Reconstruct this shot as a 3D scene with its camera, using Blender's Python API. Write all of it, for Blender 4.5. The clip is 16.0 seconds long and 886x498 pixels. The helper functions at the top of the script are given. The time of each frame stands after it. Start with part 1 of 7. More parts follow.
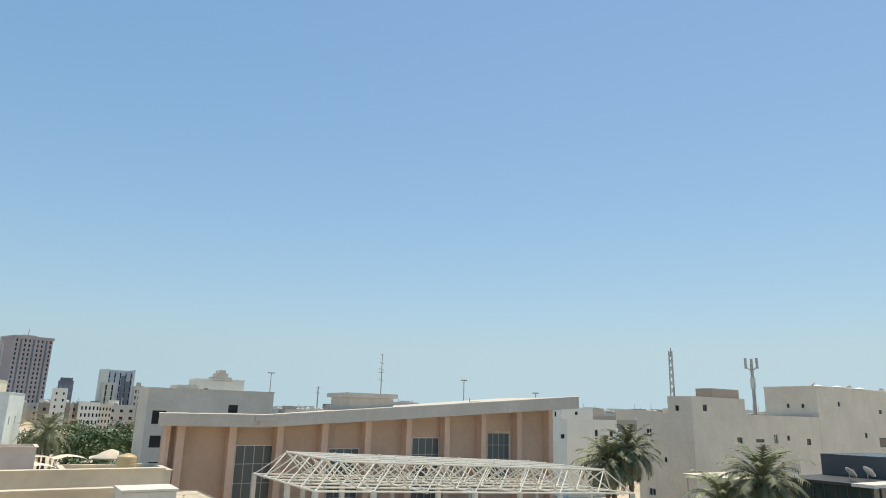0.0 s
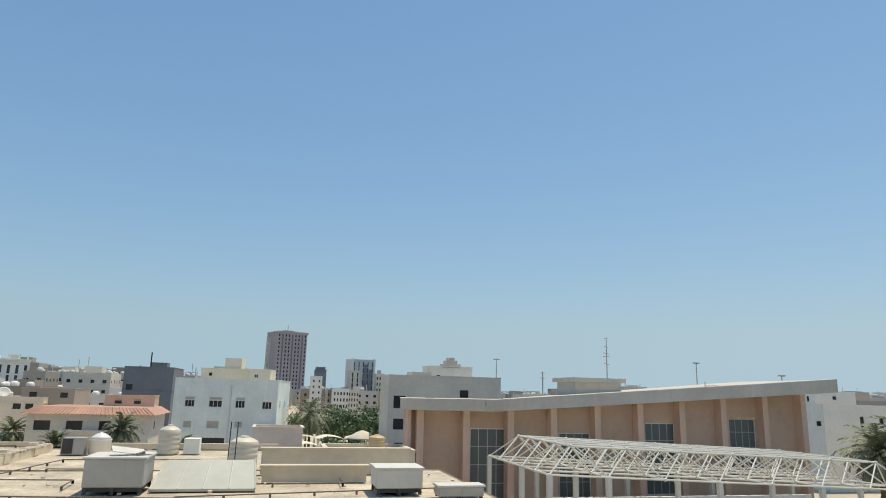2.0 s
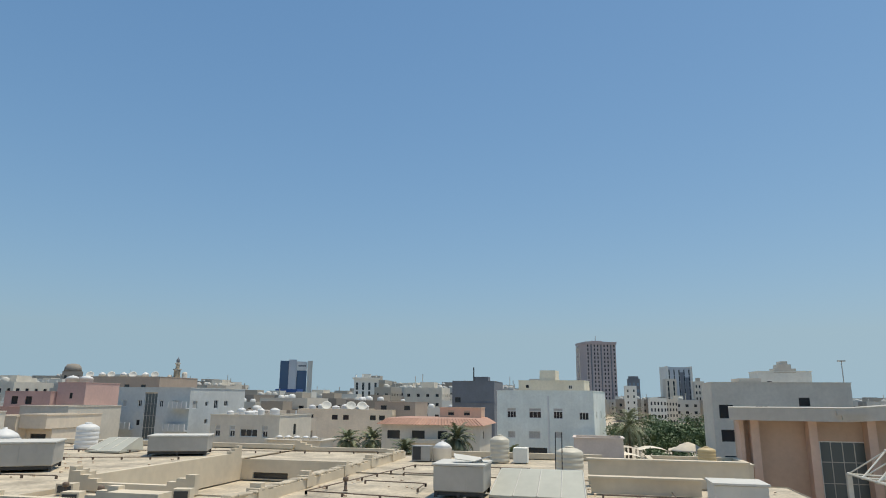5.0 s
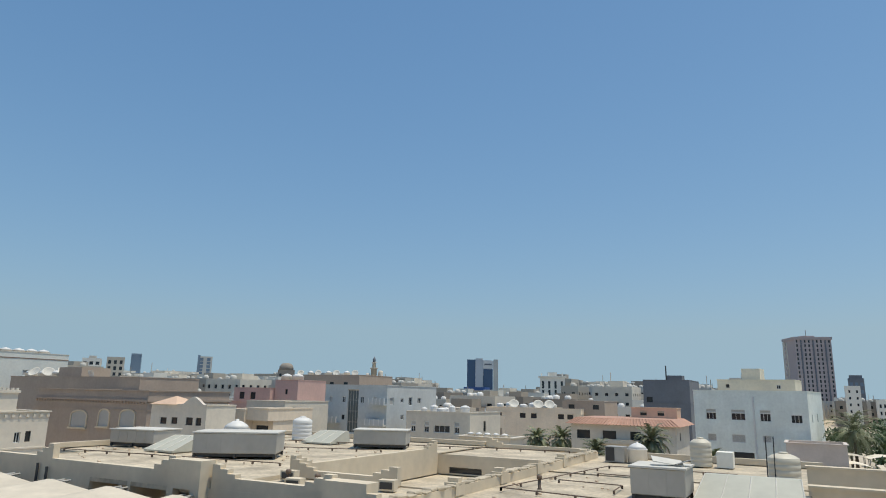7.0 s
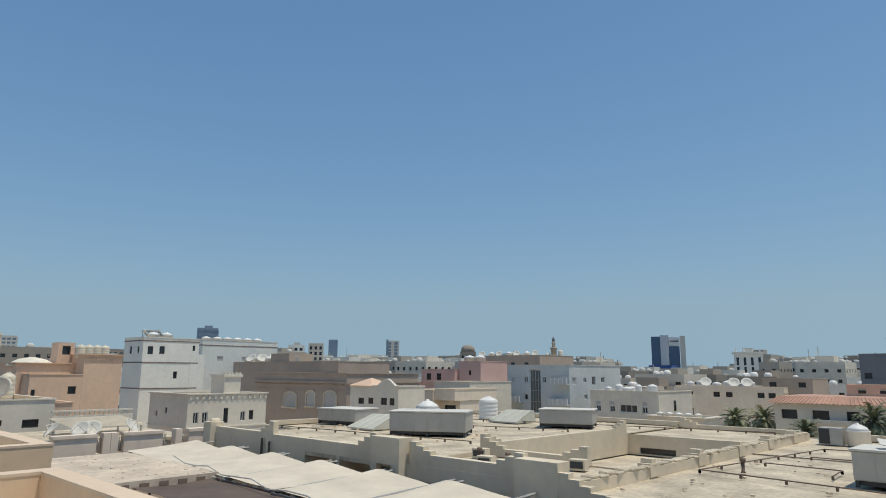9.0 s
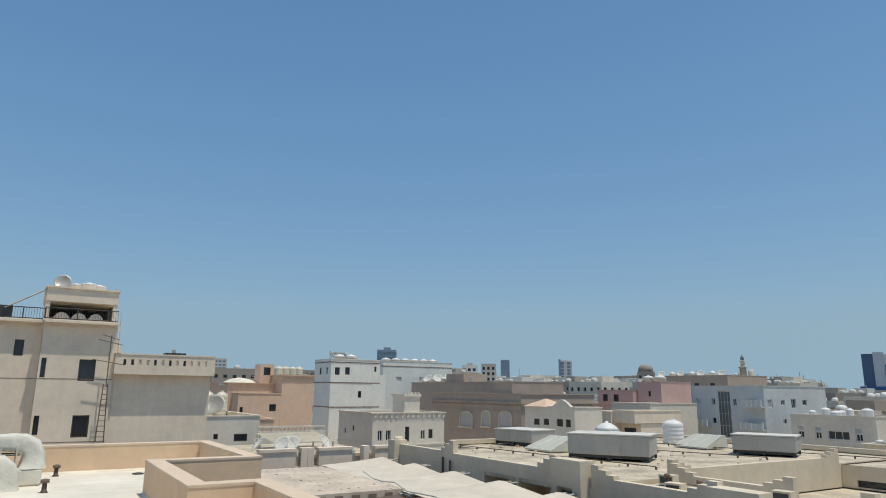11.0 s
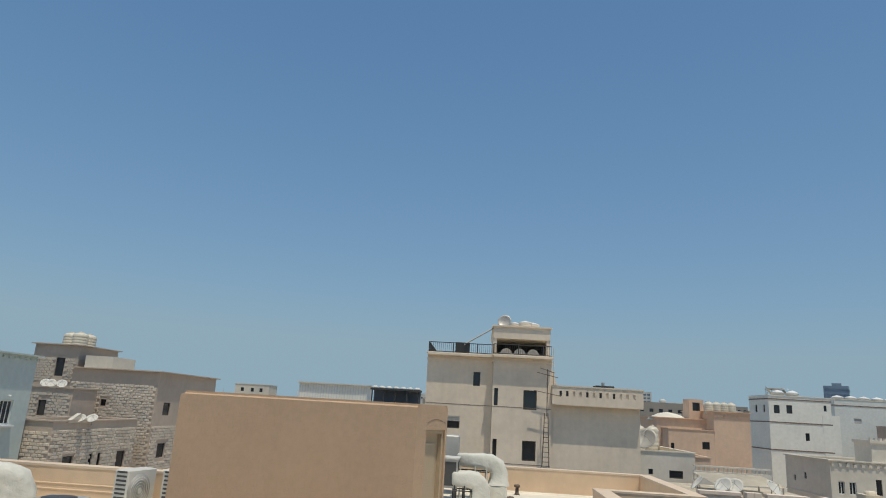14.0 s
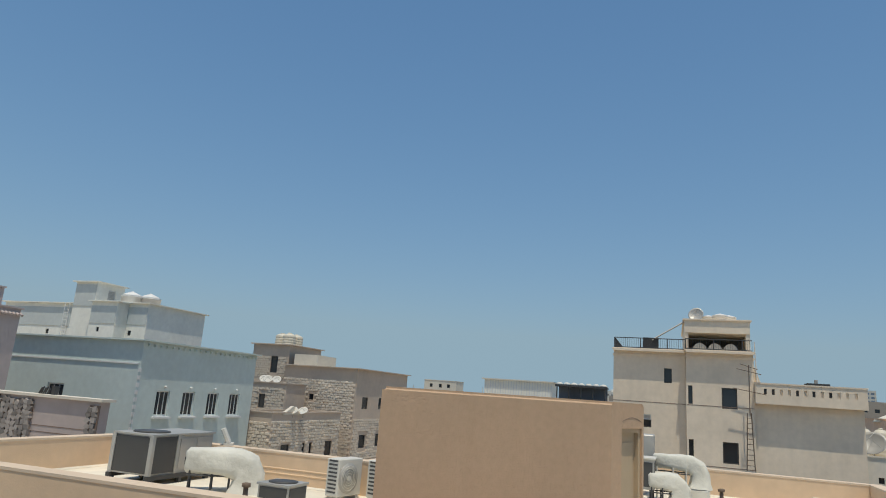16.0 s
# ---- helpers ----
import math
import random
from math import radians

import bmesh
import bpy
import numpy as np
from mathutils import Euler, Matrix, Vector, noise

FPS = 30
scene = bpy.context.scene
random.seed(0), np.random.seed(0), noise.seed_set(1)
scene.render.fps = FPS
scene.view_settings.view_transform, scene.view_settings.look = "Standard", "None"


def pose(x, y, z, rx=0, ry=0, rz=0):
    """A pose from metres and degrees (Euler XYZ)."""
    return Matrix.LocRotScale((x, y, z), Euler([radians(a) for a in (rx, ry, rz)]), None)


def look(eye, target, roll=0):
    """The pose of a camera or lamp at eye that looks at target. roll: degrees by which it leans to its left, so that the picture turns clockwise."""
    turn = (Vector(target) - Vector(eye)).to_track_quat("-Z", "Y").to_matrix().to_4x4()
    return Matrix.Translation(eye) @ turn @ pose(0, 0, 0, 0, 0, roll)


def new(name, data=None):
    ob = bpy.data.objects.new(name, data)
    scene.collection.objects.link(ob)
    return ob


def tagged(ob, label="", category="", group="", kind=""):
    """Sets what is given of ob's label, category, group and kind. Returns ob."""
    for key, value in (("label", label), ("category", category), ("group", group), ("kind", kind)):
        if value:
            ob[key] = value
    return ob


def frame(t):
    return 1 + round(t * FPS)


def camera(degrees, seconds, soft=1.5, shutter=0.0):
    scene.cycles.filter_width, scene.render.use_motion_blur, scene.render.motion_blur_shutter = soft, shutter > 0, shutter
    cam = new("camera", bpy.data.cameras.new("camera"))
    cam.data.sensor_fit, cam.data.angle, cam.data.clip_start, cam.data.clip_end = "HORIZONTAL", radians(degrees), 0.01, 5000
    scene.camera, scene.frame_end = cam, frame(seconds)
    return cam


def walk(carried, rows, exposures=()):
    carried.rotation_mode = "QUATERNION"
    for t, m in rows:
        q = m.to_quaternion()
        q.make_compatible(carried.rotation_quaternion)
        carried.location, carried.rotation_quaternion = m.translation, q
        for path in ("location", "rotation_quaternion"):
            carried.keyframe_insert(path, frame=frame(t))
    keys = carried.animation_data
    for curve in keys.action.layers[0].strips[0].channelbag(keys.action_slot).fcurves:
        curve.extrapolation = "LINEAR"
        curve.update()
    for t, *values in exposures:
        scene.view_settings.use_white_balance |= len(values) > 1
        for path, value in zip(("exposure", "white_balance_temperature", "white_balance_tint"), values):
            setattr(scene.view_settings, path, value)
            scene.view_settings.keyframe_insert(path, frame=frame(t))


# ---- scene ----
# ---------------------------------------------------------------- camera
cam = camera(68.0, 16.0, soft=1.0)
EYE, ARM = 10.5, 0.4
# seconds, yaw, pitch, roll; the camera is held out at arm's length and turned about the holder
TURNS = [
    (0.0, -32.86, 14.15, -1.50), (0.5, -27.19, 14.15, -2.11), (1.0, -22.92, 14.19, -2.38), (1.5, -17.44, 13.30, -1.91),
    (2.0, -13.90, 12.41, -1.41), (2.5, -9.59, 12.15, -1.24), (3.0, -4.29, 11.24, -1.94), (3.5, -1.21, 12.26, -1.88),
    (4.0, 3.44, 12.81, -1.16), (6.5, 24.12, 12.44, -1.06), (7.0, 28.14, 12.47, -1.11), (7.5, 31.74, 12.57, -0.74),
    (8.0, 36.06, 12.94, -0.77), (8.5, 39.63, 11.99, -0.74), (9.0, 43.51, 10.60, -0.34), (11.5, 63.89, 10.68, -0.96),
    (12.0, 71.11, 8.38, -0.84), (12.5, 78.47, 9.76, -0.86), (13.0, 83.72, 10.90, -1.74), (13.5, 89.20, 12.73, -2.68),
    (14.0, 93.32, 13.79, -3.32), (14.5, 97.59, 14.98, -3.65), (15.0, 99.39, 14.34, -4.65), (15.5, 103.90, 13.51, -4.65),
    (16.0, 108.91, 12.50, -3.97),
]
walk(cam, [(t, pose(-ARM * math.sin(radians(yaw)), ARM * math.cos(radians(yaw)), EYE, 90 + pitch, roll, yaw))
           for t, yaw, pitch, roll in TURNS],
     [(0.0, 0.51, 7000, 6.5), (1.5, 0.45, 6950, 6.5), (2.5, 0.16, 6650, 6.5), (3.5, 0.11, 6600, 6.5), (7.0, 0.10, 6450, 6.5), (9.0, -0.02, 6400, 6.5), (11.5, 0.02, 6300, 6.5), (12.5, -0.02, 6550, 6.5), (14.0, -0.11, 6500, 6.5), (16.0, -0.07, 6500, 6.5)])

# ---------------------------------------------------------------- sky and sun
SUN_UP, SUN_AT = 75.0, 62.0      # elevation, and compass bearing clockwise from +y
world = bpy.data.worlds.new("world")
scene.world = world
world.use_nodes = True
wn = world.node_tree.nodes
sky = wn.new("ShaderNodeTexSky")
sky.sky_type = "NISHITA"
sky.sun_disc = False
sky.sun_elevation, sky.sun_rotation = radians(SUN_UP), radians(SUN_AT)
sky.altitude, sky.air_density, sky.dust_density, sky.ozone_density = 0, 1.0, 1.0, 0.3
wn["Background"].inputs[1].default_value = 0.132
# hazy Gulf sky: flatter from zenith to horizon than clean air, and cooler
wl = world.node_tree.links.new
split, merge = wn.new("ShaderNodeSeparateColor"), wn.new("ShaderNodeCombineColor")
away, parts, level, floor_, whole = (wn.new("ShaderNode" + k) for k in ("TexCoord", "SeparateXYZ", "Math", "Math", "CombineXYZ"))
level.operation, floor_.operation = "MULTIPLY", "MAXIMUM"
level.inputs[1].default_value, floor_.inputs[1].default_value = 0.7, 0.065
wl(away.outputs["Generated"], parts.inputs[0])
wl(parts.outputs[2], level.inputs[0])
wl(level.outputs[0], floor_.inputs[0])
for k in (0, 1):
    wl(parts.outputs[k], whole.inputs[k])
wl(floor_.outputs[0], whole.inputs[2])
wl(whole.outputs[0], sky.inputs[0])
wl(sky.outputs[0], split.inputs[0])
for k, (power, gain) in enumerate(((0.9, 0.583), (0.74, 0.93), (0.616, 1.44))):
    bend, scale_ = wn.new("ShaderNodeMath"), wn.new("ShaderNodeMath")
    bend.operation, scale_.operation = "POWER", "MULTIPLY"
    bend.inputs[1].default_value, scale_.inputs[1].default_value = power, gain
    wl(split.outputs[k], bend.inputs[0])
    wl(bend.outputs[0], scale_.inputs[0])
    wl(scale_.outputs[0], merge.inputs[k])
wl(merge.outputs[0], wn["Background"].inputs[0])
sun = new("sun", bpy.data.lights.new("sun", "SUN"))
sun.data.energy, sun.data.angle, sun.data.color = 3.2, radians(0.6), (1.0, 0.91, 0.77)
sx, sy, sz = (math.sin(radians(SUN_AT)) * math.cos(radians(SUN_UP)), math.cos(radians(SUN_AT)) * math.cos(radians(SUN_UP)), math.sin(radians(SUN_UP)))
sun.matrix_world = look((sx * 200, sy * 200, sz * 200), (0, 0, 0))


# ---------------------------------------------------------------- materials
def material(name, colour, rough=0.85, metal=0.0, grain=0.06, grain_size=3.0, stain=0.10, stain_size=0.35, bump=0.15, bump_size=30.0,
             each=0.0, streak=0.000, pits=0.0):
    """Plaster, stone, cloth or metal: a base colour with fine grain, broad stains and relief, all in metres."""
    m = bpy.data.materials.new(name)
    m.use_nodes = True
    n, link = m.node_tree.nodes, m.node_tree.links.new
    b = n["Principled BSDF"]
    b.inputs["Roughness"].default_value, b.inputs["Metallic"].default_value = rough, metal
    place = n.new("ShaderNodeTexCoord")
    geo = n.new("ShaderNodeNewGeometry")

    def cloud(size, detail, scale=(1, 1, 1)):
        t = n.new("ShaderNodeTexNoise")
        t.inputs["Scale"].default_value, t.inputs["Detail"].default_value = size, detail
        mp = n.new("ShaderNodeMapping")
        mp.inputs["Scale"].default_value = scale
        link(geo.outputs["Position"], mp.inputs["Vector"])
        link(mp.outputs[0], t.inputs["Vector"])
        return t.outputs["Fac"]

    def swing(fac, amount, middle=0.5):
        r = n.new("ShaderNodeMapRange")
        r.inputs["From Min"].default_value, r.inputs["From Max"].default_value = middle - 0.22, middle + 0.22
        r.inputs["To Min"].default_value, r.inputs["To Max"].default_value = 1 - amount, 1 + amount * 0.6
        link(fac, r.inputs["Value"])
        return r.outputs[0]

    def times(a, c):
        x = n.new("ShaderNodeMath")
        x.operation = "MULTIPLY"
        link(a, x.inputs[0])
        link(c, x.inputs[1])
        return x.outputs[0]

    f = times(swing(cloud(grain_size, 4), grain), swing(cloud(stain_size, 5), stain))
    if streak:
        f = times(f, swing(cloud(1.0, 4, (2.2, 2.2, 0.12)), streak))
    if each:
        info = n.new("ShaderNodeObjectInfo")
        f = times(f, swing(info.outputs["Random"], each))
    mix = n.new("ShaderNodeVectorMath")
    mix.operation = "SCALE"
    mix.inputs[0].default_value = colour
    link(f, mix.inputs["Scale"])
    link(mix.outputs[0], b.inputs["Base Color"])
    if bump:
        bp = n.new("ShaderNodeBump")
        bp.inputs["Strength"].default_value, bp.inputs["Distance"].default_value = bump, 0.03
        height = cloud(bump_size, 3)
        if pits:
            r = n.new("ShaderNodeMapRange")
            r.inputs["From Min"].default_value, r.inputs["From Max"].default_value = pits, pits + 0.12
            r.inputs["To Min"].default_value, r.inputs["To Max"].default_value = 1.0, 0.0
            link(height, r.inputs["Value"])
            height = r.outputs[0]
        link(height, bp.inputs["Height"])
        link(bp.outputs[0], b.inputs["Normal"])
    return m


def glass(name, colour, rough=0.08):
    m = bpy.data.materials.new(name)
    m.use_nodes = True
    b = m.node_tree.nodes["Principled BSDF"]
    b.inputs["Base Color"].default_value = (*colour, 1)
    b.inputs["Roughness"].default_value = rough
    b.inputs["Specular IOR Level"].default_value = 0.6
    return m


STUCCO_TAN = material("stucco_tan", (0.58, 0.41, 0.26), bump=0.7, bump_size=24, grain=0.07, grain_size=9, stain=0.10, streak=0.02)
PARAPET_TAN = material("parapet_tan", (0.74, 0.535, 0.35), bump=0.12, grain=0.06, stain=0.12)
# the parapet's tan, with the sunlit look of its top put into the colour
COPING = material("coping", (0.72, 0.56, 0.405), grain=0.05, stain=0.12)
ROOF_WHITE = material("roof_white", (0.80, 0.73, 0.60), rough=0.9, stain=0.16, stain_size=0.8, grain=0.06)
ROOF_DUST = material("roof_dust", (0.58, 0.49, 0.36), stain=0.34, stain_size=0.9, grain=0.22, grain_size=6)
SCHOOL_WALL = material("school_wall", (0.71, 0.605, 0.45), stain=0.16, streak=0.03)
GREY_WALL = material("grey_wall", (0.74, 0.67, 0.56), streak=0.025)
CREAM_WALL = material("cream_wall", (0.68, 0.62, 0.52), streak=0.03)
WHITE_WALL = material("white_wall", (0.84, 0.82, 0.735), stain=0.06, streak=0.02)
PALE_BLUE_WALL = material("pale_blue_wall", (0.56, 0.58, 0.57), streak=0.025)
BLUE_WALL = material("blue_wall", (0.565, 0.635, 0.605), stain=0.07, streak=0.02)
BROWN_WALL = material("brown_wall", (0.435, 0.352, 0.285), streak=0.025)
PINK_WALL = material("pink_wall", (0.62, 0.42, 0.37), streak=0.025)
ORANGE_WALL = material("orange_wall", (0.74, 0.52, 0.37), streak=0.036)
TALL_WALL = material("tall_wall", (0.815, 0.69, 0.54), streak=0.036)
DARK_WALL = material("dark_wall", (0.18, 0.195, 0.22), streak=0.025)
HALL_WALL = material("hall_wall", (0.55, 0.40, 0.30), streak=0.025)
HALL_COLUMN = material("hall_column", (0.68, 0.485, 0.375), streak=0.036)
HALL_FASCIA = material("hall_fascia", (0.58, 0.53, 0.46), streak=0.05)
TOWER_BROWN = material("tower_brown", (0.48, 0.40, 0.385), stain_size=0.05)
TOWER_GREY = material("tower_grey", (0.52, 0.55, 0.58), stain_size=0.05)
TOWER_BLUE = glass("tower_blue_glass", (0.20, 0.265, 0.34), 0.15)
FAR_WALL = material("far_wall", (0.60, 0.54, 0.45), stain_size=0.05, each=0.3)
FAR_PALE = material("far_pale", (0.72, 0.69, 0.62), stain_size=0.05, each=0.2)
FAR_BROWN = material("far_brown", (0.46, 0.40, 0.33), stain_size=0.05, each=0.3)
PLASTIC_TANK = material("plastic_tank", (0.66, 0.60, 0.48), rough=0.5, grain=0.05, stain=0.12, bump=0.05)
WHITE_TANK = material("white_tank", (0.78, 0.76, 0.72), rough=0.5, grain=0.05, stain=0.1, bump=0.05)
YELLOW_TANK = material("yellow_tank", (0.66, 0.50, 0.26), rough=0.5, grain=0.05, stain=0.12, bump=0.05)
METAL_GREY = material("metal_grey", (0.48, 0.46, 0.42), rough=0.5, metal=0.3, stain=0.2, bump=0.03)
METAL_WHITE = material("metal_white", (0.66, 0.63, 0.56), rough=0.7, stain=0.12, bump=0.02)
METAL_DARK = material("metal_dark", (0.05, 0.05, 0.05), rough=0.55, bump=0.02)
PIPE_RUST = material("pipe_rust", (0.17, 0.12, 0.085), rough=0.7, stain=0.3, bump=0.05)
GRILLE = material("grille", (0.07, 0.068, 0.065), rough=0.5, bump=0.2, bump_size=60)
FOAM = material("insulation_foam", (0.68, 0.65, 0.56), rough=0.9, bump=1.0, bump_size=6, stain=0.15, stain_size=1.2)
CLOTH = material("shade_cloth", (0.66, 0.58, 0.46), rough=0.9, stain=0.12, stain_size=0.7, bump=0.2, bump_size=4)
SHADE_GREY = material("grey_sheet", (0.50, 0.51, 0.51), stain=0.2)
GROUND = material("dusty_ground", (0.52, 0.44, 0.33), stain=0.3, stain_size=0.05)
ROAD = material("asphalt", (0.07, 0.07, 0.07), stain=0.2)
TILE_RED = material("roof_tile_red", (0.56, 0.33, 0.24), stain=0.2, each=0.1)
PANE = glass("window_glass", (0.025, 0.03, 0.035))
PANE_DUSTY = glass("dusty_glass", (0.10, 0.12, 0.12), 0.35)
SHUTTER = material("shutter", (0.52, 0.50, 0.46), grain=0.03)
FRAME_WHITE = material("frame_white", (0.70, 0.70, 0.68), grain=0.03, stain=0.05, bump=0)
FRAME_DARK = material("frame_dark", (0.06, 0.055, 0.05), grain=0.03, stain=0.05, bump=0)
STEEL_CREAM = material("painted_steel", (0.70, 0.68, 0.60), rough=0.5, bump=0.02)
TRUNK = material("palm_trunk", (0.17, 0.12, 0.08), bump=0.8, bump_size=9)
FROND = material("palm_frond", (0.20, 0.22, 0.12), rough=0.6, each=0.2, bump=0)
LEAF = material("tree_leaf", (0.10, 0.15, 0.06), rough=0.6, bump=0)
DOOR_TAN = material("door_tan", (0.56, 0.43, 0.28), grain=0.05, streak=0.03)
CAR_WHITE = material("car_white", (0.7, 0.7, 0.7), rough=0.25, bump=0)
RUBBER = material("rubber", (0.02, 0.02, 0.02), rough=0.9, bump=0)


# ---------------------------------------------------------------- mesh helpers
def mesh_of(name, bm, *mats):
    me = bpy.data.meshes.new(name)
    bm.to_mesh(me)
    bm.free()
    for m in mats:
        me.materials.append(m)
    return me


def part(name, bm, mat, parent, label=""):
    """One mesh object under a thing or a part; bm may be a finished mesh that is shared."""
    me = bm if isinstance(bm, bpy.types.Mesh) else mesh_of(name, bm, *(mat if isinstance(mat, tuple) else (mat,)))
    ob = new(name, me)
    ob.parent = parent
    return tagged(ob, label)


def thing(name, label, category, at=(0, 0, 0), rz=0.0, group="", kind=""):
    ob = new(name)
    ob.matrix_basis = pose(*at, 0, 0, rz)
    ob.empty_display_size = 0.2
    return tagged(ob, label, category, group, kind)


def quad(bm, pts, slot=0):
    f = bm.faces.new([bm.verts.new(p) for p in pts])
    f.material_index = slot
    return f


def block(bm, x0, x1, y0, y1, z0, z1, slot=0, m=None, bevel=0.0):
    c = [(x0, y0, z0), (x1, y0, z0), (x1, y1, z0), (x0, y1, z0), (x0, y0, z1), (x1, y0, z1), (x1, y1, z1), (x0, y1, z1)]
    v = [bm.verts.new(m @ Vector(p) if m else p) for p in c]
    fs = [bm.faces.new([v[i] for i in q]) for q in ((3, 2, 1, 0), (4, 5, 6, 7), (0, 1, 5, 4), (1, 2, 6, 5), (2, 3, 7, 6), (3, 0, 4, 7))]
    for f in fs:
        f.material_index = slot
    if bevel:
        bmesh.ops.bevel(bm, geom=list({e for f in fs for e in f.edges}), offset=bevel, segments=1, affect="EDGES")
    return bm


def tube(bm, a, b, r, sides=6, r2=None, slot=0):
    a, b = Vector(a), Vector(b)
    d = b - a
    q = d.to_track_quat("Z", "Y").to_matrix()
    r2 = r if r2 is None else r2
    rings = []
    for p, s in ((a, r), (b, r2)):
        rings.append([bm.verts.new(p + q @ Vector((s * math.cos(2 * math.pi * i / sides), s * math.sin(2 * math.pi * i / sides), 0))) for i in range(sides)])
    for i in range(sides):
        bm.faces.new([rings[0][i], rings[0][(i + 1) % sides], rings[1][(i + 1) % sides], rings[1][i]]).material_index = slot
    bm.faces.new(rings[0][::-1]).material_index = slot
    bm.faces.new(rings[1]).material_index = slot
    return bm


def lathe(bm, profile, sides=16, at=(0, 0, 0), slot=0):
    """A turned form from (radius, height) pairs."""
    rings = []
    for r, z in profile:
        rings.append([bm.verts.new((at[0] + r * math.cos(2 * math.pi * i / sides), at[1] + r * math.sin(2 * math.pi * i / sides), at[2] + z)) for i in range(sides)])
    for lo, hi in zip(rings, rings[1:]):
        for i in range(sides):
            f = bm.faces.new([lo[i], lo[(i + 1) % sides], hi[(i + 1) % sides], hi[i]])
            f.smooth, f.material_index = True, slot
    bm.faces.new(rings[0][::-1]).material_index = slot
    bm.faces.new(rings[-1]).material_index = slot
    return bm


def B(*a, **k):
    return block(bmesh.new(), *a, **k)


# ---------------------------------------------------------------- houses
WINDOWS = {}


def window_meshes(w, h, kind):
    key = (round(w, 2), round(h, 2), kind)
    if key not in WINDOWS:
        f = bmesh.new()
        t = min(0.07, w * 0.12)
        for x0, x1, z0, z1 in ((-w / 2, w / 2, -h / 2, -h / 2 + t), (-w / 2, w / 2, h / 2 - t, h / 2), (-w / 2, -w / 2 + t, -h / 2 + t, h / 2 - t), (w / 2 - t, w / 2, -h / 2 + t, h / 2 - t)):
            block(f, x0, x1, 0.08, 0.16, z0, z1)
        bars = {"two": 1, "four": 2}.get(kind, 0)
        for i in range(bars):
            x = -w / 2 + w * (i + 1) / (bars + 1)
            block(f, x - 0.025, x + 0.025, 0.09, 0.15, -h / 2 + t, h / 2 - t)
        p = B(-w / 2 + t, w / 2 - t, 0.11, 0.13, -h / 2 + t, h / 2 - t)
        if kind == "shutter":
            p.free()
            p = bmesh.new()
            k = max(3, int(h / 0.12))
            for i in range(k):
                z = -h / 2 + t + (h - 2 * t) * i / k
                block(p, -w / 2 + t, w / 2 - t, 0.09, 0.13, z, z + (h - 2 * t) / k * 0.86)
        s = B(-w / 2 - 0.08, w / 2 + 0.08, -0.08, 0.02, -h / 2 - 0.09, -h / 2)
        dark = kind in ("dark", "bars")
        WINDOWS[key] = (mesh_of("window", f, FRAME_DARK if dark else FRAME_WHITE),
                        mesh_of("pane", p, SHUTTER if kind == "shutter" else PANE_DUSTY if kind == "grid" else PANE), mesh_of("sill", s, FRAME_WHITE))
    return WINDOWS[key]


SIDES = {"S": 0, "E": 90, "N": 180, "W": 270}


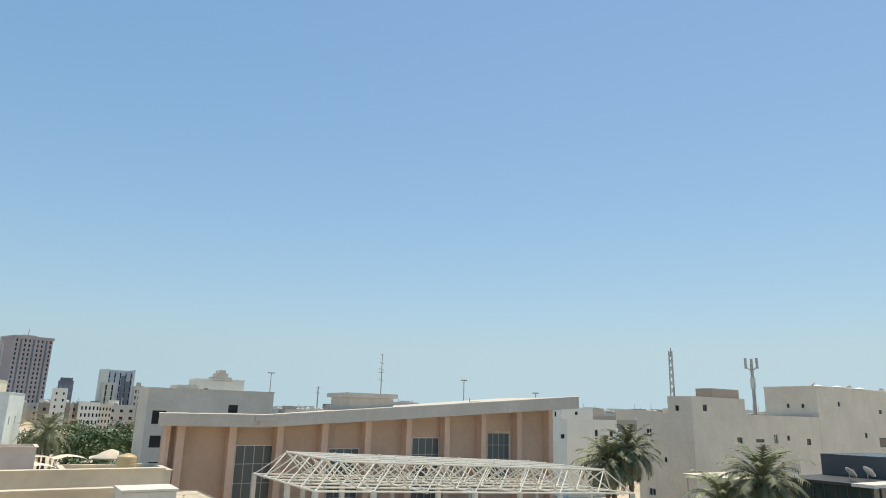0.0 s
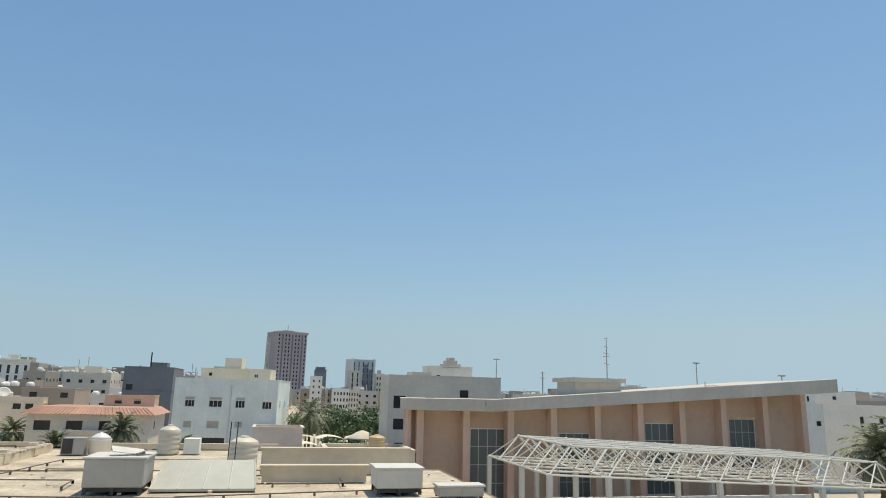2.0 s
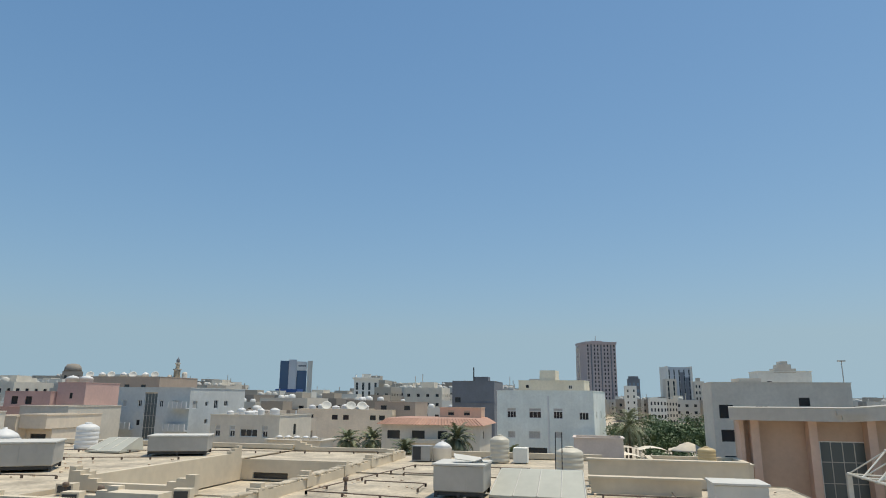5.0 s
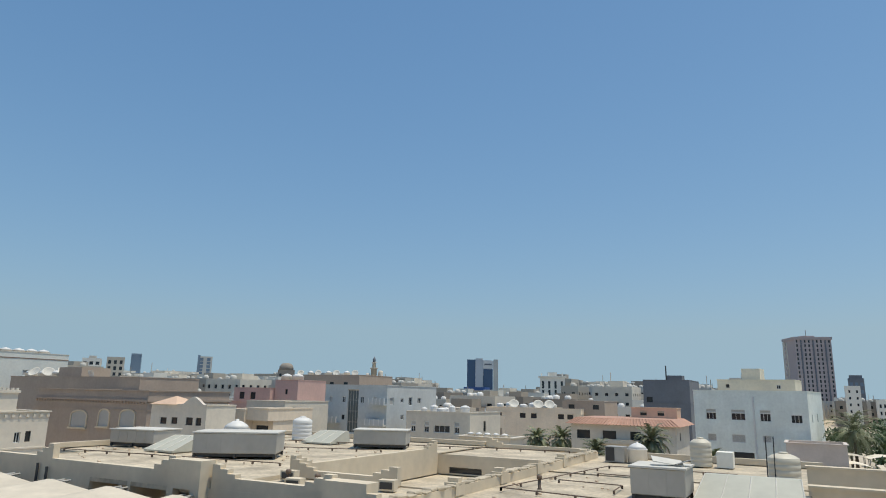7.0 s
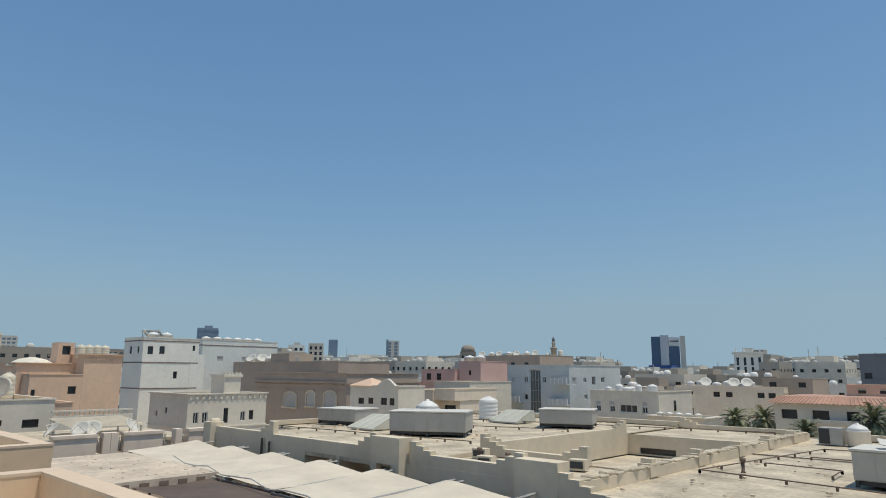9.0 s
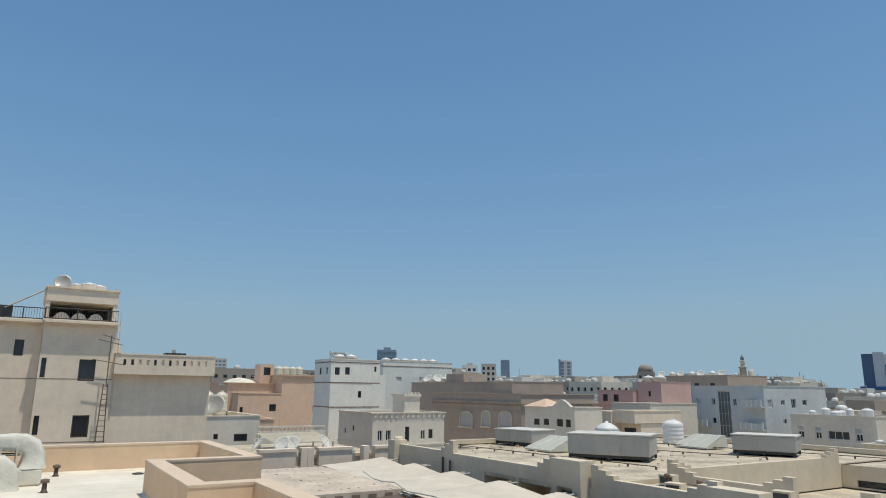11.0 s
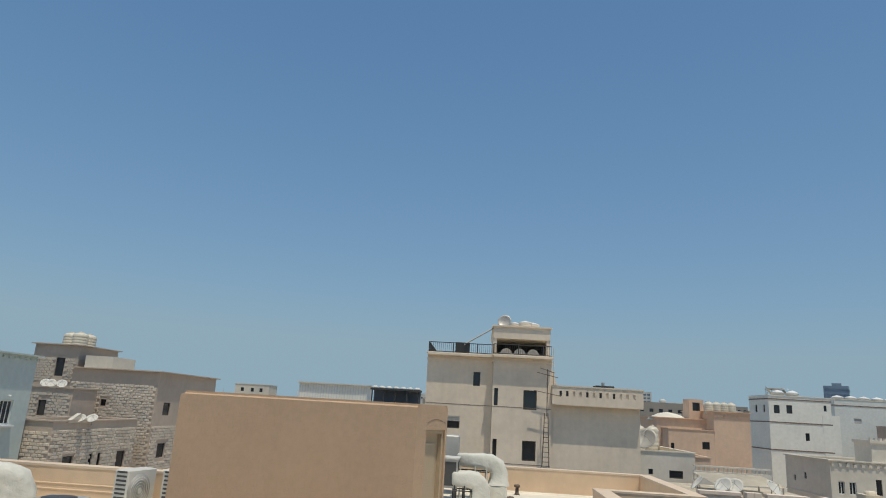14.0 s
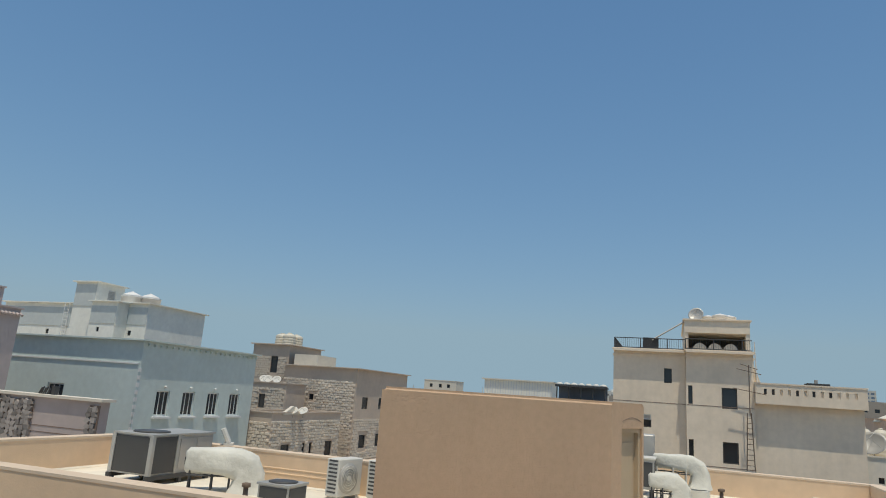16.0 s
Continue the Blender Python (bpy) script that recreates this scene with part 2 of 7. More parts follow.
def house(label, x0, x1, y0, y1, top, mat, wins=(), rz=0.0, parapet=0.8, z0=0.0, name="house", category="house", cap=0.06, bands=(), reveal=0.2, group="", roof=None, sills=False, into=None):
    """A flat-roofed house: walls with true window recesses, roof behind a parapet, coping, string courses and windows.
    wins: (side, metres from the side's left end, centre height, width, height, kind)."""
    cx, cy, w, d = (x0 + x1) / 2, (y0 + y1) / 2, x1 - x0, y1 - y0
    hs = into or thing(name, label, category, (cx, cy, z0), rz, group)
    M = hs.matrix_basis.inverted() @ pose(cx, cy, z0, 0, 0, rz)
    wall = bmesh.new()
    H = top - z0
    for side, turn in SIDES.items():
        W = w if side in "SN" else d
        off = d / 2 if side in "SN" else w / 2
        m = pose(0, 0, 0, 0, 0, turn)
        holes = [(u - a / 2, u + a / 2, z - z0 - b / 2, z - z0 + b / 2) for s, u, z, a, b, _ in wins if s == side]
        us = sorted({0.0, W, *[q for h in holes for q in h[:2]]})
        vs = sorted({0.0, H, *[q for h in holes for q in h[2:]]})

        def P(u, v, dd):
            return m @ Vector((u - W / 2, -off + dd, v))
        for a, b in zip(us, us[1:]):
            for c, e in zip(vs, vs[1:]):
                if not any(h[0] <= (a + b) / 2 <= h[1] and h[2] <= (c + e) / 2 <= h[3] for h in holes):
                    quad(wall, [P(a, c, 0), P(b, c, 0), P(b, e, 0), P(a, e, 0)])
        for a, b, c, e in holes:
            r = reveal
            quad(wall, [P(a, c, 0), P(b, c, 0), P(b, c, r), P(a, c, r)])
            quad(wall, [P(a, e, r), P(b, e, r), P(b, e, 0), P(a, e, 0)])
            quad(wall, [P(a, c, 0), P(a, c, r), P(a, e, r), P(a, e, 0)])
            quad(wall, [P(b, c, r), P(b, c, 0), P(b, e, 0), P(b, e, r)])
            quad(wall, [P(a, c, r), P(b, c, r), P(b, e, r), P(a, e, r)])
    t = 0.22
    X, Y = w / 2, d / 2
    if parapet:
        rz_ = H - parapet
        for a, b in (((-X + t, -Y + t), (X - t, -Y + t)), ((X - t, -Y + t), (X - t, Y - t)), ((X - t, Y - t), (-X + t, Y - t)), ((-X + t, Y - t), (-X + t, -Y + t))):
            quad(wall, [(*b, rz_), (*a, rz_), (*a, H), (*b, H)])
    bmesh.ops.remove_doubles(wall, verts=wall.verts, dist=0.001)
    part("wall", wall, mat, hs).matrix_basis = M
    part("roof", B(-X + 0.02, X - 0.02, -Y + 0.02, Y - 0.02, H - max(parapet, 0.05) - 0.25, H - max(parapet, 0.05)), roof or ROOF_DUST, hs).matrix_basis = M
    if parapet:
        c = bmesh.new()
        o = cap
        for a in ((-X - o, X + o, -Y - o, -Y + t + 0.02), (-X - o, X + o, Y - t - 0.02, Y + o), (-X - o, -X + t + 0.02, -Y + t + 0.02, Y - t - 0.02), (X - t - 0.02, X + o, -Y + t + 0.02, Y - t - 0.02)):
            block(c, *a, H - 0.004, H + 0.08)
        part("coping", c, mat, hs).matrix_basis = M
    for bz, bh, proud in bands:
        c = bmesh.new()
        o = proud
        for a in ((-X - o, X + o, -Y - o, -Y + 0.003), (-X - o, X + o, Y - 0.003, Y + o), (-X - o, -X + 0.003, -Y, Y), (X - 0.003, X + o, -Y, Y)):
            block(c, *a, bz - z0, bz - z0 + bh)
        part("string_course", c, mat, hs).matrix_basis = M
    for side, u, z, a, b, kind in wins:
        if kind == "open":
            continue
        W = w if side in "SN" else d
        off = d / 2 if side in "SN" else w / 2
        f, p, s = window_meshes(a, b, kind)
        wd = part("window", f, None, hs)
        wd.matrix_basis = M @ pose(0, 0, 0, 0, 0, SIDES[side]) @ pose(u - W / 2, -off, z - z0)
        part("pane", p, None, wd, "dark glass pane" if kind != "shutter" else "closed pale shutter")
        if kind == "grid":
            for i in range(3):
                x = -a / 2 + a * (i + 1) / 4
                part("glazing_bar", B(x - 0.025, x + 0.025, 0.09, 0.15, -b / 2 + 0.07, b / 2 - 0.07), METAL_GREY, wd)
            for i in range(3):
                x = -b / 2 + b * (i + 1) / 4
                part("glazing_bar", B(-a / 2 + 0.07, a / 2 - 0.07, 0.097, 0.143, x - 0.025, x + 0.025), METAL_GREY, wd)
        if sills:
            part("sill", s, None, wd)
    return hs


def row(side, us, z, w, h, kind="dark"):
    return [(side, u, z, w, h, kind) for u in us]


# ---------------------------------------------------------------- small things that repeat
def water_tank(at, d=1.25, h=1.6, mat=PLASTIC_TANK, label="ribbed beige plastic water tank on a flat roof"):
    th = thing("water_tank", label, "water tank", at, group="roof water tanks")
    r = d / 2
    prof = [(r * 0.97, 0)]
    k = 5
    for i in range(k):
        z = h * 0.84 * i / k
        s = h * 0.84 / k
        prof += [(r, z + s * 0.12), (r, z + s * 0.72), (r * 0.975, z + s * 0.8), (r * 0.975, z + s * 0.95)]
    prof += [(r * 0.96, h * 0.84), (r * 0.62, h * 0.93), (r * 0.3, h * 0.965)]
    part("body", lathe(bmesh.new(), prof, 20), mat, th)
    part("lid", lathe(bmesh.new(), [(r * 0.32, h * 0.955), (r * 0.32, h), (r * 0.2, h * 1.015)], 14), mat, th)
    return th


def dome_tank(at, d=1.3, h=1.3, label="white fibreglass water tank with a domed lid"):
    th = thing("water_tank", label, "water tank", at, group="roof water tanks")
    r = d / 2
    part("body", lathe(bmesh.new(), [(r, 0), (r, h * 0.62), (r * 1.04, h * 0.63), (r * 1.04, h * 0.67)], 20), WHITE_TANK, th)
    part("lid", lathe(bmesh.new(), [(r * 1.0, h * 0.67), (r * 0.8, h * 0.8), (r * 0.35, h * 0.93), (r * 0.14, h * 0.95), (r * 0.14, h)], 20), WHITE_TANK, th)
    return th


def dish(at, r=0.6, rz=0.0, tilt=35, label="white satellite dish on a short pole", mat=None):
    th = thing("satellite_dish", label, "satellite dish", at, rz, group="satellite dishes")
    part("pole", tube(bmesh.new(), (0, 0, 0), (0, 0, r * 1.1), 0.03), METAL_GREY, th)
    b = bmesh.new()
    prof = [(r * k / 6, 0.28 * r * (k / 6) ** 2) for k in range(1, 7)] + [(r * 1.0, 0.28 * r + 0.02)]
    lathe(b, prof + [(r * k / 6, 0.28 * r * (k / 6) ** 2 + 0.02) for k in range(5, 0, -1)], 18)
    bowl = part("reflector", b, mat or METAL_WHITE, th)
    bowl.matrix_basis = pose(0, -0.1 * r, r * 1.15, 90 - tilt, 0, 0)
    arm = bmesh.new()
    for a in (90, 210, 330):
        tube(arm, (r * 0.9 * math.cos(radians(a)), r * 0.9 * math.sin(radians(a)), 0.25 * r), (0, 0, r * 0.95), 0.012, 4)
    part("feed_arm", arm, METAL_GREY, bowl)
    return th


def roof_unit(x0, x1, y0, y1, z0, z1, label, mat=METAL_GREY, legs=0.2, rz=0.0):
    """A sheet-metal cooling unit on a steel frame."""
    th = thing("air_conditioner", label, "air conditioner", ((x0 + x1) / 2, (y0 + y1) / 2, z0), rz, group="rooftop air conditioners")
    X, Y, h = (x1 - x0) / 2, (y1 - y0) / 2, z1 - z0
    part("casing", B(-X, X, -Y, Y, legs, h, bevel=0.03), mat, th)
    part("lid", B(-X - 0.05, X + 0.05, -Y - 0.05, Y + 0.05, h, h + 0.06), METAL_WHITE, th)
    for sx_ in (-1, 0, 1):
        for sy_ in (-1, 1):
            part("leg", B(sx_ * (X - 0.08) - 0.05, sx_ * (X - 0.08) + 0.05, sy_ * (Y - 0.08) - 0.05, sy_ * (Y - 0.08) + 0.05, 0, legs), METAL_DARK, th)
    n = max(2, int(2 * X / 0.55))
    for i in range(1, n):
        x = -X + 2 * X * i / n
        part("seam", B(x - 0.012, x + 0.012, -Y - 0.012, -Y, legs + 0.03, h - 0.03), mat, th)
    part("base_frame", B(-X + 0.1, X - 0.1, -Y + 0.12, Y - 0.12, 0.06, legs - 0.01), METAL_DARK, th, "black steel base frame")
    return th


def skylight(x0, x1, y0, y1, z0, z1, label="pale sloping roof light over the school"):
    th = thing("roof_light", label, "roof light", ((x0 + x1) / 2, (y0 + y1) / 2, z0), group="sloping roof lights")
    X, Y, h = (x1 - x0) / 2, (y1 - y0) / 2, z1 - z0
    b = bmesh.new()
    v = [b.verts.new(p) for p in ((-X, -Y, 0), (X, -Y, 0), (X, Y, 0), (-X, Y, 0), (-X + 0.25, Y - 0.35, h), (X - 0.12, Y - 0.35, h), (-X + 0.25, Y, h), (X - 0.12, Y, h), (-X, -Y, 0.08), (X, -Y, 0.08))]
    for q in ((0, 1, 9, 8), (8, 9, 5, 4), (4, 5, 7, 6), (1, 2, 7, 5, 9), (3, 0, 8, 4, 6), (2, 3, 6, 7)):
        b.faces.new([v[i] for i in q])
    bmesh.ops.recalc_face_normals(b, faces=b.faces)
    part("sheet", b, SHADE_PALE, th)
    slope = math.atan2(h - 0.08, 2 * Y - 0.35)
    n = max(3, int(2 * X / 0.7))
    for i in range(n + 1):
        x = -X + 0.02 + (2 * X - 0.04) * i / n
        xt = -X + 0.25 + (2 * X - 0.37) * i / n
        part("rib", tube(bmesh.new(), (x, -Y, 0.09), (xt, Y - 0.35, h + 0.01), 0.022, 4), METAL_WHITE, th)
    return th


def palm(at, h=6.0, spread=2.4, label="date palm with a grey-green crown", seed=0):
    rnd = random.Random(seed)
    th = thing("palm_tree", label, "palm tree", at, rnd.uniform(0, 360), group="date palms")
    b = bmesh.new()
    k = 7
    prof = []
    for i in range(k):
        prof += [(0.21 - 0.05 * i / k, h * i / k), (0.26 - 0.05 * i / k, h * (i + 0.85) / k)]
    lathe(b, prof, 9)
    part("trunk", b, TRUNK, th)
    crown = bmesh.new()
    n = 54
    for i in range(n):
        a = 2 * math.pi * (i * 0.381966) + rnd.uniform(-0.2, 0.2)
        up = radians(82 - 125 * (i / n) ** 0.9 + rnd.uniform(-8, 8))
        L = spread * rnd.uniform(0.8, 1.1)
        pts, p, el = [], Vector((0, 0, h)), up
        for s in range(9):
            pts.append(p.copy())
            p += Vector((math.cos(a) * math.cos(el), math.sin(a) * math.cos(el), math.sin(el))) * L / 8
            el -= radians(4 + 1.8 * s)
        side = Vector((-math.sin(a), math.cos(a), 0))
        for s in range(8):
            q0, q1 = pts[s], pts[s + 1]
            d = (q1 - q0).normalized()
            nrm = side.cross(d)
            quad(crown, [q0 - side * 0.02, q0 + side * 0.02, q1 + side * 0.015, q1 - side * 0.015])
            if s == 0:
                continue
            wl = L * 0.19 * math.sin(math.pi * (s + 0.5) / 9.5) + 0.1
            for f in (0.0, 0.33, 0.66):
                o = q0.lerp(q1, f)
                for sg in (-1, 1):
                    tip = o + side * sg * wl * 0.75 + d * wl * 0.75 + nrm * wl * rnd.uniform(-0.1, 0.35) - Vector((0, 0, wl * 0.15))
                    crown.faces.new([crown.verts.new(o - d * 0.05), crown.verts.new(o + d * 0.09), crown.verts.new(tip)])
    part("crown", crown, FROND, th)
    return th


def tree(at, h=5.0, r=2.4, seed=0, label="bushy green street tree"):
    rnd = random.Random(seed)
    th = thing("tree", label, "tree", at, group="street trees")
    b = bmesh.new()
    tube(b, (0, 0, 0), (0, 0, h * 0.5), 0.2, 7, 0.13)
    for i in range(6):
        a = i * 1.05 + rnd.random()
        tube(b, (0, 0, h * rnd.uniform(0.32, 0.5)), (r * 0.65 * math.cos(a), r * 0.65 * math.sin(a), h * rnd.uniform(0.6, 0.85)), 0.08, 5, 0.03)
    part("trunk", b, TRUNK, th)
    c = bmesh.new()
    lobes = [(Vector((rnd.gauss(0, r * 0.45), rnd.gauss(0, r * 0.45), h * rnd.uniform(0.5, 0.92))), r * rnd.uniform(0.28, 0.5)) for _ in range(15)]
    for o, s in lobes:
        for _ in range(190):
            d = Vector((rnd.gauss(0, 1), rnd.gauss(0, 1), rnd.gauss(0, 1))).normalized()
            p = o + d * s * rnd.uniform(0.65, 1.12)
            u = Vector((rnd.gauss(0, 1), rnd.gauss(0, 1), rnd.gauss(0, 1))).normalized()
            v = u.cross(d + Vector((0.01, 0.02, 0.03))).normalized()
            e = rnd.uniform(0.16, 0.34)
            quad(c, [p - u * e, p + v * e * 0.5, p + u * e, p - v * e * 0.5])
    part("crown", c, LEAF, th)
    return th


def car(at, rz, mat=None, label="white parked car under a shade canopy"):
    th = thing("car", label, "car", at, rz, group="parked cars")
    b = bmesh.new()
    block(b, -2.2, 2.2, -0.88, 0.88, 0.32, 0.85, bevel=0.12)
    part("body", b, mat or CAR_WHITE, th)
    b = bmesh.new()
    v = [b.verts.new(p) for p in ((-1.7, -0.8, 0.84), (1.2, -0.8, 0.84), (1.2, 0.8, 0.84), (-1.7, 0.8, 0.84), (-1.2, -0.66, 1.42), (0.45, -0.66, 1.42), (0.45, 0.66, 1.42), (-1.2, 0.66, 1.42))]
    for q in ((4, 5, 6, 7), (0, 1, 5, 4), (1, 2, 6, 5), (2, 3, 7, 6), (3, 0, 4, 7)):
        b.faces.new([v[i] for i in q]).material_index = 0 if q == (4, 5, 6, 7) else 1
    part("cabin", b, (mat or CAR_WHITE, PANE), th)
    for x in (-1.35, 1.35):
        for y in (-0.85, 0.85):
            w = part("wheel", tube(bmesh.new(), (x, y - 0.1, 0.33), (x, y + 0.1, 0.33), 0.33, 14), RUBBER, th)
            part("rim", tube(bmesh.new(), (x, y - 0.11, 0.33), (x, y + 0.11, 0.33), 0.2, 10), METAL_GREY, w)
    return th


def shade_canopy(at, w, d, h, rz=0, label="pale cloth car shade on steel posts", mat=None):
    th = thing("shade_canopy", label, "canopy", at, rz, group="cloth car shades")
    b = bmesh.new()
    k = 8
    for i in range(k):
        x0, x1 = -w / 2 + w * i / k, -w / 2 + w * (i + 1) / k
        z = [h + 0.35 * math.sin(math.pi * j / k) for j in (i, i + 1)]
        for y0, y1 in ((-d / 2, 0), (0, d / 2)):
            quad(b, [(x0, y0, z[0]), (x1, y0, z[1]), (x1, y1, z[1]), (x0, y1, z[0])])
            quad(b, [(x0, y0, z[0] - 0.03), (x0, y1, z[0] - 0.03), (x1, y1, z[1] - 0.03), (x1, y0, z[1] - 0.03)])
    part("cloth", b, mat or CLOTH, th)
    for x in (-w / 2 + 0.1, w / 2 - 0.1):
        for y in (-d / 2 + 0.1, d / 2 - 0.1):
            part("post", tube(bmesh.new(), (x, y, 0), (x, y, h), 0.05), METAL_GREY, th)
    return th


def lamp_post(at, h, label="tall street lamp post with a flat double head"):
    th = thing("street_lamp", label, "street lamp", at, group="street lamps")
    part("pole", tube(bmesh.new(), (0, 0, 0), (0, 0, h), 0.11, 8, 0.07), METAL_GREY, th)
    for s in (-1, 1):
        part("lamp_head", B(s * 0.3 - 0.24, s * 0.3 + 0.24, -0.2, 0.2, h - 0.04, h + 0.14), METAL_GREY, th)
    return th


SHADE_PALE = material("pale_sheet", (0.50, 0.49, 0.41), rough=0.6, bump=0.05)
STONE = material("white_stone", (0.36, 0.32, 0.29), each=0.35, bump=0.5, bump_size=20)
BRICK = material("pale_split_brick", (0.70, 0.61, 0.50), each=0.08, bump=0.5, bump_size=25)
STAIR_WALL = material("stair_stucco", (0.605, 0.415, 0.267), bump=0.58, bump_size=44, pits=0.585, grain=0.05, grain_size=12.0, stain=0.10, streak=0.03)
BROWN_TRIM = material("brown_trim", (0.24, 0.17, 0.13))
SIGN_BLUE = material("sign_blue", (0.03, 0.09, 0.28), rough=0.4, bump=0)
RUST_RED = material("rust_red", (0.35, 0.14, 0.08))

# ---------------------------------------------------------------- ground
g = bmesh.new()
bmesh.ops.create_circle(g, cap_ends=True, radius=4500, segments=64)
tagged(part("ground", g, GROUND, None), "dusty beige city ground", "ground", kind="structure")
tagged(part("road", B(-120, 60, 6.5, 15.5, 0.004, 0.02), ROAD, None), "grey asphalt alley between the buildings", "road", kind="structure")
tagged(part("road", B(-8, 60, 64, 78, 0.004, 0.02), ROAD, None), "grey asphalt street behind the hall", "road", kind="structure")

# roof that the camera is held over
own = thing("roof_terrace", "plain pale roof terrace of a flat building", "roof", (2.5, -3.0, 0), kind="structure")
part("wall", B(-5.0, 6.0, -6.0, 5.0, 0, 8.7), CREAM_WALL, own)
part("roof", B(-5.05, 6.05, -6.05, 5.05, 8.7, 8.9), ROOF_WHITE, own)

# ---------------------------------------------------------------- the villa next door: roof with parapets
VILLA = [(-9.05, 4.42), (-13.6, 4.42), (-13.6, 3.22), (-17.9, 3.22), (-17.9, 5.6), (-23.9, 5.6), (-23.9, -7.3), (-15.9, -7.3), (-15.9, -15.0), (-9.05, -15.0)]
ROOF_Z, PAR_Z = 8.0, 8.75
villa = thing("villa", "tan stucco villa with a white flat roof and low parapets", "house", (0, 0, 0))
b = bmesh.new()
lo = [b.verts.new((x, y, 0)) for x, y in VILLA]
hi = [b.verts.new((x, y, ROOF_Z - 0.02)) for x, y in VILLA]
for i in range(len(VILLA)):
    j = (i + 1) % len(VILLA)
    b.faces.new([lo[j], lo[i], hi[i], hi[j]])
bmesh.ops.recalc_face_normals(b, faces=b.faces)
part("wall", b, PARAPET_TAN, villa)
b = bmesh.new()
b.faces.new([b.verts.new((x, y, ROOF_Z)) for x, y in VILLA])
bmesh.ops.triangulate(b, faces=b.faces)
part("roof", b, ROOF_WHITE, villa, "white-painted flat roof, lightly stained")
TH = 0.36
for i in range(len(VILLA)):
    p0, p1 = Vector(VILLA[i]), Vector(VILLA[(i + 1) % len(VILLA)])
    u = (p1 - p0).normalized()
    inward = Vector((-u.y, u.x))
    L = (p1 - p0).length
    pre = (p0 - Vector(VILLA[i - 1])).normalized()
    s = TH if pre.cross(u) > 0 else 0.0
    post = (Vector(VILLA[(i + 2) % len(VILLA)]) - p1).normalized()
    e = L + (TH if u.cross(post) < 0 else 0.0)
    m = Matrix(((u.x, inward.x, 0, p0.x), (u.y, inward.y, 0, p0.y), (0, 0, 1, 0), (0, 0, 0, 1)))
    part("parapet", block(bmesh.new(), s, e, 0.0, TH, ROOF_Z - 0.02, PAR_Z, m=m), PARAPET_TAN, villa, "tan stucco parapet")
    part("coping", block(bmesh.new(), s + 0.012, e + 0.012, -0.012, TH + 0.012, PAR_Z, PAR_Z + 0.05, m=m), COPING, villa, "tan coping, tinted paler as if sunlit")
    # rendered fillet where roof and parapet meet
    f = bmesh.new()
    c0, c1 = s, e - (TH if e == L else 0)
    for q in ([(c0, TH, 8.05), (c1, TH, 8.05), (c1, TH + 0.05, 8.004), (c0, TH + 0.05, 8.004)],):
        quad(f, [m @ Vector(p) for p in q])
    part("fillet", f, ROOF_WHITE, villa)

# stair house with a splayed door wall
stair = thing("stair_house", "tan rough-stucco stair house with a narrow door", "stair house", (-10.3, -0.97, ROOF_Z))
plan = [(0, 0), (-0.9, 0.4), (-3.2, -0.1), (-3.2, -3.6), (0, -3.6)]
b = bmesh.new()
lo = [b.verts.new((x, y, 0)) for x, y in plan]
hi = [b.verts.new((x, y, 2.57)) for x, y in plan]
for i in range(1, 5):
    j = (i + 1) % 5
    b.faces.new([lo[j], lo[i], hi[i], hi[j]])
b.faces.new(hi)
dv = Vector((-0.9, 0.4))
dl = dv.length
du = dv / dl
dn = Vector((du.y, -du.x))


def at_door(s, z, depth=0.0):
    return (du.x * s - dn.x * depth, du.y * s - dn.y * depth, z)


D0, D1, DH = 0.3, 0.93, 2.2
for s0, s1, z0, z1 in ((0, D0, 0, 2.57), (D1, dl, 0, 2.57), (D0, D1, DH, 2.57)):
    quad(b, [at_door(s0, z0), at_door(s1, z0), at_door(s1, z1), at_door(s0, z1)])
for q in ((D0, 0, D0, DH), (D1, 0, D1, DH), (D0, DH, D1, DH)):
    quad(b, [at_door(q[0], q[1]), at_door(q[2], q[3]), at_door(q[2], q[3], 0.16), at_door(q[0], q[1], 0.16)])
bmesh.ops.remove_doubles(b, verts=b.verts, dist=0.001)
bmesh.ops.recalc_face_normals(b, faces=b.faces)
bmesh.ops.bevel(b, geom=[e for e in b.edges if abs(e.verts[0].co.z - 2.57) < 1e-3 and abs(e.verts[1].co.z - 2.57) < 1e-3 and len(e.link_faces) == 2 and abs(e.calc_face_angle(0)) > 0.5], offset=0.05, segments=3, affect="EDGES")
part("wall", b, STAIR_WALL, stair, "tan stucco with a coarse dashed finish")
mdoor = Matrix(((du.x, -dn.x, 0, 0), (du.y, -dn.y, 0, 0), (0, 0, 1, 0), (0, 0, 0, 1)))
door = part("door", block(bmesh.new(), D0 + 0.05, D1 - 0.05, 0.1, 0.14, 0.02, DH - 0.05, m=mdoor), DOOR_TAN, stair, "plain tan metal door, shut")
fr = bmesh.new()
for a in ((D0, D0 + 0.06, 0, DH), (D1 - 0.06, D1, 0, DH), (D0 + 0.06, D1 - 0.06, DH - 0.06, DH)):
    block(fr, a[0], a[1], 0.03, 0.15, a[2], a[3], m=mdoor)
part("frame", fr, DOOR_TAN, door)
pn = bmesh.new()
for a in ((D0 + 0.14, D1 - 0.14, 0.2, 0.95), (D0 + 0.14, D1 - 0.14, 1.1, 2.0)):
    block(pn, a[0], a[1], 0.085, 0.1, a[2], a[3], m=mdoor, bevel=0.005)
part("panel", pn, DOOR_TAN, door)
hd = bmesh.new()
tube(hd, mdoor @ Vector((D1 - 0.14, 0.09, 1.05)), mdoor @ Vector((D1 - 0.14, 0.03, 1.05)), 0.012)
